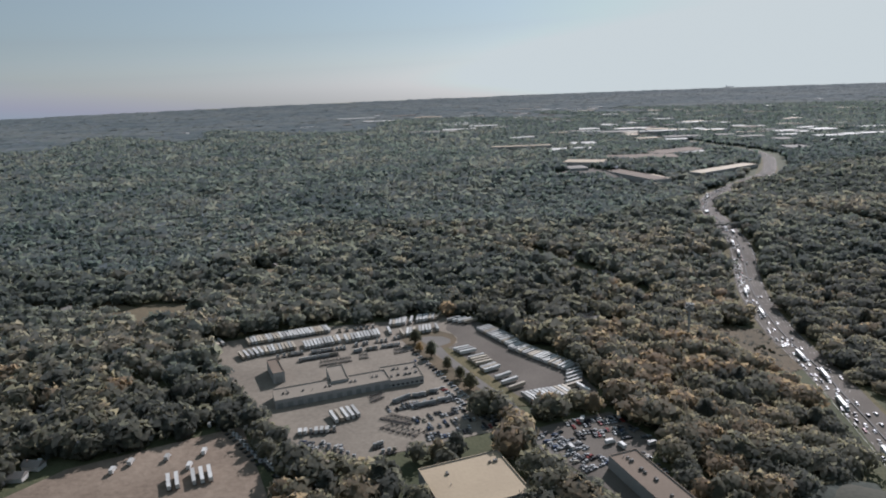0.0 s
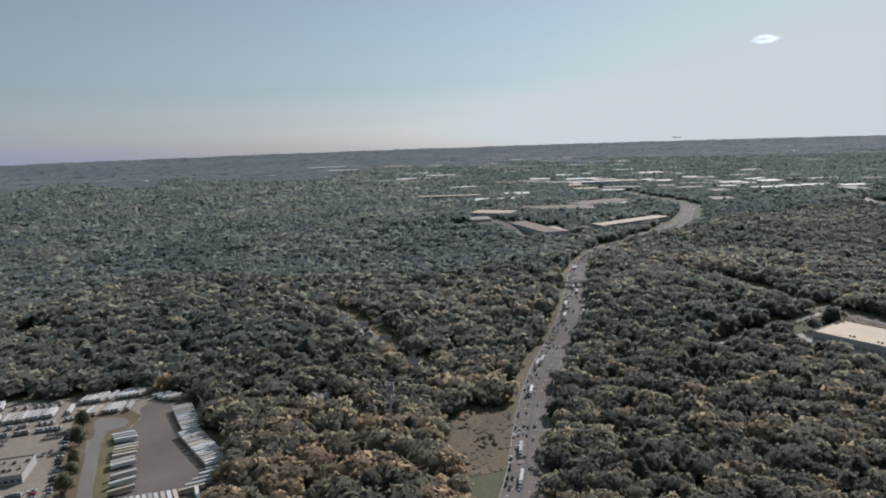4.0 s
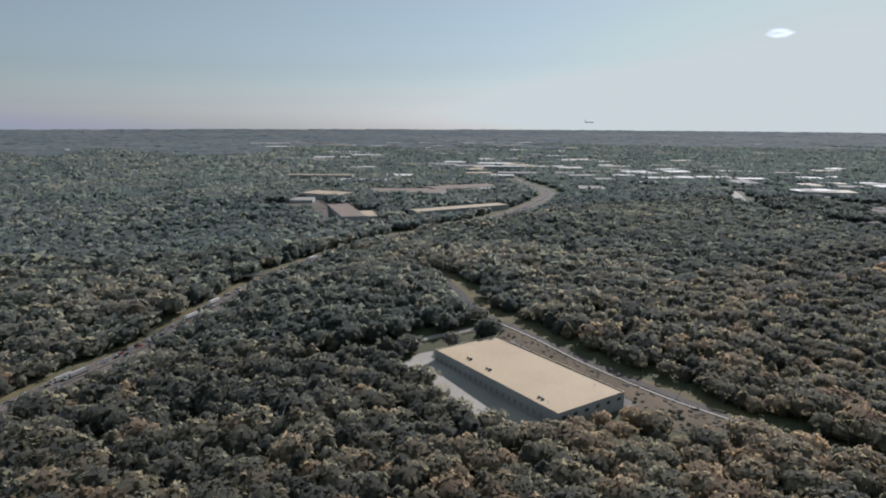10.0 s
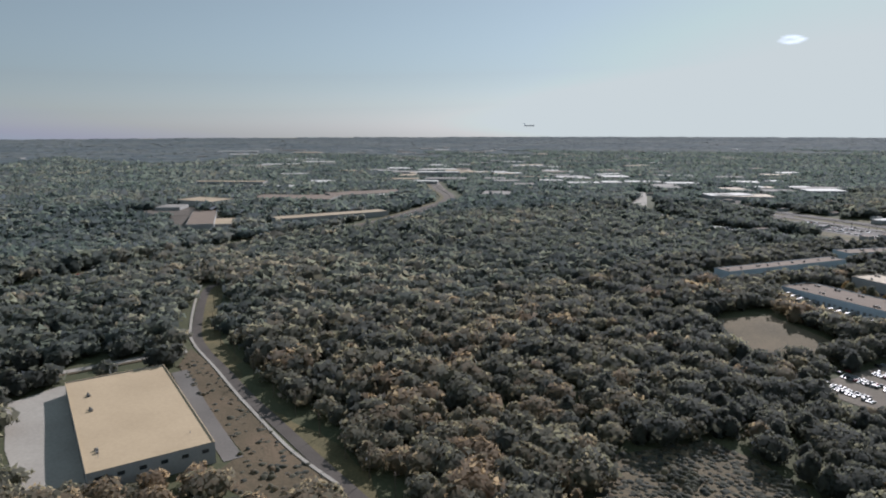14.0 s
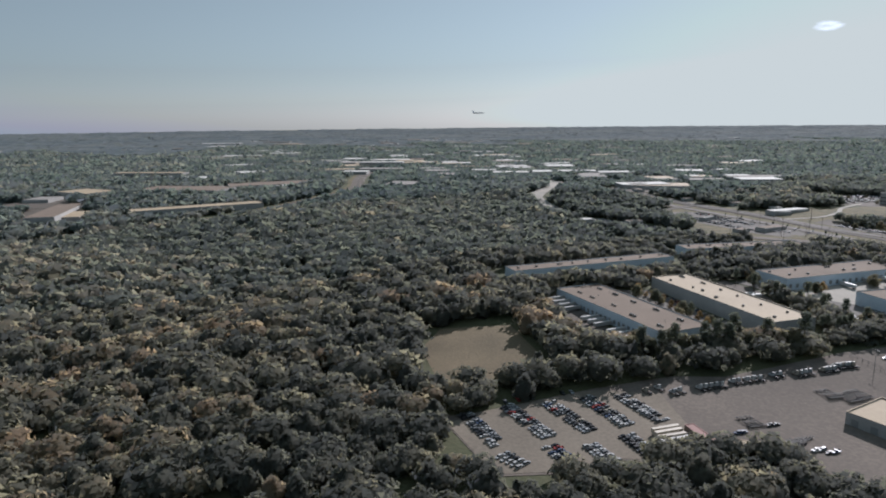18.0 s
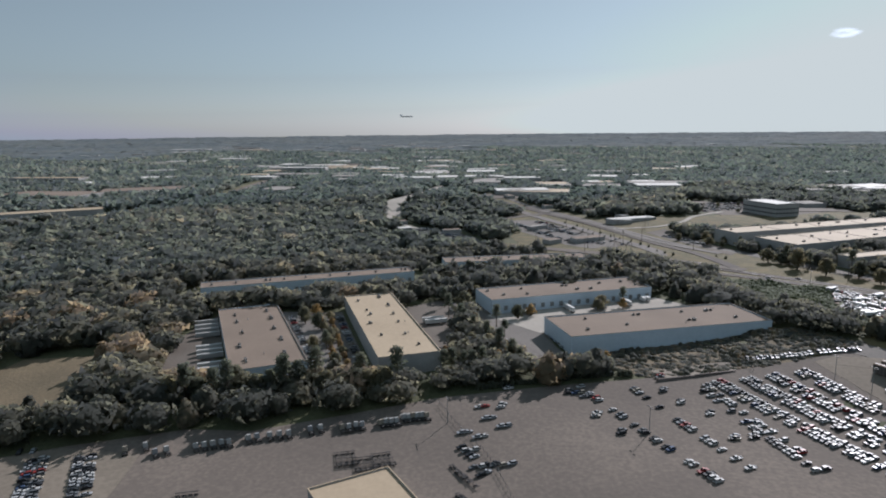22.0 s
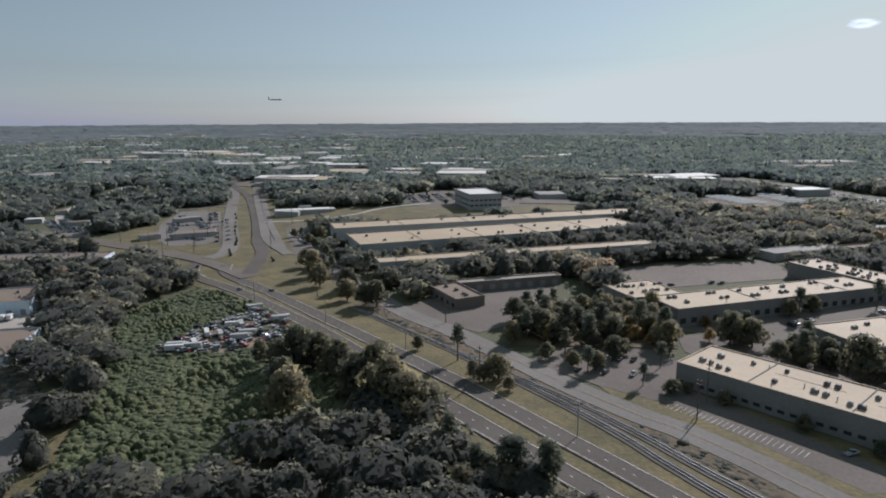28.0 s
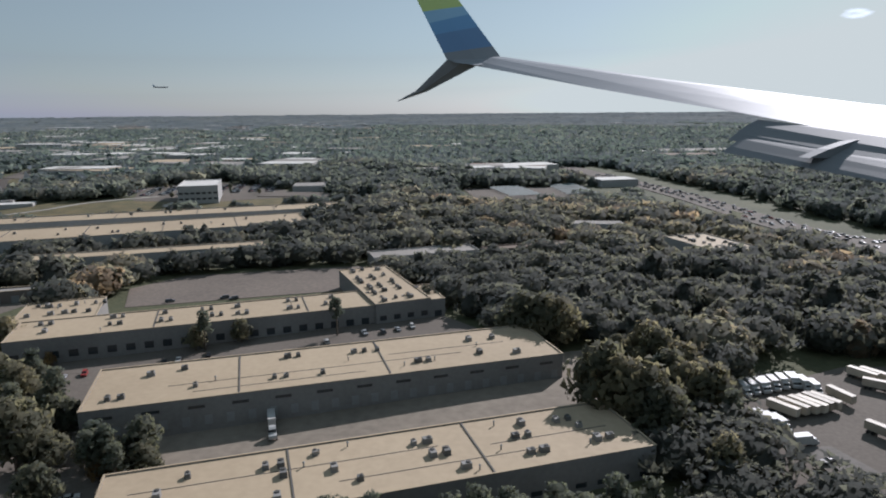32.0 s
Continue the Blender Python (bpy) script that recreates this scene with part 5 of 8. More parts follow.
building("far_warehouse", (365, 838, 118, 22, 33), 6, M_ROOF_CREAM, M_WALL, "distant long warehouse with a cream roof and grey walls", drop=3)

# ---- woods ----
ALONG = Vector((0.9316, 0.3635))
SIDE = Vector((-0.3635, 0.9316))


def scatter(v0, v1, space, seed, back=0.3, ahead=1.5):
    """Tree places on a jittered net over a strip beside the flight line, off the open land."""
    rng = np.random.default_rng(seed)
    vs = np.arange(min(v0, 36), v1 * 1.13 if v0 > 0 else v1, space)
    out = []
    for v in vs:
        u = np.arange(-60 - back * abs(v), 1260 + ahead * abs(v), space)
        out.append(np.stack([u, np.full(len(u), v)], 1))
    p = np.concatenate(out)
    p += rng.uniform(-0.62, 0.62, p.shape) * space
    x = p[:, 0] * ALONG.x + p[:, 1] * SIDE.x
    y = p[:, 0] * ALONG.y + p[:, 1] * SIDE.y
    seen = p[:, 1] > 1.1 * (119 - 0.068 * np.clip(p[:, 0], 0, 1240))
    off = np.hypot(np.maximum(p[:, 0] - 1235, 0), p[:, 1])  # how far from the flight line
    off *= 1 + 0.1 * np.sin(p[:, 0] * 0.012 + 1.8 * np.sin(p[:, 0] * 0.0047) + p[:, 1] * 0.004)  # no straight edge between the stands
    seen &= (off >= v0) & (off < v1)
    keep = (seen if v0 > 0 else (p[:, 1] < 36) | (p[:, 1] < 1.1 * (119 - 0.068 * np.clip(p[:, 0], 0, 1240)))) & ~is_open(x, y) & (np.hypot(x - CENTRE[0], y - CENTRE[1]) < REACH - 10)
    return x[keep], y[keep], rng


def domes(cx, cy, cz, rad, high, sides, rings, rng, ragged=0.25):
    """Many leafy domes at once: rings of points that shrink upward, each pushed in and out."""
    n = len(cx)
    ang = np.arange(sides) * 2 * np.pi / sides
    turn = rng.uniform(0, 2 * np.pi, n)
    V = []
    for k, (rr, zz) in enumerate(rings):
        a = ang[None] + turn[:, None] + k * np.pi / sides
        r = rad[:, None] * rr * (1 + rng.uniform(-ragged, ragged, (n, sides)))
        z = cz[:, None] + high[:, None] * (zz + rng.uniform(-0.12, 0.12, (n, sides)))
        V.append(np.stack([cx[:, None] + r * np.cos(a), cy[:, None] + r * np.sin(a), z], -1))
    tip = np.stack([cx + rng.uniform(-.2, .2, n) * rad, cy + rng.uniform(-.2, .2, n) * rad, cz + high], -1)[:, None]
    V = np.concatenate([*V, tip], 1)
    per = V.shape[1]
    T = []
    for k in range(len(rings) - 1):
        for i in range(sides):
            j = (i + 1) % sides
            a, b, c, d = k * sides + i, k * sides + j, (k + 1) * sides + i, (k + 1) * sides + j
            T += [(a, b, c), (b, d, c)]
    last = (len(rings) - 1) * sides
    T += [(last + i, last + (i + 1) % sides, per - 1) for i in range(sides)]
    T = (np.array(T)[None] + (np.arange(n) * per)[:, None, None]).reshape(-1, 3)
    return V.reshape(-1, 3), T


def leaf_crowns(x, y, z, rad, up, down, each, rng, lobes=0.2, point=0.0, cover=2.6):
    """Crowns of many leaf sprays: each spray one ragged triangle near the crown's lobed hull, with soft outward normals. z: the crown's widest level."""
    i = np.repeat(np.arange(len(x)), each)
    n = len(i)
    a, u = rng.uniform(0, 2 * np.pi, n), rng.uniform(-0.75, 1.0, n) ** 1.0
    ph = rng.uniform(0, 2 * np.pi, (4, len(x)))
    lump = 1 + lobes * np.sin(3 * a + ph[0][i] + 2.2 * u) + 0.7 * lobes * np.sin(5 * a + ph[1][i] - 3.5 * u) + 0.6 * lobes * np.sin(7 * u + ph[2][i] + 2 * np.sin(a + ph[3][i]))
    flat = np.sqrt(1 - u * u) * (1 - point * np.clip(u + 0.3, 0, 1) * 0.6)
    k = lump * rng.uniform(0.93, 1.04, n)
    tall = np.where(u > 0, up[i], down[i])
    c = np.stack([x[i] + rad[i] * flat * k * np.cos(a), y[i] + rad[i] * flat * k * np.sin(a), z[i] + tall * u * (0.55 + 0.45 * k)], -1)
    out = np.stack([flat * np.cos(a) / rad[i], flat * np.sin(a) / rad[i], u / tall], -1)
    out /= np.linalg.norm(out, axis=1)[:, None]
    face = out + rng.normal(0, 0.5, (n, 3))
    face /= np.linalg.norm(face, axis=1)[:, None]
    side = np.cross(face, rng.normal(0, 1, (n, 3)))
    side /= np.linalg.norm(side, axis=1)[:, None] + 1e-9
    other = np.cross(face, side)
    s = np.sqrt(cover * 7.5 * rad[i] * (up + down)[i] * 0.5 / each / 1.3) * rng.uniform(0.65, 1.3, n)
    t = np.arange(3) * 2 * np.pi / 3 + rng.uniform(-0.45, 0.45, (n, 3))
    q = s[:, None] * rng.uniform(0.7, 1.25, (n, 3))
    V = c[:, None] + (q * np.cos(t))[..., None] * side[:, None] + (q * np.sin(t))[..., None] * other[:, None]
    N = out + rng.normal(0, 0.1, (n, 3)) + np.array([0, 0, 0.42])
    N /= np.linalg.norm(N, axis=1)[:, None]
    return V.reshape(-1, 3), np.arange(3 * n).reshape(-1, 3), np.repeat(N, 3, 0), i


LEVELS = ((0, 105, 800), (105, 150, 430), (150, 205, 300), (205, 275, 165), (275, 365, 92), (365, 490, 58), (490, 660, 32), (660, 860, 18), (860, 9999, 10))


def wood(name, v0, v1, space, seed, mat, label, size=1.0, back=0.3, ahead=1.5):
    """A closed canopy of single crowns, broad ones and slim ones, each of one tone."""
    x, y, rng = scatter(v0, v1, space, seed, back, ahead)
    n = len(x)
    z = heights(x, y)
    u, v = x * ALONG.x + y * ALONG.y, x * SIDE.x + y * SIDE.y
    swell = 0.5 + 0.2 * np.sin(x * 0.031 + 1.3 * np.sin(y * 0.013)) + 0.2 * np.sin(y * 0.043 + 1 + np.sin(x * 0.019)) + 0.15 * np.sin(x * 0.083 + y * 0.061)
    stand = 0.17 * np.sin(x * 0.021 + 2 * np.sin(y * 0.009 + 1)) + 0.15 * np.sin(y * 0.027 + 1.6 * np.sin(x * 0.011))
    slim = rng.uniform(0, 1, n) < 0.2 - 0.5 * stand
    big = 0.55 + 1.0 * rng.beta(1.5, 2.0, n)
    tall = size * (1 - 0.14 * np.clip((u - 690) / 120, 0, 1)) * (5.0 + 4.0 * swell + 3.2 * (big - 0.9) + rng.uniform(-0.9, 0.9, n) + 0.9 * slim)
    rad = space * 0.7 * big * np.where(slim, 0.74, 1.0)
    east = np.clip((u - 690) / 120, 0, 1)  # greener, with fewer brown crowns
    rust = 0.08 * np.clip(np.sin(x * 0.037 + 1.7 * np.sin(y * 0.023)) * np.sin(y * 0.031 + 2.0), 0, 1)  # stands that have turned brown
    tone = np.clip(rng.normal(0.41, 0.15, n) + rust + 0.6 * stand - 0.2 * east - 0.12 * slim + np.where(rng.uniform(0, 1, n) < 0.07, 0.3, 0), 0, 1)
    down = tall * rng.uniform(0.42, 0.5, n)
    up = tall * np.where(slim, 0.54, 0.44) * rng.uniform(0.85, 1.1, n)
    mid = z + tall - up
    far = np.hypot(np.hypot(np.maximum(u - 1235, 0), v), 119 - 0.052 * np.clip(u, 0, 1240))
    V, T = domes(x, y, mid, rad * 0.84, up * 0.86, 5, ((0.9, -0.9), (1.0, 0.1)), rng, 0.2)
    N = V - np.repeat(np.stack([x, y, mid - 0.3 * down], -1), len(V) // n, 0)
    N /= np.linalg.norm(N, axis=1)[:, None] + 1e-9
    # inner domes a tenth lower in tone than the leaf sprays
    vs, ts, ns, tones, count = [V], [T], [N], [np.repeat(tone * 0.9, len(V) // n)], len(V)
    for d0, d1, each in LEVELS:
        for kind in (False, True):
            m = (far >= d0) & (far < d1) & (slim == kind)
            if m.any():
                V, T, N, i = leaf_crowns(x[m], y[m], mid[m], rad[m], up[m], down[m], each, rng, 0.2, 0.8 if kind else 0.0)
                vs.append(V)
                ts.append(T + count)
                ns.append(N)
                count += len(V)
                tones.append(np.repeat(np.clip(tone[m][i] + rng.normal(0, 0.05, len(i)), 0, 1), 3))
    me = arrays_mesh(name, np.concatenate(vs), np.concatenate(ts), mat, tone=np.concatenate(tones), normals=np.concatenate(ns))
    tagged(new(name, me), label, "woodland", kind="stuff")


def far_wood(name, v0, v1, space, seed, mat, label, size, back=0.3, ahead=1.5):
    """A distant canopy: each crown a broad ragged dome."""
    x, y, rng = scatter(v0, v1, space, seed, back, ahead)
    n = len(x)
    z = heights(x, y)
    swell = 0.5 + 0.2 * np.sin(x * 0.031 + 1.3 * np.sin(y * 0.013)) + 0.2 * np.sin(y * 0.043 + 1 + np.sin(x * 0.019)) + 0.15 * np.sin(x * 0.083 + y * 0.061)
    big = 0.55 + 1.1 * rng.beta(1.4, 2.6, n)
    tall = size * (3.4 + 4.4 * swell + 2.0 * (big - 0.62) + rng.uniform(-0.6, 0.6, n))
    rad = space * 0.92 * big
    stand = 0.17 * np.sin(x * 0.021 + 2 * np.sin(y * 0.009 + 1)) + 0.15 * np.sin(y * 0.027 + 1.6 * np.sin(x * 0.011)) + 0.2 * np.sin(y * 0.006 + 1.4 * np.sin(x * 0.004))
    tone = np.clip(rng.normal(0.42, 0.2, n) + stand, 0, 1)
    high = np.minimum(tall * 0.5, rad * 0.38)
    V, T = domes(x, y, z + tall - high, rad, high, 5, ((1.0, -0.8), (0.75, 0.6)), rng, 0.25)
    N = V - np.repeat(np.stack([x, y, z + tall - high - rad], -1), len(V) // n, 0)
    N = N / (np.linalg.norm(N, axis=1)[:, None] + 1e-9) + np.array([0, 0, 0.7])
    tones = np.repeat(tone, len(V) // n)
    N /= np.linalg.norm(N, axis=1)[:, None]
    tagged(new(name, arrays_mesh(name, V, T, mat, tone=tones, normals=N)), label, "woodland", kind="stuff")


def woods():
    wood("near_woods", 36, 315, 7.0, 11, M_LEAF, "dense autumn woodland of green and brown crowns")
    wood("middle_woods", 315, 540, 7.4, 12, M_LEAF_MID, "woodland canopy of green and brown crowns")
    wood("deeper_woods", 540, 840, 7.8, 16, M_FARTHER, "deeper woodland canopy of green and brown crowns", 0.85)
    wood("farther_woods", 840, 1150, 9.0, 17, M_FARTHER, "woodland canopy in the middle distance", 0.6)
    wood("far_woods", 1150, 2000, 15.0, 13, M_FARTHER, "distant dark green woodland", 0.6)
    far_wood("horizon_woods", 2000, 4400, 29.0, 14, M_FAR, "far woods up to the horizon, tinted blue-green for haze", 0.55)
    far_wood("rear_woods", -420, 140, 12.0, 15, M_LEAF_MID, "woodland on the other side of the flight line", 1.0, 0.5, 0.8)


# ---- vehicles ----
S = 0.54  # the plan's metres to one metre of a car
PAINTS = {"white": (0.36, 0.355, 0.34), "silver": (0.26, 0.265, 0.27), "grey": (0.1, 0.103, 0.106), "black": (0.022, 0.022, 0.024), "blue": (0.04, 0.06, 0.11), "red": (0.2, 0.03, 0.026), "beige": (0.28, 0.25, 0.2)}
M_PAINT = {k: material("car_paint_" + k, tuple(c * 0.85 for c in v), v, 0.36, 1.0, 0.3, 0, metal=0.0, spec=0.16) for k, v in PAINTS.items()}
M_TYRE = material("black_rubber", (0.015, 0.015, 0.015), (0.03, 0.03, 0.03), 0.9, 5.0, 1.0, 0)
M_CARGLASS = material("tinted_car_glass", (0.012, 0.014, 0.016), (0.025, 0.028, 0.03), 0.12, 1.0, 0.3, 0, spec=0.28)
M_BOX = material("white_trailer_panel", (0.27, 0.262, 0.245), (0.46, 0.45, 0.425), 0.5, 1.5, 0.25, 0.05, per_object=0.6)
M_BOX_TAN = material("weathered_cream_trailer_panel", (0.25, 0.215, 0.165), (0.4, 0.35, 0.275), 0.6, 1.5, 0.25, 0.05, per_object=0.5)
M_CHASSIS = material("dark_frame_steel", (0.03, 0.03, 0.03), (0.06, 0.055, 0.05), 0.7, 2.0, 0.3, 0)


def prism(bm, profile, half, taper=0.0, top=1.0):
    """A side outline (x, z) given width, drawn in towards the top."""
    rows = []
    for sgn in (-1, 1):
        rows.append([bm.verts.new((x, sgn * (half - taper * max(0.0, z - top)), z)) for x, z in profile])
    n = len(profile)
    for i in range(n):
        j = (i + 1) % n
        bm.faces.new((rows[0][i], rows[0][j], rows[1][j], rows[1][i]))
    bm.faces.new(rows[0][::-1])
    bm.faces.new(rows[1])
    return bm


def scaled(bm, k=S):
    bmesh.ops.scale(bm, vec=(k, k, k), verts=bm.verts)
    return bm


def axle_mesh(r, w, half):
    """A pair of wheels on their axle."""
    bm = bmesh.new()
    for y, rr, d in ((-half, r, w), (half, r, w), (0, r * 0.2, 2 * half)):
        v = bmesh.ops.create_cone(bm, cap_ends=True, segments=7 if d == w else 4, radius1=rr, radius2=rr, depth=d)["verts"]
        bmesh.ops.transform(bm, matrix=pose(0, y, 0, 90, 0, 0), verts=v)
    return from_bm("axle", scaled(bm), M_TYRE)


def tandem_mesh():
    """Two axles close behind one another."""
    bm = bmesh.new()
    for dx in (-0.65, 0.65):
        bm.from_mesh(A_TRUCK)
        v = bm.verts[-len(A_TRUCK.vertices):]
        bmesh.ops.translate(bm, vec=(dx * S, 0, 0), verts=v)
    return from_bm("tandem_axle", bm, M_TYRE)


A_CAR, A_TRUCK = axle_mesh(0.34, 0.24, 0.82), axle_mesh(0.5, 0.5, 1.0)
A_TANDEM = tandem_mesh()
SHAPES = {
    "sedan": ([(-2.35, 0.35), (2.3, 0.35), (2.35, 0.62), (2.2, 0.82), (1.0, 0.95), (-1.5, 1.0), (-2.3, 0.95)],
              [(1.0, 0.93), (0.25, 1.42), (-0.95, 1.44), (-1.75, 0.98)], 0.9),
    "suv": ([(-2.35, 0.4), (2.3, 0.4), (2.35, 0.75), (2.2, 1.0), (1.1, 1.08), (-2.2, 1.12), (-2.38, 1.0)],
            [(1.1, 1.05), (0.5, 1.7), (-1.9, 1.74), (-2.25, 1.1)], 0.94),
    "pickup": ([(-2.85, 0.5), (2.7, 0.5), (2.78, 0.85), (2.6, 1.08), (1.35, 1.15), (-0.6, 1.15), (-0.65, 0.82), (-2.7, 0.82), (-2.72, 1.12), (-2.85, 1.12)],
               [(1.35, 1.13), (0.75, 1.78), (-0.45, 1.82), (-0.6, 1.13)], 0.98),
}


def make_car(shape, paint):
    low, cabin, half = SHAPES[shape]
    car = new("car" if shape != "pickup" else "pickup_truck")
    car.empty_display_size = 0.5
    bm = bmesh.new()
    prism(bm, low, half, 0.12, 0.6)
    roof = [(x * 0.97, z) for x, z in cabin]
    prism(bm, [roof[0], (roof[1][0] - 0.05, roof[1][1]), (roof[2][0] + 0.05, roof[2][1]), roof[3]], half - 0.1, 0.28, 0.95)
    part("body", scaled(bm), M_PAINT[paint], car)
    bm = bmesh.new()
    za, zb = cabin[0][1] + 0.06, cabin[1][1] - 0.08
    glass = [(cabin[0][0] + 0.03, za), (cabin[1][0] + 0.06, zb), (cabin[2][0] - 0.06, zb), (cabin[3][0] - 0.03, za)]
    prism(bm, glass, half - 0.075, 0.28, 0.95)
    part("cabin_glass", scaled(bm), M_CARGLASS, car)
    ax = 1.4 if shape != "pickup" else 1.75
    for x in (-ax, ax):
        part("axle", A_CAR, None, car).location = (x * S, 0, 0.34 * S)
    kind = {"sedan": "saloon car", "suv": "tall estate car", "pickup": "pickup truck"}[shape]
    return tagged(car, f"{paint} {kind} parked on the asphalt", "car", "parked cars")


def make_trailer(mat, label, length=15.8, h=2.75):
    tr = new("semi_trailer")
    part("cargo_box", scaled(boxes((-length / 2, -1.12, 1.15, length / 2, 1.12, 1.15 + h), (-length / 2 - 0.03, -1.15, 1.1 + h, length / 2 + 0.03, -1.06, 1.2 + h), (-length / 2 - 0.03, 1.06, 1.1 + h, length / 2 + 0.03, 1.15, 1.2 + h))), mat, tr)
    part("under_frame", scaled(boxes((-length / 2 + 0.3, -0.5, 0.8, length / 2 - 0.3, 0.5, 1.15), (length / 2 - 3.2, -0.9, 0.0, length / 2 - 3.0, -0.75, 1.15), (length / 2 - 3.2, 0.75, 0.0, length / 2 - 3.0, 0.9, 1.15))), M_CHASSIS, tr)
    part("tandem_axle", A_TANDEM, None, tr).location = ((-length / 2 + 1.85) * S, 0, 0.5 * S)
    return tagged(tr, label, "trailer", "parked trailers")


def make_tractor(paint, label):
    tr = new("truck_tractor")
    bm = prism(bmesh.new(), [(-0.6, 0.9), (3.0, 0.7), (3.1, 1.5), (2.9, 1.75), (1.5, 1.95), (1.15, 2.95), (0.4, 3.35), (-0.6, 3.4)], 1.15, 0.1, 1.5)
    part("cab", scaled(bm), M_PAINT[paint], tr)
    part("windscreen", scaled(boxes((1.2, -1.0, 2.05, 1.44, 1.0, 2.8), (0.2, -1.13, 2.0, 1.0, 1.13, 2.7))), M_CARGLASS, tr)
    part("chassis", scaled(boxes((-3.6, -0.45, 0.7, 2.6, 0.45, 1.0), (-3.0, -0.6, 1.0, -1.8, 0.6, 1.2))), M_CHASSIS, tr)
    part("axle", A_TRUCK, None, tr).location = (2.2 * S, 0, 0.5 * S)
    part("tandem_axle", A_TANDEM, None, tr).location = (-2.6 * S, 0, 0.5 * S)
    return tagged(tr, label, "truck", "parked trucks")


def make_box_truck(label):
    tr = new("box_truck")
    part("cargo_box", scaled(boxes((-3.6, -1.2, 0.95, 1.7, 1.2, 3.5))), M_BOX, tr)
    part("cab", scaled(prism(bmesh.new(), [(1.75, 0.6), (3.9, 0.6), (3.95, 1.4), (3.3, 1.6), (2.9, 2.5), (1.75, 2.55)], 1.05, 0.1, 1.4)), M_PAINT["white"], tr)
    part("windscreen", scaled(boxes((3.0, -0.9, 1.65, 3.25, 0.9, 2.3))), M_CARGLASS, tr)
    for x in (3.0, -2.2):
        part("axle", A_CAR, None, tr).location = (x * S, 0, 0.38 * S)
    return tagged(tr, label, "truck", "parked trucks")


def make_chassis():
    tr = new("trailer_chassis")
    part("frame", scaled(boxes((-6, -0.55, 0.9, 6, -0.4, 1.15), (-6, 0.4, 0.9, 6, 0.55, 1.15), (-6, -1.2, 0.95, -5.6, 1.2, 1.15), (5.6, -1.2, 0.95, 6, 1.2, 1.15), (-0.2, -1.1, 0.95, 0.2, 1.1, 1.1), (4.0, -0.9, 0, 4.15, 0.9, 0.95))), M_CHASSIS, tr)
    part("tandem_axle", A_TANDEM, None, tr).location = (-4.15 * S, 0, 0.5 * S)
    return tagged(tr, "empty dark steel container chassis parked on the asphalt", "trailer", "parked trailers")


rnd = random.Random(7)
FIRST = {}


def place(key, maker, x, y, turn, lift=0.13):
    """The first of a kind is built where it stands, the rest are copies of it."""
    m = pose(x, y, land(x, y) + lift, 0, 0, turn)
    if key in FIRST:
        return copy_thing(FIRST[key], m)
    FIRST[key] = maker()
    FIRST[key].matrix_basis = m
    return FIRST[key]


CROWD = {}


def put_car(x, y, turn, lift=0.13, shape=None, paint=None, label=None, crowd=""):
    shape = shape or rnd.choices(("sedan", "suv", "pickup"), (5, 4, 2))[0]
    paint = paint or rnd.choices(("white", "silver", "grey", "black", "blue", "red", "beige"), (6, 5.5, 6.5, 6.5, 1.4, 1.0, 1.0))[0]
    if crowd:
        CROWD.setdefault(crowd, []).append((shape, paint, pose(x, y, land(x, y) + lift, 0, 0, turn + rnd.uniform(-2, 2) + rnd.choice((0, 180)))))
        return None
    ob = place((shape, paint, label), lambda: make_car(shape, paint), x, y, turn + rnd.uniform(-2, 2) + rnd.choice((0, 180)), lift)
    if label:
        tagged(ob, f"{paint} {label}", group="cars on the road")
    return ob


def crowd_mesh(name, cars, label):
    """Far cars, too many to count, joined."""
    mats, V, F, MI, n = [], [], [], [], 0
    for shape, paint, m in cars:
        if (shape, paint, None) not in FIRST:
            c = FIRST[(shape, paint, None)] = make_car(shape, paint)
            c.matrix_basis = pose(*LOT_LOOSE[len(FIRST) % 12], land(*LOT_LOOSE[len(FIRST) % 12]) + 0.13)
        for ch in FIRST[(shape, paint, None)].children:
            me = ch.data
            co = np.empty(len(me.vertices) * 3, np.float32)
            me.vertices.foreach_get("co", co)
            mm = np.array(m @ Matrix.Translation(ch.location))
            V.append(co.reshape(-1, 3) @ mm[:3, :3].T + mm[:3, 3])
            if me.materials[0] not in mats:
                mats.append(me.materials[0])
            k = mats.index(me.materials[0])
            for pl in me.polygons:
                F.append([i + n for i in pl.vertices])
                MI.append(k)
            n += len(me.vertices)
    me = mesh_of(name, np.concatenate(V), F)
    for q in mats:
        me.materials.append(q)
    me.polygons.foreach_set("material_index", MI)
    tagged(new(name, me), label, "cars", kind="stuff")


def along(p, q, pitch, fill=1.0):
    d = Vector(q) - Vector(p)
    n = int(d.length / pitch)
    for k in range(n + 1):
        if rnd.random() < fill:
            yield p[0] + d.x * k / max(n, 1), p[1] + d.y * k / max(n, 1), math.degrees(math.atan2(d.y, d.x))


def car_row(p, q, fill=0.9, double=True, stretch=1.0, crowd=""):
    d = (Vector(q) - Vector(p)) * stretch
    n = Vector((-d.y, d.x)).normalized()
    for side in ((-1.35, 1.35) if double else (0,)):
        a = Vector(p) + n * side
        for x, y, t in along(a, a + d, 1.48, fill):
            put_car(x + rnd.uniform(-.1, .1), y, t + 90, crowd=crowd)


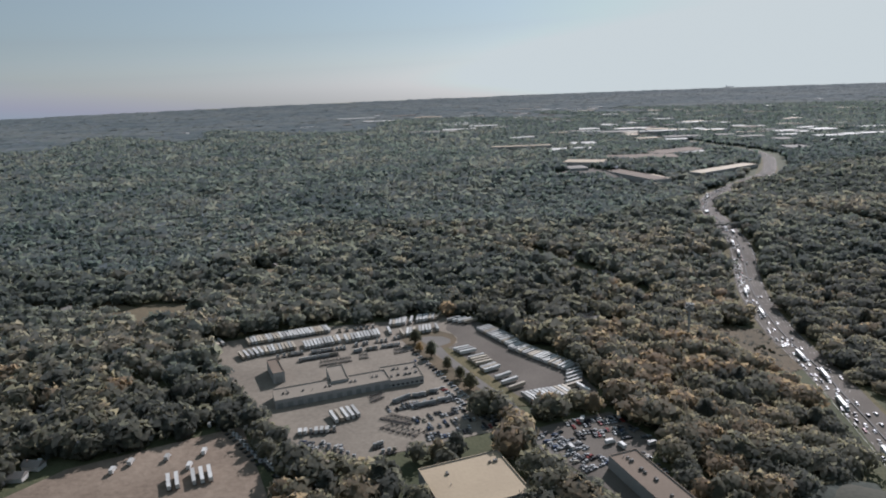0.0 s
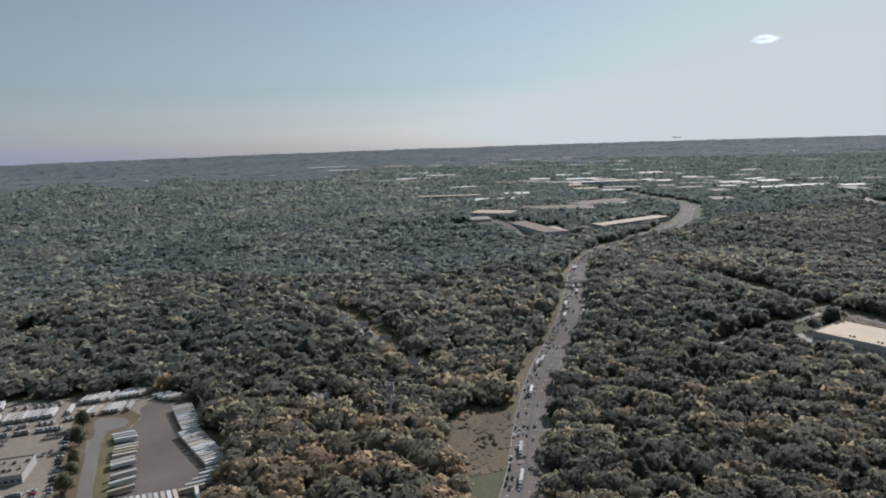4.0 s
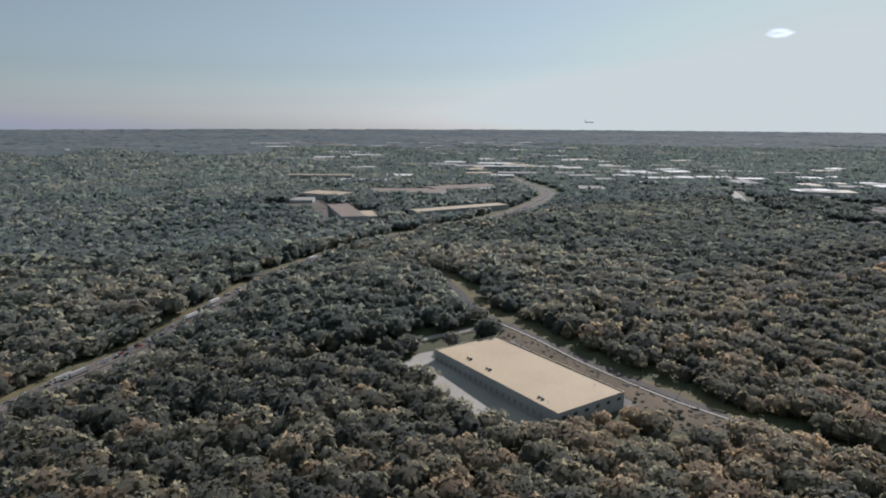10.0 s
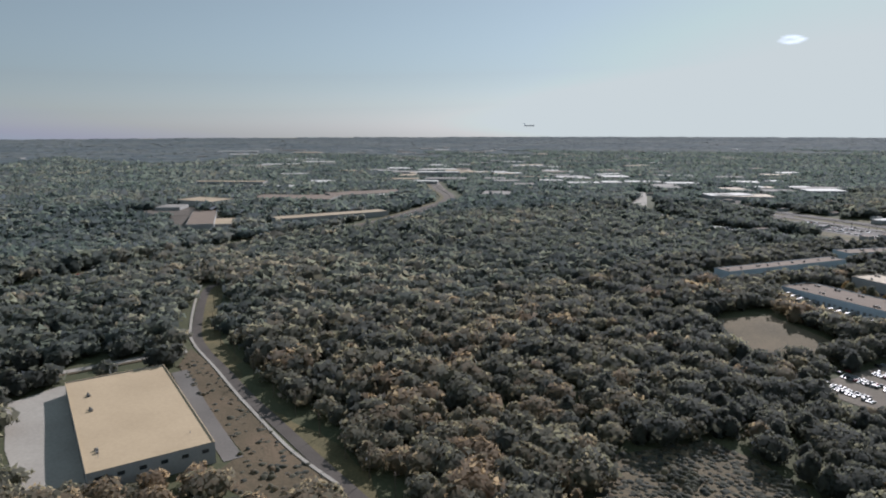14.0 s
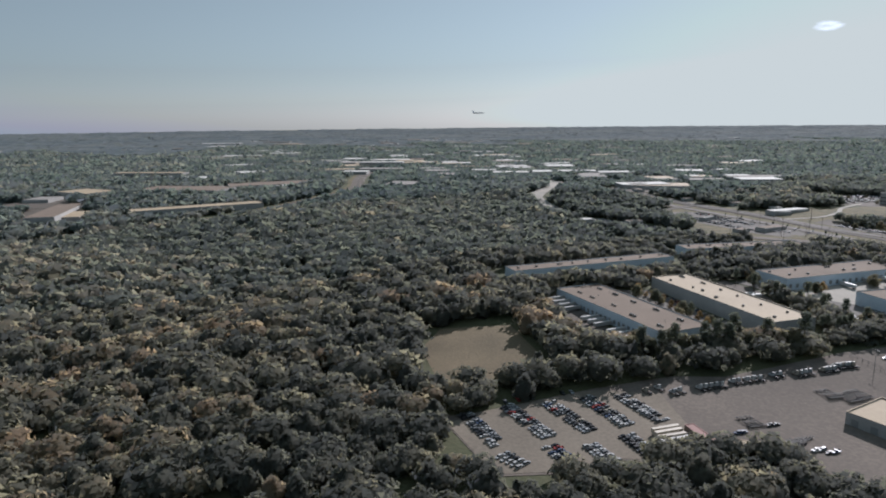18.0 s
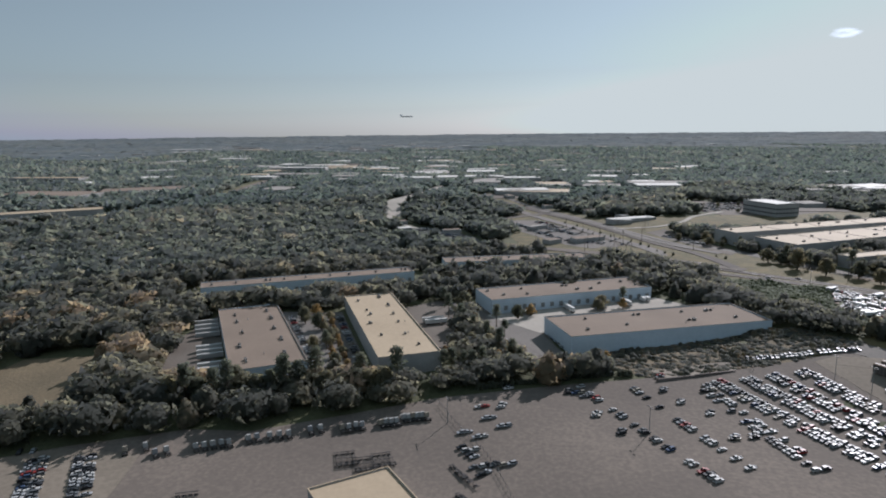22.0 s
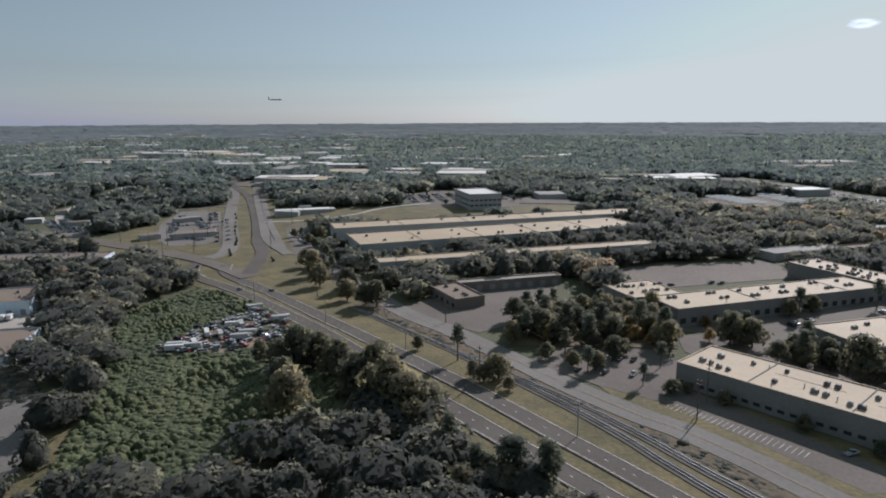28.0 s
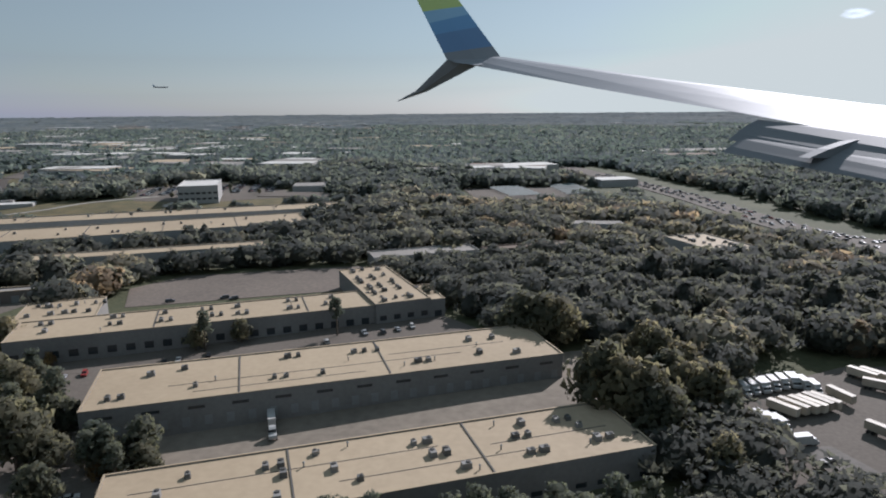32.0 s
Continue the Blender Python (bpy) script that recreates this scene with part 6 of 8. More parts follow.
for k in range(0, 6, 2):
    car_row(LOT_ROWS_A[k], LOT_ROWS_A[k + 1], 0.5, double=k == 4, stretch=1.5, crowd="lot_cars" if k < 2 else "")
for k in range(6, 14, 2):
    car_row(LOT_ROWS_A[k], LOT_ROWS_A[k + 1], 0.88, stretch=1.5, crowd="lot_cars")
car_row(LOT_BACK[0], LOT_BACK[1], 0.95, False)
for x, y in LOT_LOOSE:
    put_car(x, y, 20)
    put_car(x + 0.5, y + 1.6, 20)
for k in range(0, 18, 2):
    car_row(LOT_ROWS_B[k], LOT_ROWS_B[k + 1], 0.94, crowd="lot_cars")
car_row(LOT_BACK_B[0], LOT_BACK_B[1], 0.3, False)
for x, y in SPARSE_B:
    put_car(x, y, 25)
    put_car(x + 1.7, y + 0.4, 25)
for x, y in (*PARKED_D, *PARKED_E):
    put_car(x, y, 30)
for x, y in PARKED_F:
    put_car(x, y, 114)
for a, b in ((CARS_A[0], CARS_A[1]), (CARS_B[0], CARS_B[1]), (CARS_C[0], CARS_C[1]), (CARS_D[0], CARS_D[1]), ((44, 219), (66, 224)), ((46, 212), (68, 216)), ((33, 213), (46, 190)), ((38, 215), (52, 192)), ((64, 200), (74, 166)), ((-24, 237), (4, 246)), ((-55, 213), (-38, 208))):
    car_row(a, b, 0.62, crowd="yard_cars")

TRACTORS = (("white", "white truck tractor without a trailer"), ("silver", "silver truck tractor without a trailer"), ("beige", "beige truck tractor without a trailer"))


def tractor_row(pts, pitch=2.0, fill=0.9, turn=90, offset=0.0):
    for p, q in zip(pts, pts[1:]):
        for x, y, t in along(p, q, pitch, fill):
            k = rnd.choices((0, 1, 2), (7, 2, 1))[0]
            place("tractor%d" % k, lambda k=k: make_tractor(*TRACTORS[k]), x, y, t + turn + rnd.uniform(-2, 2))


def trailer_row(pts, pitch=2.15, fill=1.0, turn=90, tan=0.25):
    for p, q in zip(pts, pts[1:]):
        for x, y, t in along(p, q, pitch, fill):
            if rnd.random() < tan:
                place("trailer_tan", lambda: make_trailer(M_BOX_TAN, "weathered cream box trailer parked in a row"), x, y, t + turn)
            else:
                place("trailer", lambda: make_trailer(M_BOX, "white box trailer parked in a row"), x, y, t + turn)


def spaced(rows):
    """Places and turns along rows (from, to, how many, turn)."""
    for x0, y0, x1, y1, n, turn in rows:
        for k in range(n):
            f = k / max(n - 1, 1)
            yield x0 + (x1 - x0) * f + rnd.uniform(-.08, .08), y0 + (y1 - y0) * f + rnd.uniform(-.25, .25), turn + rnd.uniform(-1.5, 1.5)


def put_trailer(x, y, turn, tan=0.25, lift=0.18):
    if rnd.random() < tan:
        place("trailer_tan", lambda: make_trailer(M_BOX_TAN, "weathered cream box trailer parked in a row"), x, y, turn, lift)
    else:
        place("trailer", lambda: make_trailer(M_BOX, "white box trailer parked in a row"), x, y, turn, lift)


def put_tractor(x, y, turn):
    k = rnd.choices((0, 1, 2), (7, 2, 1))[0]
    place("tractor%d" % k, lambda: make_tractor(*TRACTORS[k]), x, y, turn)


for x, y, t in spaced((*EAST_TRAILERS, *NORTH_TRAILERS)):
    put_trailer(x, y, t)
trailer_row(ROW_A2)
trailer_row(ROW_B)
trailer_row(ROW_I, 2.2)
for x, y, t in spaced((*YARD_TRACTORS, *YARD_TRACTORS_B, *LOT_TRACTORS)):
    put_tractor(x, y, t)
for x, y, t in spaced((*YARD_FLATBEDS, *RACKS, *LONG_BEDS, *BED_STACK)):
    place("chassis", make_chassis, x, y, t)
for x, y, t in spaced(YARD_TRUCKS):
    put_tractor(x, y, t)
for x, y, t in spaced(FENCE_CARS):
    put_car(x, y, t)
for x, y, t in spaced(STRIP_CARS):
    put_car(x, y, t, 0.2, crowd="yard_cars")
for k, (x, y) in enumerate(SIDE_TRUCKS):
    if k % 3:
        put_car(x, y, rnd.choice((20, 110)), crowd="yard_cars")
        put_car(x + 1.6, y + 0.6, 20, crowd="yard_cars")
    else:
        place("box_truck", lambda: make_box_truck("white box truck parked on the yard"), x, y, rnd.choice((20, 110, 70)))
for x, y, t in spaced(SHED_TRAILERS):
    put_trailer(x, y, t, 0.6)
for x, y, t in spaced(LOT32):
    place("short_trailer", lambda: make_trailer(M_BOX_TAN, "short cream box trailer parked in the truck lot", 9.5, 2.5), x, y, t)
for x, y, t in spaced((*LOT32_TRUCKS, *LOT32_BIG)):
    place("box_truck", lambda: make_box_truck("white box truck parked on the yard"), x, y, t)
put_car(1193.5, 538.0, 20, paint="black")
trailer_row(DIRT_TR, 2.3, 0.9, turn=95)
tractor_row(ROW_L, 2.1, 0.9, turn=40)
for x, y, t in along(ROW_H[0], ROW_H[1], 2.0, 0.85):
    place("box_truck", lambda: make_box_truck("white box truck parked on the yard"), x, y, t + 90)
for x, y, t in along((-150, 205), (-88, 232), 5.0, 0.55):
    place("box_truck", lambda: make_box_truck("white box truck parked on the yard"), x, y, t + 80)
for x, y in ((-100, 207), (-88, 210), (-116, 200), (-112, 205), (-90, 201)):
    place("box_truck", lambda: make_box_truck("white box truck parked on the yard"), x, y, 95)
for x, y in CHASSIS[4:]:
    for k in range(4):
        place("chassis", make_chassis, x + k * 1.25, y + k * 0.35, 110 + rnd.uniform(-4, 4))
for x, y in DOCKED[1:]:
    place("trailer", lambda: make_trailer(M_BOX, "white box trailer parked in a row"), x, y + 1, 112)
    place("tractor0", lambda: make_tractor(*TRACTORS[0]), x + 2.2, y - 4.5, -68)
place("box_truck", lambda: make_box_truck("white box truck parked on the yard"), DOCKED[0][0], DOCKED[0][1] + 1, -68)
# docks of the brown warehouse, trailers backed against the wall
for k in range(14):
    c, s_ = math.cos(radians(BROWN_WH[4])), math.sin(radians(BROWN_WH[4]))
    u, v = -BROWN_WH[2] / 2 + 8 + k * 4.4, BROWN_WH[3] / 2 + 4.8
    if k not in (4, 8, 9):
        place("trailer", lambda: make_trailer(M_BOX, "white box trailer parked in a row"), BROWN_WH[0] + u * c - v * s_, BROWN_WH[1] + u * s_ + v * c, BROWN_WH[4] + 90)
for k in (2, 3):
    place("trailer", lambda: make_trailer(M_BOX, "white box trailer parked in a row"), 757 + k * 1.4, 540 - k * 2.6, 20)

# traffic, as it stands at one time
LINE = smooth_line(HIGHWAY, 2.0)
LNORM = normals_of(LINE)


def traffic(line, norm, lanes, n, seed, i0, i1, lift, lorries=0.1, crowd=""):
    r = random.Random(seed)
    taken = set()
    for _ in range(n):
        lane, i = r.choice(lanes), r.randrange(i0, i1)
        if any((lane, j) in taken for j in range(i - 2, i + 3)):
            continue
        d = line[min(i + 1, len(line) - 1)] - line[i]
        x, y = line[i] + norm[i] * lane
        t = math.degrees(math.atan2(d[1], d[0])) + (180 if lane > 0 else 0)
        if r.random() < lorries and all((lane, j) not in taken for j in range(i - 5, i + 6)):
            taken.update((lane, j) for j in range(i - 5, i + 6))
            ob = place("trailer", lambda: make_trailer(M_BOX, "white box trailer parked in a row"), x, y, t, lift)
            tagged(ob, "white box trailer drawn along the motorway", group="lorries on the road")
            a = radians(t)
            ob = place("tractor0", lambda: make_tractor(*TRACTORS[0]), x + 5.6 * math.cos(a), y + 5.6 * math.sin(a), t, lift)
            tagged(ob, "truck tractor drawing a trailer on the motorway", group="lorries on the road")
        else:
            taken.add((lane, i))
            put_car(x, y, t, lift, label="car driving on the road", crowd=crowd or ("motorway_cars" if i > 215 else ""))


traffic(LINE, LNORM, (6.3, 4.6, 2.9, 1.3), 85, 3, 95, 430, 0.22, 0.4)
traffic(LINE, LNORM, (-1.6, -3.2, -5.0), 46, 9, 95, 430, 0.22, 0.08)
traffic(LINE, LNORM, (6.3, 4.6, 2.9, 1.3), 260, 4, 110, 430, 0.22, 0.03, "motorway_cars")
for pts, sgn in ((ROAD_N, 1), (ROAD_S, -1)):
    l = smooth_line(pts, 2.0)
    traffic(l, normals_of(l), (1.1 * sgn, -1.1 * sgn), 7, 5 + sgn, 4, len(l) - 4, 0.24, 0.0)
l = smooth_line(FAR_HIGHWAY, 2.0)
traffic(l, normals_of(l), (7, 5.2, 3.4, 1.6, -2.5, -4.2), 320, 21, 40, len(l) - 20, 0.42, 0.0, "far_traffic")

# ---- roof plant ----


M_UNIT = material("dull_grey_unit_casing", (0.09, 0.087, 0.08), (0.2, 0.19, 0.175), 0.7, 1.5, 0.2, 0.05, per_object=0.6)


def make_unit(k):
    w, d, h = ((1.05, 0.8, 0.55), (1.3, 0.88, 0.62), (0.8, 0.7, 0.5))[k]
    u = new("rooftop_unit")
    part("casing", boxes((-w / 2 - .05, -d / 2 - .05, 0, w / 2 + .05, d / 2 + .05, 0.16), (-w / 2, -d / 2, 0.16, w / 2, d / 2, 0.16 + h)), M_UNIT, u)
    bm = bmesh.new()
    bmesh.ops.create_cone(bm, cap_ends=True, segments=10, radius1=d * 0.36, radius2=d * 0.34, depth=0.12)
    bmesh.ops.translate(bm, vec=(w * 0.2, 0, 0.22 + h), verts=bm.verts)
    part("fan_cowl", bm, M_CHASSIS, u)
    return tagged(u, "grey metal air handling unit on a flat roof", "rooftop unit", "rooftop units")


def make_vent():
    v = new("roof_vent")
    bm = bmesh.new()
    bmesh.ops.create_cone(bm, cap_ends=True, segments=7, radius1=0.1, radius2=0.1, depth=0.7)
    bmesh.ops.translate(bm, vec=(0, 0, 0.35), verts=bm.verts)
    part("pipe", bm, M_METAL, v)
    bm = bmesh.new()
    bmesh.ops.create_cone(bm, cap_ends=True, segments=7, radius1=0.2, radius2=0.08, depth=0.16)
    bmesh.ops.translate(bm, vec=(0, 0, 0.74), verts=bm.verts)
    part("cap", bm, M_METAL, v)
    return tagged(v, "small metal vent pipe on a flat roof", "roof vent", "roof vents")


def roof_plant(key, plan, rows, n, vents, seed, pair=0.35):
    r = random.Random(seed)
    x, y, length, width, turn = plan
    z = B[key]["roof_z"]
    c, s_ = math.cos(radians(turn)), math.sin(radians(turn))
    spots = []
    for v in rows:
        for k in range(n):
            spots.append(((k + 0.5 + r.uniform(-.35, .35)) / n - 0.5, v + r.uniform(-.06, .06)))
    for u, v in spots:
        for q in range(2 if r.random() < pair else 1):
            px_, py_ = (u * length + q * 2.0) * 0.97, v * width
            k = r.randrange(3)
            m = pose(x + px_ * c - py_ * s_, y + px_ * s_ + py_ * c, z, 0, 0, turn + r.choice((0, 90)))
            key2 = "unit%d" % k
            if key2 in FIRST:
                copy_thing(FIRST[key2], m)
            else:
                FIRST[key2] = make_unit(k)
                FIRST[key2].matrix_basis = m
    for _ in range(vents):
        u, v = r.uniform(-.47, .47) * length, r.uniform(-.42, .42) * width
        m = pose(x + u * c - v * s_, y + u * s_ + v * c, z, 0, 0, 0)
        if "vent" in FIRST:
            copy_thing(FIRST["vent"], m)
        else:
            FIRST["vent"] = make_vent()
            FIRST["vent"].matrix_basis = m


roof_plant("office_a", OFFICE_A, (-0.2, 0.22), 8, 7, 31)
roof_plant("office_b", OFFICE_B, (-0.25, 0.25), 7, 6, 32)
roof_plant("office_c", OFFICE_C, (-0.28, 0.02, 0.25), 6, 7, 33)
roof_plant("u_main", U_MAIN, (-0.15, 0.25), 9, 4, 34, 0.5)
roof_plant("u_left", U_LEFT, (-0.25, 0.2), 4, 2, 35, 0.5)
roof_plant("u_right", U_RIGHT, (-0.25, 0.05, 0.28), 6, 2, 36, 0.4)
roof_plant("white", WHITE_WH, (-0.2, 0.25), 6, 2, 37, 0.2)
roof_plant("brown", BROWN_WH, (-0.25, 0.25), 5, 3, 38, 0.4)
roof_plant("long", LONG_WH, (0.0,), 9, 2, 39)
roof_plant("block_a", BLOCK_A, (-0.2, 0.2), 5, 2, 40)
roof_plant("block_b", BLOCK_B, (-0.2, 0.25), 4, 2, 41, 0.2)
roof_plant("low", LOW_BROWN, (0.1,), 7, 1, 47)
roof_plant("big_a", BIG_A, (-0.2, 0.2), 8, 3, 42, 0.1)
roof_plant("big_b", BIG_B, (0.1,), 8, 2, 43, 0.1)
roof_plant("warehouse", WAREHOUSE, (0.38,), 3, 2, 44, 0.8)
roof_plant("yard_main", YARD_MAIN, (0.0,), 5, 3, 45)
roof_plant("square", SQUARE_ROOF, (-0.2, 0.2), 9, 2, 47)
roof_plant("yard_wing", YARD_WING, (-0.2, 0.2), 4, 1, 46)
roof_plant("beige", BEIGE_ROOF, (0.3,), 2, 1, 48)
roof_plant("grey", GREY_ROOF, (0.0,), 5, 1, 49)
roof_plant("shop_a", SHOP_A, (0.0,), 3, 1, 50)

# ---- railway ----


def railway(name, pts, sleepers):
    """Ballast, two rails and timber sleepers."""
    bed = ribbon(name, pts, 1.3, -1.3, 0.22, material("brown_ballast", (0.06, 0.05, 0.042), (0.115, 0.098, 0.083), 0.95, 4.0, 0.2, 0.6) if name not in bpy.data.objects else M_ROOF_TAN, "railway track on grey ballast", "railway", clear=2.5, step=3.0)
    line = smooth_line(pts, 3.0)
    for off in (0.39, -0.39):
        bm = bmesh.new()
        ribbon_mesh(bm, line + normals_of(line) * off, 0.045, -0.045, 0.42)
        part("rail", bm, M_METAL, bed)
    fine = smooth_line(pts, 0.5)
    me = from_bm("sleeper", boxes((-0.07, -0.68, 0, 0.07, 0.68, 0.1)), M_TRUNK)
    d = np.gradient(fine, axis=0)
    for i in range(250, len(fine), 1)[:sleepers] if sleepers else ():
        ob = part("sleeper", me, None, bed)
        ob.matrix_basis = pose(fine[i, 0], fine[i, 1], land(*fine[i]) + 0.2, 0, 0, math.degrees(math.atan2(d[i, 1], d[i, 0])))


drape("verge_grass", [*[(x - 6, y - 4) for x, y in ROAD_N], *STREET[::-1]], 0.1, M_GRASS, "mown grass between the divided road and the railway", "verge")
drape("road_margin", [*[(x - 1, y + 1) for x, y in STREET[:5]], (1010, 548), (1030, 528), (1062, 500), (1080, 482)], 0.08, M_GRASS, "dry grass margin beside the side street", "verge")
railway("rail_track", RAIL, 90)
railway("rail_siding", RAIL_B, 0)

# ---- long rail cars beside the car lot ----


def make_railcar():
    rc = new("rail_car")
    part("body", boxes((-6.2, -0.85, 0.5, 6.2, 0.85, 3.0)), M_WALL_BROWN, rc)
    part("roof", boxes((-6.25, -0.95, 3.0, 6.25, 0.95, 3.14)), M_ROOF_TAN, rc)
    part("roof_walk", boxes((-6.2, -0.18, 3.14, 6.2, 0.18, 3.2)), M_METAL, rc)
    part("side_panelling", boxes(*((1.03 * k - 6.1, -0.9, 0.7, 1.03 * k - 5.3, -0.86, 2.85) for k in range(12))), M_TRIM, rc)
    for x in (-4.6, 4.6):
        part("bogie", boxes((x - 0.8, -0.6, 0.05, x + 0.8, 0.6, 0.5)), M_CHASSIS, rc)
    return tagged(rc, "long covered car-carrying rail wagon with dark sides", "rail car", "rail cars")


for pts in (CANOPY, CANOPY_B):
    l = smooth_line(pts, 12.9)
    for a, b in zip(l, l[1:]):
        mid = (a + b) / 2
        place("railcar", make_railcar, mid[0], mid[1], math.degrees(math.atan2(b[1] - a[1], b[0] - a[0])))
drape("rail_pad", TRAIN_PAD, 0.2, M_LOT_DUST, "dusty tan loading pad beside the rail wagons", "pavement")


def shelter():
    x, y = 896.3, 456.5
    root = new("shade_shelter")
    root.matrix_world = pose(x, y, land(x, y) + 0.12, 0, 0, 20)
    for px_, py_ in ((-2.6, -2.2), (2.6, -2.2), (-2.6, 2.2), (2.6, 2.2)):
        part("post", boxes((px_ - 0.1, py_ - 0.1, 0, px_ + 0.1, py_ + 0.1, 2.2)), M_METAL, root)
    part("roof", boxes((-3, -2.6, 2.2, 3, 2.6, 2.4)), M_ROOF_TAN, root)
    tagged(root, "open shelter with a flat tan roof on posts", "shelter")


shelter()

# ---- poles, fence, mast ----


def make_lamp():
    p = new("lamp_post")
    bm = bmesh.new()
    bmesh.ops.create_cone(bm, cap_ends=True, segments=6, radius1=0.11, radius2=0.07, depth=7.0)
    bmesh.ops.translate(bm, vec=(0, 0, 3.5), verts=bm.verts)
    part("shaft", bm, M_METAL, p)
    part("arm", boxes((-0.05, -0.9, 6.85, 0.05, 0.9, 6.95)), M_METAL, p)
    for y in (-0.95, 0.95):
        part("lamp_head", boxes((-0.16, y - 0.25, 6.82, 0.16, y + 0.25, 6.95)), M_CHASSIS, p)
    return tagged(p, "tall grey lamp post with two heads", "lamp post", "lamp posts")


def make_utility():
    p = new("utility_pole")
    bm = bmesh.new()
    bmesh.ops.create_cone(bm, cap_ends=True, segments=6, radius1=0.15, radius2=0.09, depth=8.8)
    bmesh.ops.translate(bm, vec=(0, 0, 4.4), verts=bm.verts)
    part("shaft", bm, M_TRUNK, p)
    part("crossarm", boxes((-0.06, -0.8, 8.1, 0.06, 0.8, 8.22), (-0.06, -0.6, 7.3, 0.06, 0.6, 7.4)), M_TRUNK, p)
    return tagged(p, "tall wooden utility pole beside the road", "utility pole", "utility poles")


for x, y in (*ROAD_LAMPS, *POLES_C):
    place("lamp", make_lamp, x, y, 20)
for x, y in smooth_line(SIDE_ROAD, 26.0)[1:-1]:
    place("utility", make_utility, x + 6.5, y + 3.8, 30)
VERGES = [smooth_line(l_, 1.5) for l_ in (ROAD_N, ROAD_S, STREET, RAIL, RAIL_B)]
for x, y in (*POLES, *POLES_B):
    if min(np.hypot(l_[:, 0] - x, l_[:, 1] - y).min() for l_ in VERGES) > 3.0:
        place("utility", make_utility, x, y, 40)


def fence(pts, label):
    root = new("chain_fence")
    x0, y0 = pts[0]
    root.matrix_world = pose(x0, y0, 0)
    me = from_bm("post", boxes((-0.05, -0.05, 0, 0.05, 0.05, 1.2)), M_METAL)
    l = smooth_line(pts, 2.0)
    for x, y in l:
        p = part("post", me, None, root)
        p.location = (x - x0, y - y0, land(x, y) + 0.1)
    bm = bmesh.new()
    for (xa, ya), (xb, yb) in zip(l, l[1:]):
        for off in (0.55, 1.18):
            za, zb = land(xa, ya) + 0.1 + off, land(xb, yb) + 0.1 + off
            v = [bm.verts.new(q) for q in ((xa - x0, ya - y0, za - .04), (xb - x0, yb - y0, zb - .04), (xb - x0, yb - y0, zb + .04), (xa - x0, ya - y0, za + .04))]
            bm.faces.new(v)
    bmesh.ops.solidify(bm, geom=bm.faces[:], thickness=0.05)
    part("rail", bm, M_METAL, root)
    tagged(root, label, "fence")


fence(FENCE_LINE, "metal fence that divides the car lot")
fence([(832, 490), (857, 498), (862, 490)], "metal fence at the back of the lot")


def low_wall(pts, label):
    root = new("low_wall")
    root.matrix_world = pose(*pts[0], 0)
    for p, q in zip(pts, pts[1:]):
        d = Vector(q) - Vector(p)
        bm = boxes((0, -0.15, -0.3, d.length, 0.15, 0.75), (0, -0.2, 0.75, d.length, 0.2, 0.85))
        part("wall_run", bm, M_WALL_BROWN, root).matrix_basis = pose(p[0] - pts[0][0], p[1] - pts[0][1], land(*p) + 0.1, 0, 0, math.degrees(math.atan2(d.y, d.x)))
    tagged(root, label, "wall")


low_wall(SUB_WALL, "low brown wall at the edge of a small lot")


def bay_lines(name, p, q, long, label, n):
    """White lines between parking bays."""
    root = new(name)
    d = Vector(q) - Vector(p)
    turn = math.degrees(math.atan2(d.y, d.x))
    root.matrix_world = pose(*p, 0, 0, 0, 0)
    me = from_bm("bay_line", boxes((-0.035, 0, 0, 0.035, long, 0.03)), M_PAINT_WHITE)
    for k in range(n):
        x, y = d.x * k / (n - 1), d.y * k / (n - 1)
        part("bay_line", me, None, root).matrix_basis = pose(x, y, land(p[0] + x, p[1] + y) + 0.13, 0, 0, turn)
    tagged(root, label, "road marking", kind="structure")


bay_lines("parking_lines", BAYS[0], BAYS[1], 2.8, "white parking bay lines on asphalt", 26)


def mast():
    x, y = MAST[0]
    root = new("radio_mast")
    root.matrix_world = pose(x, y, land(x, y))
    part("tower_shaft", boxes((-0.35, -0.35, 0, 0.35, 0.35, 24)), M_METAL, root)
    for z in (21.0, 23.0):
        part("antenna_ring", boxes((-1.6, -1.6, z, 1.6, -1.4, z + 1.1), (-1.6, 1.4, z, 1.6, 1.6, z + 1.1), (-1.6, -1.4, z, -1.4, 1.4, z + 1.1), (1.4, -1.4, z, 1.6, 1.4, z + 1.1)), M_METAL, root)
    tagged(root, "slim grey radio mast above the trees", "radio mast")


mast()


def overpass():
    x, y = 238, 535
    root = new("overpass")
    root.matrix_world = pose(x, y, land(x, y), 0, 0, 5)
    part("deck", boxes((-16, -1.8, 2.9, 16, 1.8, 3.5)), M_CONCRETE, root)
    for s_ in (-1, 1):
        part("railing", boxes((-16, s_ * 1.75 - 0.1, 3.5, 16, s_ * 1.75 + 0.1, 4.0)), M_CONCRETE, root)
    for px_ in (-9.5, 0, 9.5):
        part("pier", boxes((px_ - 0.4, -1.6, -0.5, px_ + 0.4, 1.6, 2.9)), M_CONCRETE, root)
    tagged(root, "narrow concrete bridge over the motorway", "bridge")


overpass()

# ---- houses in the woods and far buildings ----
M_SHINGLE = material("grey_brown_shingle", (0.1, 0.09, 0.08), (0.2, 0.18, 0.16), 0.9, 3.0, 0.2, 0.2, per_object=0.5)
M_SIDING = material("pale_siding", (0.3, 0.28, 0.25), (0.5, 0.48, 0.45), 0.8, 2.0, 0.2, 0.1, per_object=0.5)


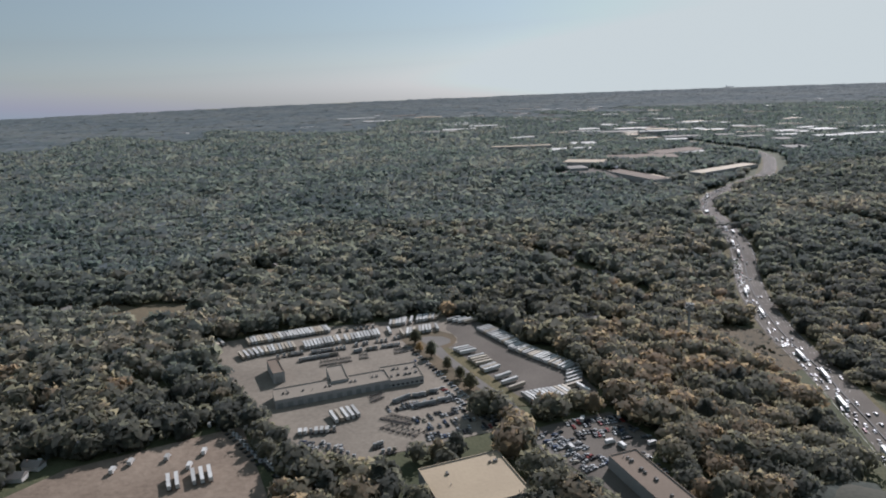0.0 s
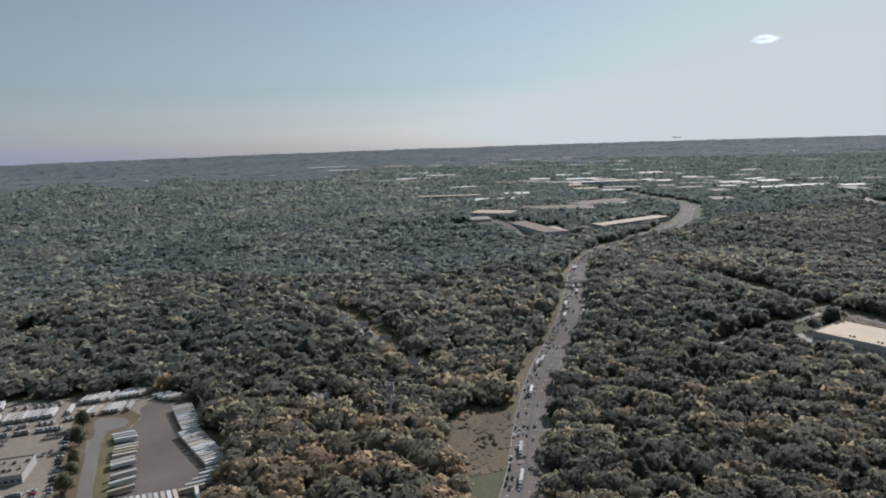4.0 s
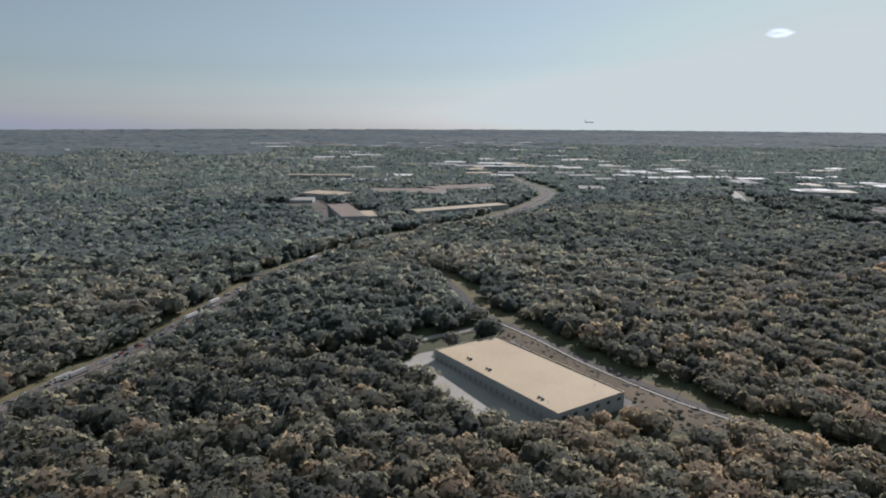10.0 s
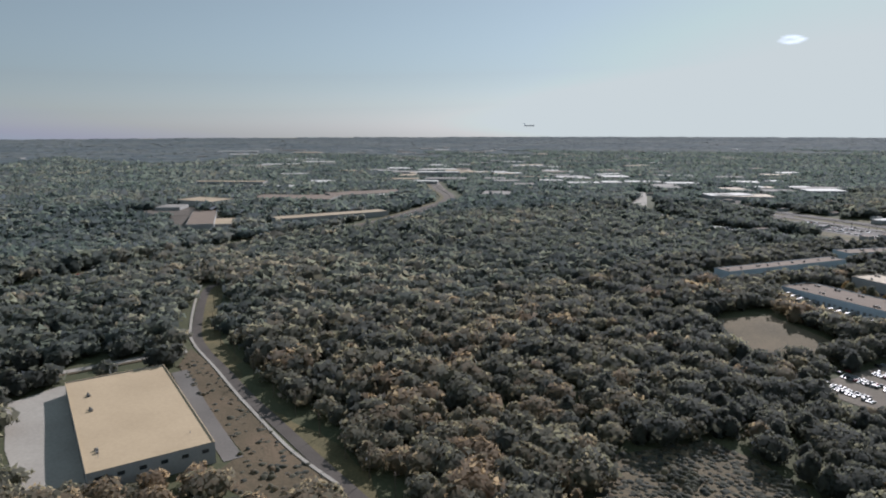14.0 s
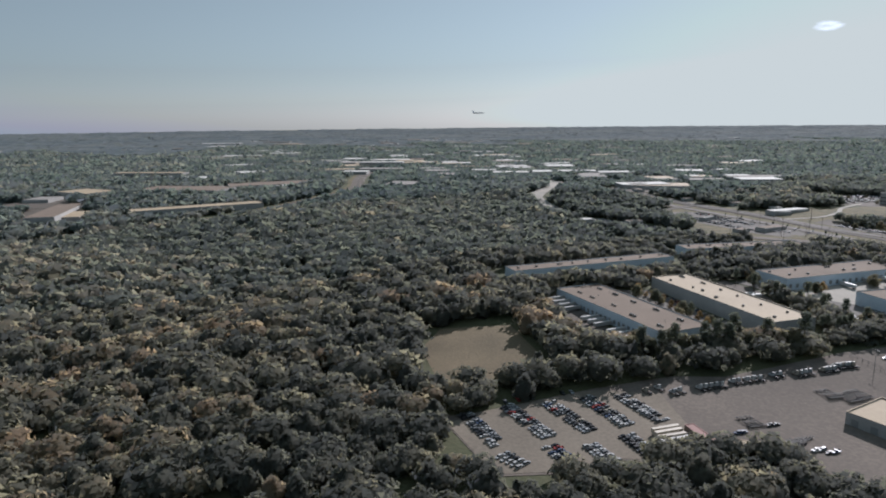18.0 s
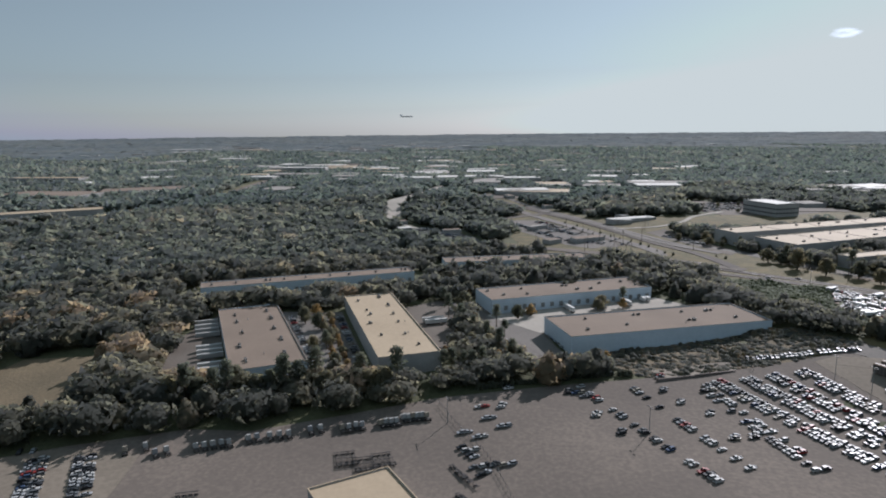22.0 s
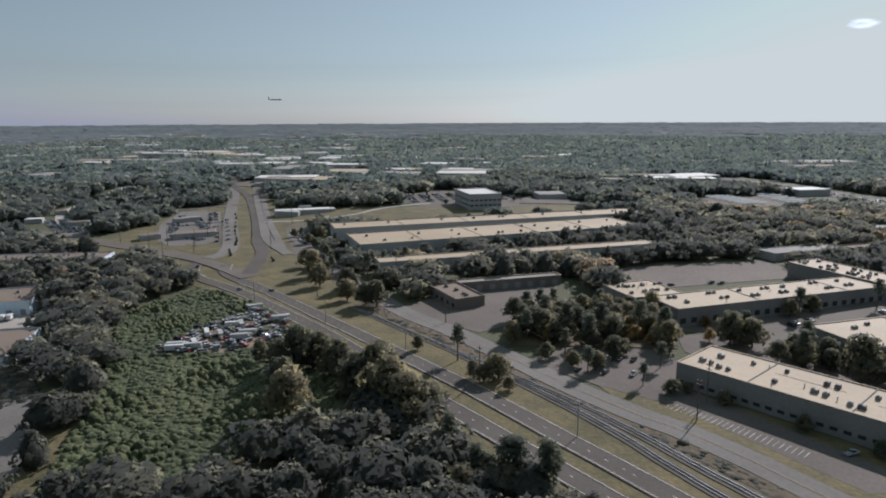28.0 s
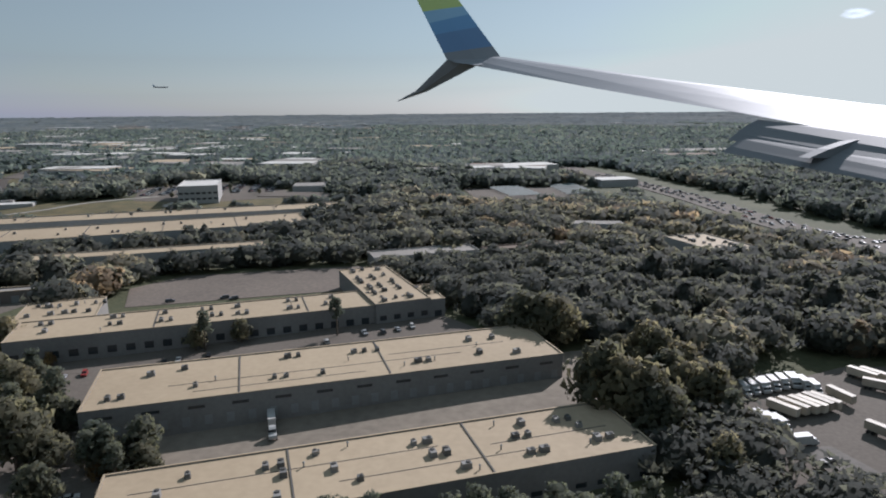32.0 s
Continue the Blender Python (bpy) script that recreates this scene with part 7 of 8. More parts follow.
def make_house():
    h = new("house")
    part("wall", boxes((-3.2, -2, -0.5, 3.2, 2, 1.7)), M_SIDING, h)
    bm = prism(bmesh.new(), [(-2.4, 1.65), (2.4, 1.65), (0, 3.1)], 3.5)
    bmesh.ops.rotate(bm, cent=(0, 0, 0), matrix=Matrix.Rotation(radians(90), 3, "Z"), verts=bm.verts)
    roof = part("roof", bm, M_SHINGLE, h)
    part("chimney", boxes((1.4, 0.4, 2.2, 1.9, 0.9, 3.5)), M_WALL_BROWN, roof)
    for x in (-2.0, -0.7, 1.8):
        part("window", boxes((x - 0.35, -2.04, 0.5, x + 0.35, -1.99, 1.3)), M_GLASS, h)
    part("door", boxes((0.4, -2.04, -0.1, 0.9, -1.99, 1.2)), M_DOOR, h)
    return tagged(h, "small gabled house half hidden among trees", "house", "houses in the woods")


for x, y in (*HOUSES_A, *HOUSES_B, *HOUSES_C, *LOT_HOUSES):
    place("house", make_house, x, y, rnd.uniform(0, 180), 0.1)
    clear_poly([(x - 4, y - 9), (x + 4, y - 9), (x + 5, y + 4), (x - 5, y + 4)])
drape("lawn", LAWN, 0.1, M_FIELD, "dry lawns between scattered trees", "lawn", clear=False)
for k in range(0, 6):
    a, b = LAWN[0][0] + k * 22, 375 + 10 * math.sin(k)
    clear_poly([(a - 8, b - 8), (a + 9, b - 6), (a + 6, b + 9), (a - 9, b + 7)])
drape("shop_yard", SHOP_LOT_A, 0.14, M_ASPHALT, "pale asphalt forecourt round roadside shops", "car park")
drape("shop_yard", SHOP_LOT_B, 0.14, M_ASPHALT, "pale asphalt forecourt round roadside shops", "car park")
drape("cut_slope", CUT_SLOPE, 0.1, M_BROWN, "brown grass slope above the motorway", "slope")

SHADES = (M_ROOF_WHITE, M_ROOF_CREAM, M_ROOF_GREY, M_ROOF_WHITE, M_ROOF_TAN)


def far_block(x, y, length, width, turn, k, h=4.5):
    z = land(x, y)
    root = new("far_building")
    root.matrix_world = pose(x, y, z, 0, 0, turn)
    part("wall", boxes((-length / 2, -width / 2, -6, length / 2, width / 2, h + 0.3)), M_WALL, root)
    part("roof", boxes((-length / 2 + 0.4, -width / 2 + 0.4, h + 0.3, length / 2 - 0.4, width / 2 - 0.4, h + 0.45)), SHADES[k % 5], root)
    tagged(root, ("distant flat-roofed warehouse with a white roof", "distant flat-roofed warehouse with a cream roof", "distant flat-roofed warehouse with a grey roof",
                  "distant flat-roofed warehouse with a white roof", "distant flat-roofed warehouse with a tan roof")[k % 5], "warehouse", "distant buildings")
    c, s_ = math.cos(radians(turn)), math.sin(radians(turn))
    q = length * 0.5 + 3, width * 0.5 + 3
    clear_poly([(x + u * c - v * s_, y + u * s_ + v * c) for u, v in ((-q[0], -q[1] - 2), (q[0], -q[1] - 2), (q[0], q[1]), (-q[0], q[1]))])


FAR_SPOTS = []
for k, (x, y, length, width) in enumerate((*FAR_ROOFS_A, *FAR_ROOFS_B, *FAR_ROOFS_C)):
    if 770 < x < 900 and 640 < y < 800:
        continue
    far_block(x, y, length, width * 0.6, rnd.choice((0, 5, -8, 12)), 2 if length < 34 else k, 4.2 if y > 900 else 3.2)
    FAR_SPOTS.append((x, y))
for x, y in SHOPS_N:
    if 770 < x < 900 and 640 < y < 780:
        continue
    far_block(x, y, rnd.uniform(7, 13), rnd.uniform(5, 7), rnd.choice((20, 110, 25)), rnd.choice((2, 2, 4, 0)), 2.4)
for k, (x, y, _, _, _, turn) in enumerate(LOW_SHOPS):
    far_block(x, y, (21, 15, 36, 10, 12)[k], (8, 5, 9, 7, 6)[k], turn - 12, (4, 2, 0, 4, 2)[k], 2.3)
for x, y, t in spaced(SHOP_CARS):
    put_car(x, y, t, 0.2, crowd="shop_cars")
for k, (x, y, length, turn) in enumerate((*FAR_ROOFS_D, *FAR_ROOFS_E)):
    far_block(x, y, length, min(34.0, 10 + length * 0.3), turn, (0, 3, 0, 2)[k % 4], 4.5)
for x, y, length, width, turn in BROWN_ROOFS:
    far_block(x, y, length, width, turn, 4, 5.0)
far_block(454, 1374, 76, 20, -1, 0, 9.0)
far_block(871, 760, 10, 5, 2, 3, 2.6)


M_PANEL = material("pale_panel_glass", (0.2, 0.215, 0.205), (0.25, 0.265, 0.255), 0.85, 0.5, 0.1, 0, spec=0.1)


def solar_rows():
    """Rows of tilted panels on posts, one thing a row."""
    for x0, y0, x1, y1, n in SOLAR:
        for k in range(n):
            x, y = x0 + (x1 - x0) * k / (n - 1) + 10, y0 + (y1 - y0) * k / (n - 1)
            if "solar" not in FIRST:
                row = FIRST["solar"] = new("solar_row")
                bm = bmesh.new()
                box(bm, -10, -1.1, 1.0, 10, 1.1, 1.1, pose(0, 0, 0.4, 10, 0, 0))
                part("panel", bm, M_PANEL, row, "long tilted pale panel")
                for px_ in (-8, 0, 8):
                    part("post", boxes((px_ - 0.1, -0.1, -0.2, px_ + 0.1, 0.1, 1.4)), M_METAL, row)
                tagged(row, "long row of tilted pale panels on steel posts", "solar panels", "solar panels")
                row.matrix_basis = pose(x, y, land(x, y) + 0.3, 0, 0, 22)
            else:
                copy_thing(FIRST["solar"], pose(x, y, land(x, y) + 0.3, 0, 0, 22))


solar_rows()
for p, q in (((826, 706), (847, 694)), ((806, 745), (822, 712)), ((812, 760), (834, 725)), ((795, 775), (806, 750)), ((812, 782), (826, 752)), ((888, 716), (905, 684)), ((726, 757), (762, 716)), ((720, 753), (758, 712)), ((730, 757), (767, 715))):
    car_row(p, q, 0.62, crowd="shop_cars")
for k in range(9):
    a = (930 + k * 9.5, 800 + 3 * k)
    car_row(a, (a[0] - 12, a[1] + 40), 0.55, crowd="shop_cars")
r2 = random.Random(99)
for k in range(110):
    u, v = r2.gauss(900, 420), r2.uniform(950, 2700)
    x, y = u - 0.28 * (v - 900), 180 + v
    far_block(x, y, r2.uniform(18, 60), r2.uniform(10, 30), r2.choice((0, 10, 22, -15)), r2.randrange(5), 4.5)
# pale car parks and clearings in the far business district
for k, (x, y) in enumerate(FAR_SPOTS[::2]):
    q = r2.uniform(12, 26)
    drape("far_car_park", [(x - q * 1.6, y - q - 22), (x + q * 1.6, y - q - 20), (x + q * 1.5, y - 14), (x - q * 1.5, y - 14)], 0.5, M_ASPHALT, "distant grey car park beside a warehouse", "car park", step=30)

# ---- scrap ----


def scrap():
    r = random.Random(17)
    p = np.array(JUNK_YARD, float)
    n = 0
    while n < 190:
        x, y = r.uniform(910, 946), r.uniform(531, 576)
        if not within(np.array([x]), np.array([y]), p)[0]:
            continue
        n += 1
        if n % 13 == 0:
            place("scrap_box", lambda: make_trailer(M_BOX, "short white box trailer among scrap", 8.5, 2.3), x, y, r.choice((15, 20, 35, 120)))
        else:
            put_car(x, y, r.uniform(0, 360), 0.13 + (0.5 if r.random() < 0.35 else 0), paint=r.choice(("white", "silver", "red", "silver", "grey", "beige", "black", "grey")), crowd="scrap_cars")


scrap()
# ---- single trees ----


def make_tree(kind, seed):
    rng = np.random.default_rng(seed)
    t = new("tree" if kind != "pine" else "pine_tree")
    tall = {"broad": 5.6, "pine": 8.0, "gold": 4.0, "cedar": 4.4}[kind]
    bm = bmesh.new()
    bmesh.ops.create_cone(bm, cap_ends=True, segments=7, radius1=0.2, radius2=0.07, depth=tall * 0.9)
    bmesh.ops.translate(bm, vec=(0, 0, tall * 0.43), verts=bm.verts)
    for k in range(6):
        v = bmesh.ops.create_cone(bm, cap_ends=True, segments=5, radius1=0.07, radius2=0.02, depth=1.8)["verts"]
        z = tall * (0.35 + 0.07 * k) if kind != "pine" else tall * (0.6 + 0.05 * k)
        bmesh.ops.transform(bm, matrix=pose(0, 0, z, 0, 0, k * 67) @ pose(0.6, 0, 0.4, 0, 52, 0), verts=v)
    part("trunk", bm, M_TRUNK, t)
    n = {"broad": 15, "pine": 15, "gold": 11, "cedar": 9}[kind]
    f = (np.arange(n) + rng.uniform(0.1, 0.9, n)) / n
    a = np.arange(n) * 2.4 + rng.uniform(-0.5, 0.5, n)
    if kind == "pine":
        z, rr, s = tall * (0.5 + 0.47 * f), 1.35 * (1.08 - f) ** 0.7 * rng.uniform(0.3, 1, n), rng.uniform(0.6, 0.95, n)
    elif kind == "cedar":
        z, rr, s = tall * (0.16 + 0.74 * f), 0.25 * (1.02 - f), 1.25 * (1.12 - f)
    else:
        z = tall * (0.25 + 0.64 * f)
        rr = tall * 0.36 * np.sqrt(np.maximum(0.06, 1 - (2 * f - 0.7) ** 2)) * rng.uniform(0.35, 1.12, n)
        s = rng.uniform(0.62, 1.45, n) * (1.12 - 0.35 * f) * tall / 5.6
    flat = 0.55 if kind == "pine" else 0.9
    V, T, N, _ = leaf_crowns(rr * np.cos(a), rr * np.sin(a), z, s, s * flat, s * flat * 0.8, {"broad": 85, "pine": 60, "gold": 60, "cedar": 60}[kind], rng, 0.28, 0.0, 2.0)
    way = V - np.array([0, 0, tall * 0.5])
    N = N + 0.8 * way / (np.linalg.norm(way, axis=1)[:, None] + 1e-9)
    N /= np.linalg.norm(N, axis=1)[:, None] + 1e-9
    part("crown", arrays_mesh("crown", V, T, {"broad": M_TREE, "pine": M_PINE, "gold": M_GOLD, "cedar": M_PINE}[kind], normals=N), None, t)
    label = {"broad": "leafy green tree with an uneven crown", "pine": "tall dark pine with a bare lower trunk", "gold": "small tree with yellow and orange autumn leaves", "cedar": "dense dark evergreen beside the road"}[kind]
    return tagged(t, label, "tree", "trees")


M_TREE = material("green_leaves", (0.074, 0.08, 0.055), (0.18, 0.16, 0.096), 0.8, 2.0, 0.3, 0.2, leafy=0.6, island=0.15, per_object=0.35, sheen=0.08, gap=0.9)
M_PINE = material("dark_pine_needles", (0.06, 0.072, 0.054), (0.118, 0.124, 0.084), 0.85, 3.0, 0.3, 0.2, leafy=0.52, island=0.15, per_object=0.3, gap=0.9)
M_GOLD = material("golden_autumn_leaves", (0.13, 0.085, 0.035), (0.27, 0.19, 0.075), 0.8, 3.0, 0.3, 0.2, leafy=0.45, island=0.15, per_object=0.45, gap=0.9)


FOOTPRINTS = [OFFICE_A, OFFICE_B, OFFICE_C, U_MAIN, U_LEFT, U_RIGHT, WHITE_WH, BROWN_WH, BLOCK_A, BLOCK_B, SHOP_A, SHOP_B, BIG_C, LONG_WH]


def built_on(x, y):
    for fx, fy, fl, fw, ft in FOOTPRINTS:
        c, s_ = math.cos(radians(ft)), math.sin(radians(ft))
        u, v = (x - fx) * c + (y - fy) * s_, -(x - fx) * s_ + (y - fy) * c
        if abs(u) < fl / 2 + 1.2 and abs(v) < fw / 2 + 1.2:
            return True
    return False


ROADWAYS = [(smooth_line(pts_, 1.5), gap) for pts_, gap in ((FRONTAGE, 3.4), (LANE, 3.0), (ROAD_N, 4.0), (ROAD_S, 3.6), (STREET, 4.2), (RAIL, 2.2), (RAIL_B, 2.2), (CROSS, 4.0), (YARD_DRIVE, 3.2), (LOT_ROAD, 3.6))]


def on_road(x, y):
    return any(np.hypot(l_[:, 0] - x, l_[:, 1] - y).min() < gap for l_, gap in ROADWAYS)


def put_tree(kind, x, y, size):
    if built_on(x, y) or on_road(x, y) or within(np.array([x]), np.array([y]), np.array(OFFICE_COURT, float))[0]:
        return
    k = rnd.randrange(3)
    ob = place((kind, k), lambda: make_tree(kind, 100 + k + len(kind)), x, y, rnd.uniform(0, 360), -0.05)
    ob.scale = (size, size, size * rnd.uniform(0.9, 1.15))


for k, (x, y) in enumerate(STRIP_TREES):
    put_tree("gold" if k in (0, 6) else "broad", x, y, rnd.uniform(1.0, 1.4))
for k, (x, y) in enumerate(LOT_HOUSES):
    put_tree(("broad", "gold")[k % 3 == 0], x + 4, y + 3, rnd.uniform(0.7, 1.0))
for x, y in BIG_TREES_S:
    put_tree("broad", x, y, rnd.uniform(1.5, 2.0))
for k, (x, y) in enumerate(ROAD_PINES):
    put_tree("pine" if k < 4 else "broad", x - 2, y - 2, rnd.uniform(1.0, 1.25))
for k, (x, y) in enumerate(COURT_TREES):
    put_tree("broad", x, y, (2.0, 1.5, 1.45, 1.0, 1.3, 1.1)[k])
for x, y in COURT_PINES:
    put_tree("pine", x, y, rnd.uniform(0.95, 1.1))
for x, y in FRONT_TREES:
    put_tree(rnd.choice(("broad", "broad", "gold")), x, y, rnd.uniform(0.75, 1.0))
for x, y in MEDIAN_TREES:
    put_tree("broad", x + 3, y + 2, rnd.uniform(1.3, 1.7))
for k in range(34):
    f = (k * 0.618) % 1
    put_tree(("broad", "broad", "pine")[k % 3], 957 - 34 * (k + 0.5) / 34 + 6 * f, 596 + 34 * (k + 0.5) / 34 + 7 * f, rnd.uniform(0.8, 1.25))
for x, y in CEDARS:
    put_tree("broad", x, y, rnd.uniform(0.5, 0.75))
for x, y in FRONT_WALL_TREES:
    put_tree(rnd.choice(("pine", "broad", "broad")), x, y, rnd.uniform(1.25, 1.6))
for x, y in SCREEN_PINES:
    put_tree("pine", x, y, rnd.uniform(0.85, 1.1))
for x, y, t in along(CAR_COURT[0], CAR_COURT[3], 2.2, 0.8):
    put_car(x + 2.5, y, t + 90, 0.17)
    put_tree("gold", x + 7, y + 1, 0.7) if rnd.random() < 0.3 else None
for x, y in smooth_line(HEDGE, 1.3):
    put_tree("cedar", x + rnd.uniform(-.4, .4), y + 1 + rnd.uniform(-.5, .5), rnd.uniform(0.38, 0.6))
for x, y in END_TREES:
    put_tree("broad", x, y, rnd.uniform(1.4, 1.9))
put_tree("broad", *DARK_TREE[0], 0.95)
for k in range(46):
    put_tree(rnd.choice(("broad", "pine", "broad", "gold", "broad")), 1003 + 41 * ((k * 0.618) % 1), 546 + 26 * (k + 0.5) / 46, rnd.uniform(0.85, 1.35))
for u in (-24, -9, 3, 17, 26):
    put_tree("broad", *beside(OFFICE_A, u + rnd.uniform(-1.2, 1.2), OFFICE_A[3] / 2 + 2.6), rnd.uniform(0.45, 0.65))
for k, (x, y) in enumerate(((1011, 535), (1016, 541), (1022, 543), (1030, 540), (1037, 532), (1038, 524), (1036, 517), (1020, 527), (1017, 531), (1027, 536), (1031, 521))):
    put_tree(("broad", "pine", "broad")[k % 3], x, y, rnd.uniform(0.7, 1.1))
for k in range(11):
    if k not in (3, 7):
        put_car(1016.5 + 1.5 * k, 537.5 - 0.2 * k - 9 * (k % 2), 62 + rnd.uniform(-4, 4), 0.14)
for x, y, s_ in ((1166, 547.5, 2.0), (1163, 549.5, 2.2), (1169, 545, 2.1), (1171, 541, 1.9), (1151, 583, 1.9), (1155, 583, 2.1), (1158, 580, 2.0), (1160, 576, 1.8)):
    put_tree("broad", x, y, s_)
for x, y in TREES_C:
    put_tree(rnd.choice(("broad", "gold", "gold", "broad", "pine")), x, y, rnd.uniform(0.85, 1.2))
for x, y in TREES_ROW:
    put_tree("pine", x, y, rnd.uniform(0.85, 1.05))
for k, (x, y) in enumerate(TREES_D):
    near = k < 12  # these stand on the bank below the road
    put_tree(rnd.choice(("broad", "broad", "pine")), x - (7.5 if near else 0), y - (5.5 if near else 0), rnd.uniform(0.9, 1.3))
for x, y in ((985.5, 541), (997, 528), (979, 549), (1003, 520), (969, 560)):
    put_tree("broad", x, y, rnd.uniform(0.45, 0.7))
for k, (x, y) in enumerate(TREES_E[3:], 3):
    put_tree( rnd.choice(("broad", "broad", "pine", "gold")), x, y, rnd.uniform(0.85, 1.2))
for x, y in TREES_F:
    put_tree(rnd.choice(("broad", "broad", "pine", "gold")), x, y, rnd.uniform(0.75, 1.05))
for x, y in PINES:
    put_tree("pine", x + 1.5 + rnd.uniform(-1, 1), y - 4.5 + rnd.uniform(-1, 1), rnd.uniform(0.85, 1.05))
for x, y in GROVE:
    put_tree(rnd.choice(("pine", "pine", "broad")), x, y, rnd.uniform(0.95, 1.15))
for x, y in TREES_G:
    put_tree(rnd.choice(("broad", "pine", "broad")), x, y, rnd.uniform(0.9, 1.2))

for k, (x, y) in enumerate(((871, 668), (874, 662), (869, 680), (866, 688), (862, 697), (857, 707), (853, 716), (848, 728), (842, 742), (836, 757), (829, 772), (877, 656), (898, 650), (892, 659), (901, 644))):
    put_tree("cedar", x + 2, y, 0.35 + 0.05 * (k % 4))
for k, (x, y) in enumerate(((893, 700), (899, 694), (906, 683), (911, 676), (902, 705), (908, 697), (915, 686), (921, 676), (926, 668), (931, 660), (896, 716), (905, 712), (935, 790), (948, 806), (960, 796), (972, 812), (944, 826), (958, 836), (932, 842), (990, 806), (1003, 816), (975, 840), (930, 815))):
    put_tree(("broad", "pine", "broad")[k % 3], x, y, (0.75, 0.8, 1.0)[k % 3] if k < 12 else 0.55)

# small autumn trees on the islands of the staff parking
for k in range(18):
    put_tree(("gold", "broad", "gold")[k % 3], *beside(WHITE_WH, -25 + 3.1 * k + rnd.uniform(-1, 1), 17.5 + 3.5 * (k % 2)), rnd.uniform(0.55, 0.85))
# truck court between the two tan-roofed warehouses
for u in (-5.0, 9.0, 20.5):
    put_trailer(*beside(BLOCK_A, u, -15.2), 111, 0.1)
for u in (-23.5, -20.8, 29.5, 31.5):
    place("box_truck", lambda: make_box_truck("white box truck parked on the yard"), *beside(BLOCK_A, u, -13.6), 111)
put_trailer(*beside(BLOCK_B, -20, 16.5), 17.8, 0.1)
for u, v, kind, s_ in ((5.5, -19.5, "broad", 0.95), (16.5, -20, "gold", 1.0), (-28.5, -19, "broad", 1.0), (-37.5, 15, "gold", 1.05), (-33, 17, "broad", 1.0), (5, 19, "gold", 1.0)):
    put_tree(kind, *beside(BLOCK_A, u, v), s_)
for k in range(26):
    if k % 5:
        put_car(*beside(BROWN_WH, -30 + 2.3 * k, -15.5), BROWN_WH[4] + 90, 0.2, crowd="yard_cars")
    if k % 4 and k < 24:
        put_car(*beside(WHITE_WH, -26 + 2.3 * k, 13.5), WHITE_WH[4] + 90, 0.2, crowd="yard_cars")
for k in range(9):
    put_car(*beside(BLOCK_B, -36.5, 7.5 - 1.6 * k), 20 + rnd.uniform(-3, 3), 0.2)


crowd_mesh("lot_cars", CROWD["lot_cars"], "dense rows of parked cars on the dusty lot")
crowd_mesh("yard_cars", CROWD["yard_cars"], "rows of staff cars parked on the yard")
crowd_mesh("motorway_cars", CROWD["motorway_cars"], "distant cars in the lanes of the motorway")
crowd_mesh("shop_cars", CROWD["shop_cars"], "far cars parked round roadside shops")
crowd_mesh("far_traffic", CROWD["far_traffic"], "far cars queueing on the motorway")
crowd_mesh("scrap_cars", CROWD["scrap_cars"], "heaped wrecked cars in white, red and grey")


def vines(name, poly, n, seed, low, top, label, mat):
    """Heaped vines or scrub over rough ground."""
    rng = np.random.default_rng(seed)
    p = np.array(poly, float)
    x, y = rng.uniform(p[:, 0].min(), p[:, 0].max(), n), rng.uniform(p[:, 1].min(), p[:, 1].max(), n)
    keep = within(x, y, p) & ~within(x, y, np.array(JUNK_YARD, float)) & ~within(x, y, np.array(CAR_LOT, float))
    x, y = x[keep], y[keep]
    swell = low + (top - low) * np.clip(np.sin(x * 0.21) * np.sin(y * 0.17 + 1) + 0.1, 0, 1)
    V, T = domes(x, y, heights(x, y) - 0.1, rng.uniform(0.6, 1.4, len(x)), swell * rng.uniform(0.5, 1.3, len(x)), 6, ((1.0, 0.1), (0.75, 0.72)), rng, 0.35)
    tone = np.repeat(np.clip(rng.normal(0.42, 0.15, len(x)), 0, 1), len(V) // len(x))
    tagged(new(name, arrays_mesh(name, V, T, mat, tone=tone)), label, "undergrowth", kind="stuff")


drape("rough_ground", SCRUB, 0.06, M_FIELD, "rough grass and scrub between the car lot and a warehouse", "verge")
drape("rough_slope", EAST_SCRUB, 0.06, M_GRASS, "rough overgrown slope beside the rail wagons", "slope", clear=False)
vines("vine_heaps", KUDZU, 7000, 8, 0.6, 2.0, "heaped green vines over an overgrown field", M_KUDZU)
vines("field_brush", BRUSH, 1500, 12, 0.4, 1.6, "brown and green brush in a field", M_LEAF)
bank = smooth_line(STREET[1:], 6.0)
side = normals_of(bank)
side *= np.sign((side * np.array([1, 1])).sum(1))[:, None]
strip = [tuple(q) for q in (*(bank - side * 3.5), *(bank - side * 7.2)[::-1])]
drape("rail_bank", strip, 0.15, M_BROWN, "brown weedy strip between the railway and the street", "verge", clear=False)
vines("verge_bushes", strip, 22000, 13, 0.3, 1.15, "low brown bushes between the railway and the street", M_LEAF)
vines("verge_brush", VERGE_B, 900, 14, 0.4, 1.5, "brown and green brush on the slope beside the warehouse", M_LEAF)
vines("slope_brush", CUT_SLOPE, 260, 15, 0.3, 1.3, "brown and green brush on the slope above the motorway", M_LEAF)
vines("scrub", SCRUB, 2200, 9, 0.5, 1.4, "low green and brown scrub", M_LEAF)

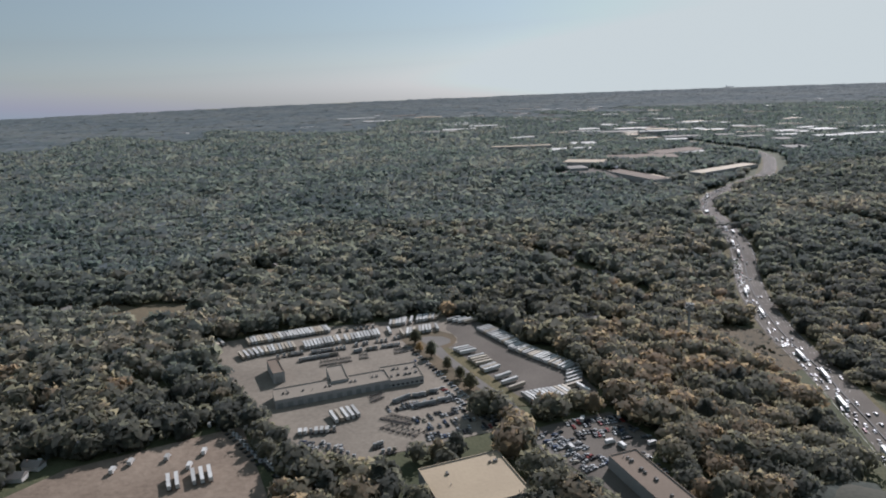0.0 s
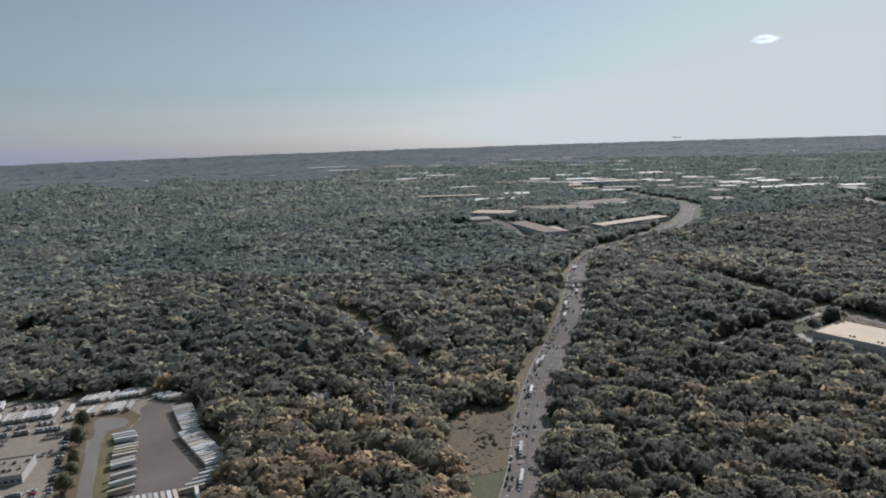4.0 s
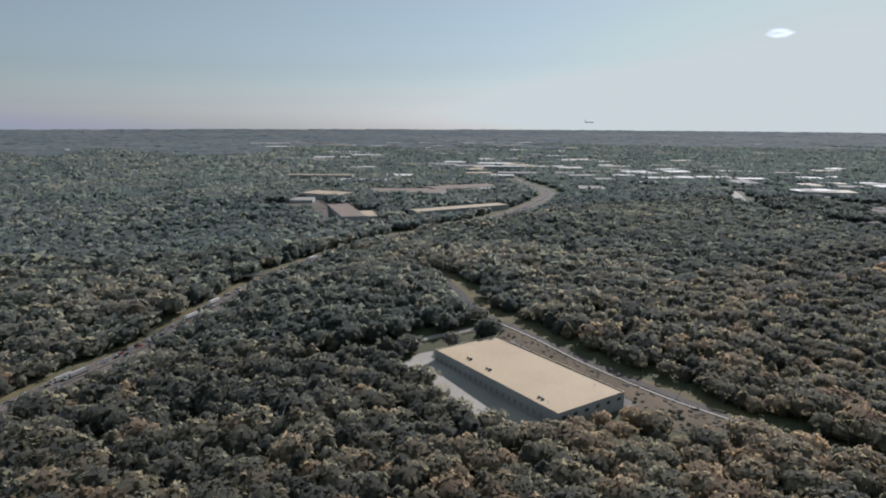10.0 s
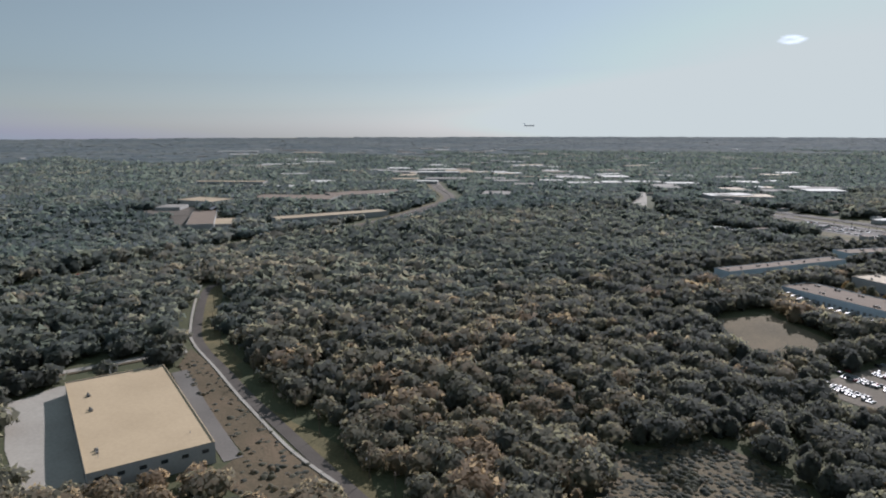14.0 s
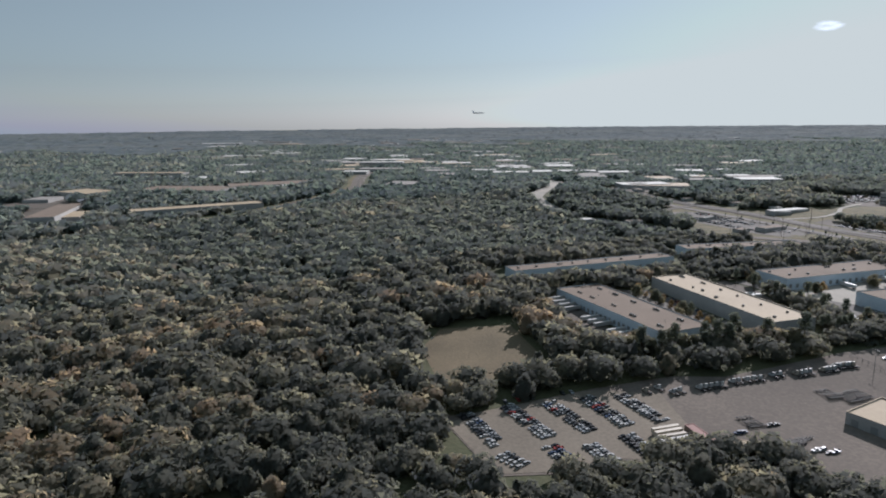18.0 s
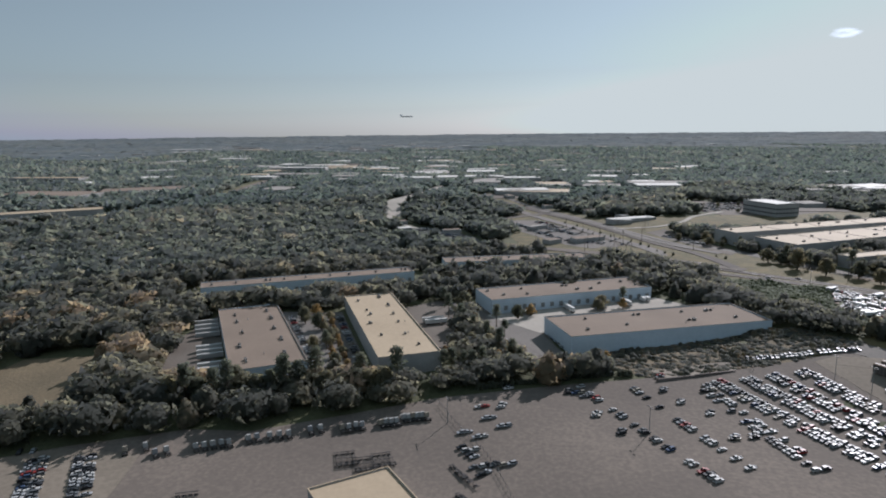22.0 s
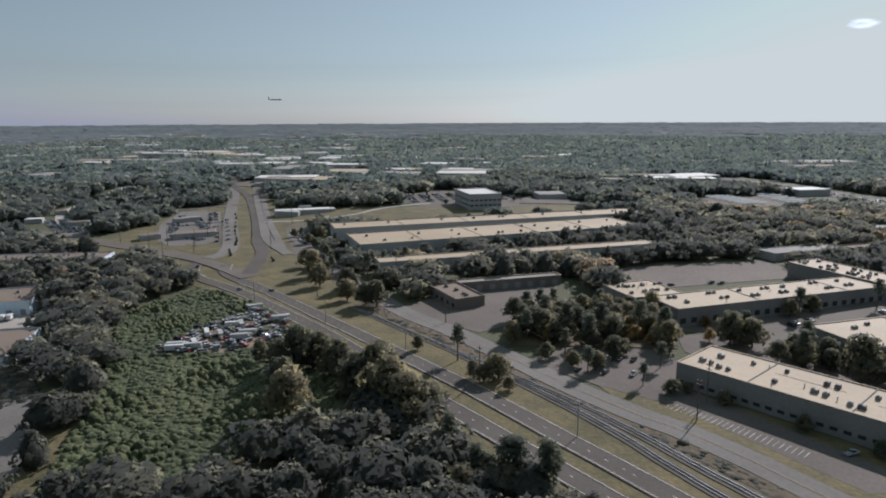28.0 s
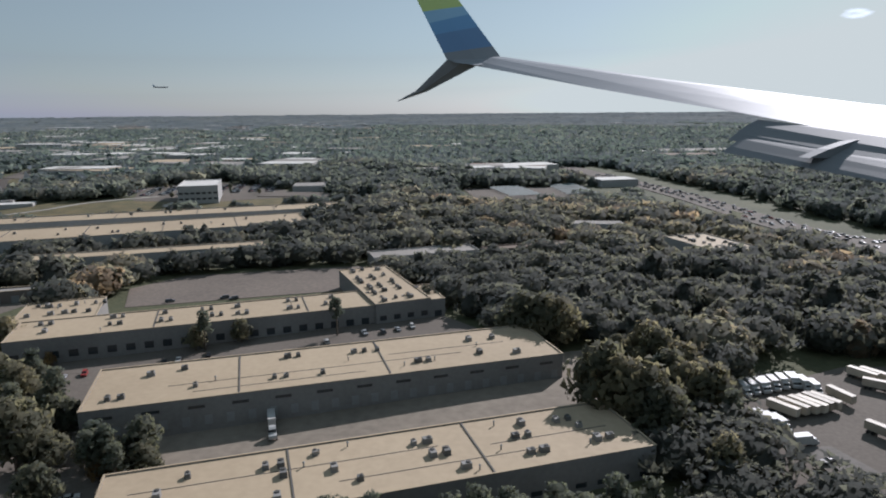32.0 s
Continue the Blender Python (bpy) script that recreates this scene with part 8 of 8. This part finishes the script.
# ---- aircraft ----
M_WING = material("pale_grey_wing_paint", (0.2, 0.208, 0.22), (0.25, 0.258, 0.272), 0.55, 0.8, 0.2, 0.02, spec=0.3)
M_FIN_BLUE = material("blue_wingtip_paint", (0.11, 0.19, 0.33), (0.15, 0.25, 0.42), 0.3, 0.8, 0.2, 0, spec=0.5)
M_FIN_MID = material("mid_blue_wingtip_band", (0.13, 0.26, 0.45), (0.17, 0.32, 0.52), 0.3, 0.8, 0.2, 0, spec=0.5)
M_FIN_PALE = material("light_blue_wingtip_band", (0.25, 0.4, 0.55), (0.3, 0.46, 0.6), 0.3, 0.8, 0.2, 0, spec=0.5)
M_FIN_GREEN = material("yellow_green_wingtip_band", (0.42, 0.5, 0.14), (0.5, 0.58, 0.2), 0.3, 0.8, 0.2, 0, spec=0.5)


def loft(sections, thick):
    """A thin body through chords: each a front and a rear point, with a thickness share."""
    bm = bmesh.new()
    rows = []
    for (f, r), t in zip(sections, thick):
        f, r = Vector(f), Vector(r)
        chord = (f - r)
        span_up = Vector((0, 0, 1)) if abs(chord.z) < 0.5 else Vector((0, 1, 0))
        ring = []
        for s_, k in ((0, 0), (0.12, 0.8), (0.4, 1), (0.75, 0.55), (1, 0), (0.75, -0.35), (0.4, -0.6), (0.12, -0.5)):
            ring.append(bm.verts.new(f - chord * s_ + span_up * k * t))
        rows.append(ring)
    for a, b in zip(rows, rows[1:]):
        for i in range(8):
            j = (i + 1) % 8
            bm.faces.new((a[i], a[j], b[j], b[i]))
    bm.faces.new(rows[0])
    bm.faces.new(rows[-1][::-1])
    return bm


def fin(sections, thick):
    bm = bmesh.new()
    rows = []
    for f, r in sections:
        f, r = Vector(f), Vector(r)
        rows.append([bm.verts.new(f), bm.verts.new((f + r) / 2 + Vector((0, thick, 0))), bm.verts.new(r), bm.verts.new((f + r) / 2 - Vector((0, thick, 0)))])
    for a, b in zip(rows, rows[1:]):
        for i in range(4):
            j = (i + 1) % 4
            bm.faces.new((a[i], a[j], b[j], b[i]))
    bm.faces.new(rows[0])
    bm.faces.new(rows[-1][::-1])
    return bm


# flap grey kept darker than the wing: its shade is put into the colour
M_FLAP = material("shaded_flap_grey", (0.13, 0.135, 0.14), (0.18, 0.185, 0.19), 0.6, 1.0, 0.3, 0, spec=0.2)


def aircraft_wing():
    """The wing that stands beside the end of the flight line: forward, outward, up from the cabin window."""
    root = new("aircraft_wing")
    root.matrix_world = pose(1147.6, 448.1, 54.94, 0, 0, 21.78)
    part("wing_panel", loft([((3.30, 8.5, 0.66), (2.82, 8.5, 0.58)), ((4.48, 6.4, 0.24), (3.58, 6.4, 0.20)), ((5.45, 4.75, -0.08), (4.15, 4.75, -0.07)), ((7.2, 1.6, -0.62), (5.0, 1.6, -0.6))], (0.05, 0.09, 0.13, 0.22)), M_WING, root)
    part("flap", loft([((4.2, 4.72, -0.12), (3.87, 4.72, -0.27)), ((4.85, 2.4, -0.36), (4.3, 2.4, -0.5))], (0.04, 0.05)), M_FLAP, root)
    part("rear_flap", loft([((4.02, 4.6, -0.24), (3.72, 4.6, -0.36)), ((4.5, 2.4, -0.47), (4.1, 2.4, -0.58))], (0.03, 0.04)), M_FLAP, root)
    part("flap_fairing", loft([((4.5, 3.9, -0.28), (3.82, 3.9, -0.36)), ((4.5, 3.8, -0.28), (3.82, 3.8, -0.36))], (0.07, 0.07)), M_FLAP, root)
    a, b = (3.29, 8.52, 0.66), (2.52, 8.52, 0.64)
    c, d = (2.62, 9.0, 1.72), (2.1, 9.0, 1.72)

    def at(k, q):
        """A chord of the winglet: k up its front edge, q up its rear edge."""
        return tuple(Vector(a).lerp(Vector(c), k)), tuple(Vector(b).lerp(Vector(d), q))

    part("winglet_root", fin([((3.62, 8.28, 0.58), (2.84, 8.3, 0.56)), ((3.42, 8.46, 0.62), (2.62, 8.46, 0.6)), at(0, 0), at(0.16, 0.08)], 0.035), M_WING, root, "pale curved root of the winglet")
    for name, mat, lo, hi, label in (("winglet", M_FIN_BLUE, (0.16, 0.08), (0.4, 0.3), "deep blue lower part of the winglet"), ("winglet_band", M_FIN_MID, (0.4, 0.3), (0.56, 0.44), "mid blue band"),
                                     ("winglet_stripe", M_FIN_PALE, (0.56, 0.44), (0.66, 0.58), "light blue band"), ("winglet_swoosh", M_FIN_GREEN, (0.66, 0.58), (0.76, 0.8), "yellow-green band"), ("winglet_tip", M_WING, (0.76, 0.8), (1, 1), "pale winglet tip")):
        part(name, fin([at(*lo), at(*hi)], 0.03), mat, root, label)
    part("lower_winglet", fin([((2.95, 8.5, 0.58), (2.52, 8.5, 0.64)), ((2.3, 8.75, 0.24), (2.15, 8.75, 0.25)), ((1.95, 8.9, 0.12), (1.92, 8.9, 0.12))], 0.03), M_WING, root)
    tagged(root, "pale grey airliner wing with flaps down and blue winglet", "aircraft wing")


aircraft_wing()


def airliner():
    root = new("airliner")
    root.matrix_world = pose(621, 1423, 92, 0, 0, 21)
    bm = bmesh.new()
    bmesh.ops.create_cone(bm, cap_ends=True, segments=10, radius1=1.0, radius2=1.0, depth=17)
    bmesh.ops.rotate(bm, cent=(0, 0, 0), matrix=Matrix.Rotation(radians(90), 3, "Y"), verts=bm.verts)
    for x0, r in ((9.5, 0.75), (10.4, 0.2), (-10.5, 0.3)):
        v = bmesh.ops.create_cone(bm, cap_ends=True, segments=10, radius1=r, radius2=1.0 if abs(x0) < 10.3 else 0.6, depth=2.0)["verts"]
        bmesh.ops.transform(bm, matrix=pose(x0 - math.copysign(0.6, x0), 0, 0, 0, -90 if x0 > 0 else 90, 0), verts=v)
    part("fuselage", bm, M_WING, root)
    for s_ in (-1, 1):
        part("wing", loft([((2.5, 0.8 * s_, -0.3), (-1.5, 0.8 * s_, -0.3)), ((-2.5, 9.0 * s_, 0.4), (-3.5, 9.0 * s_, 0.4))], (0.25, 0.08)), M_WING, root)
        part("tailplane", loft([((-8.4, 0.3 * s_, 0.4), (-10.2, 0.3 * s_, 0.4)), ((-9.8, 3.5 * s_, 0.6), (-10.6, 3.5 * s_, 0.6))], (0.12, 0.05)), M_WING, root)
    part("tail_fin", fin([((-7.8, 0, 0.8), (-10.3, 0, 0.8)), ((-10.0, 0, 4.2), (-11.2, 0, 4.2))], 0.12), M_FIN_BLUE, root)
    tagged(root, "far grey airliner flying level above the horizon", "aircraft")


airliner()

# ---- the woods fill what is left ----
woods()
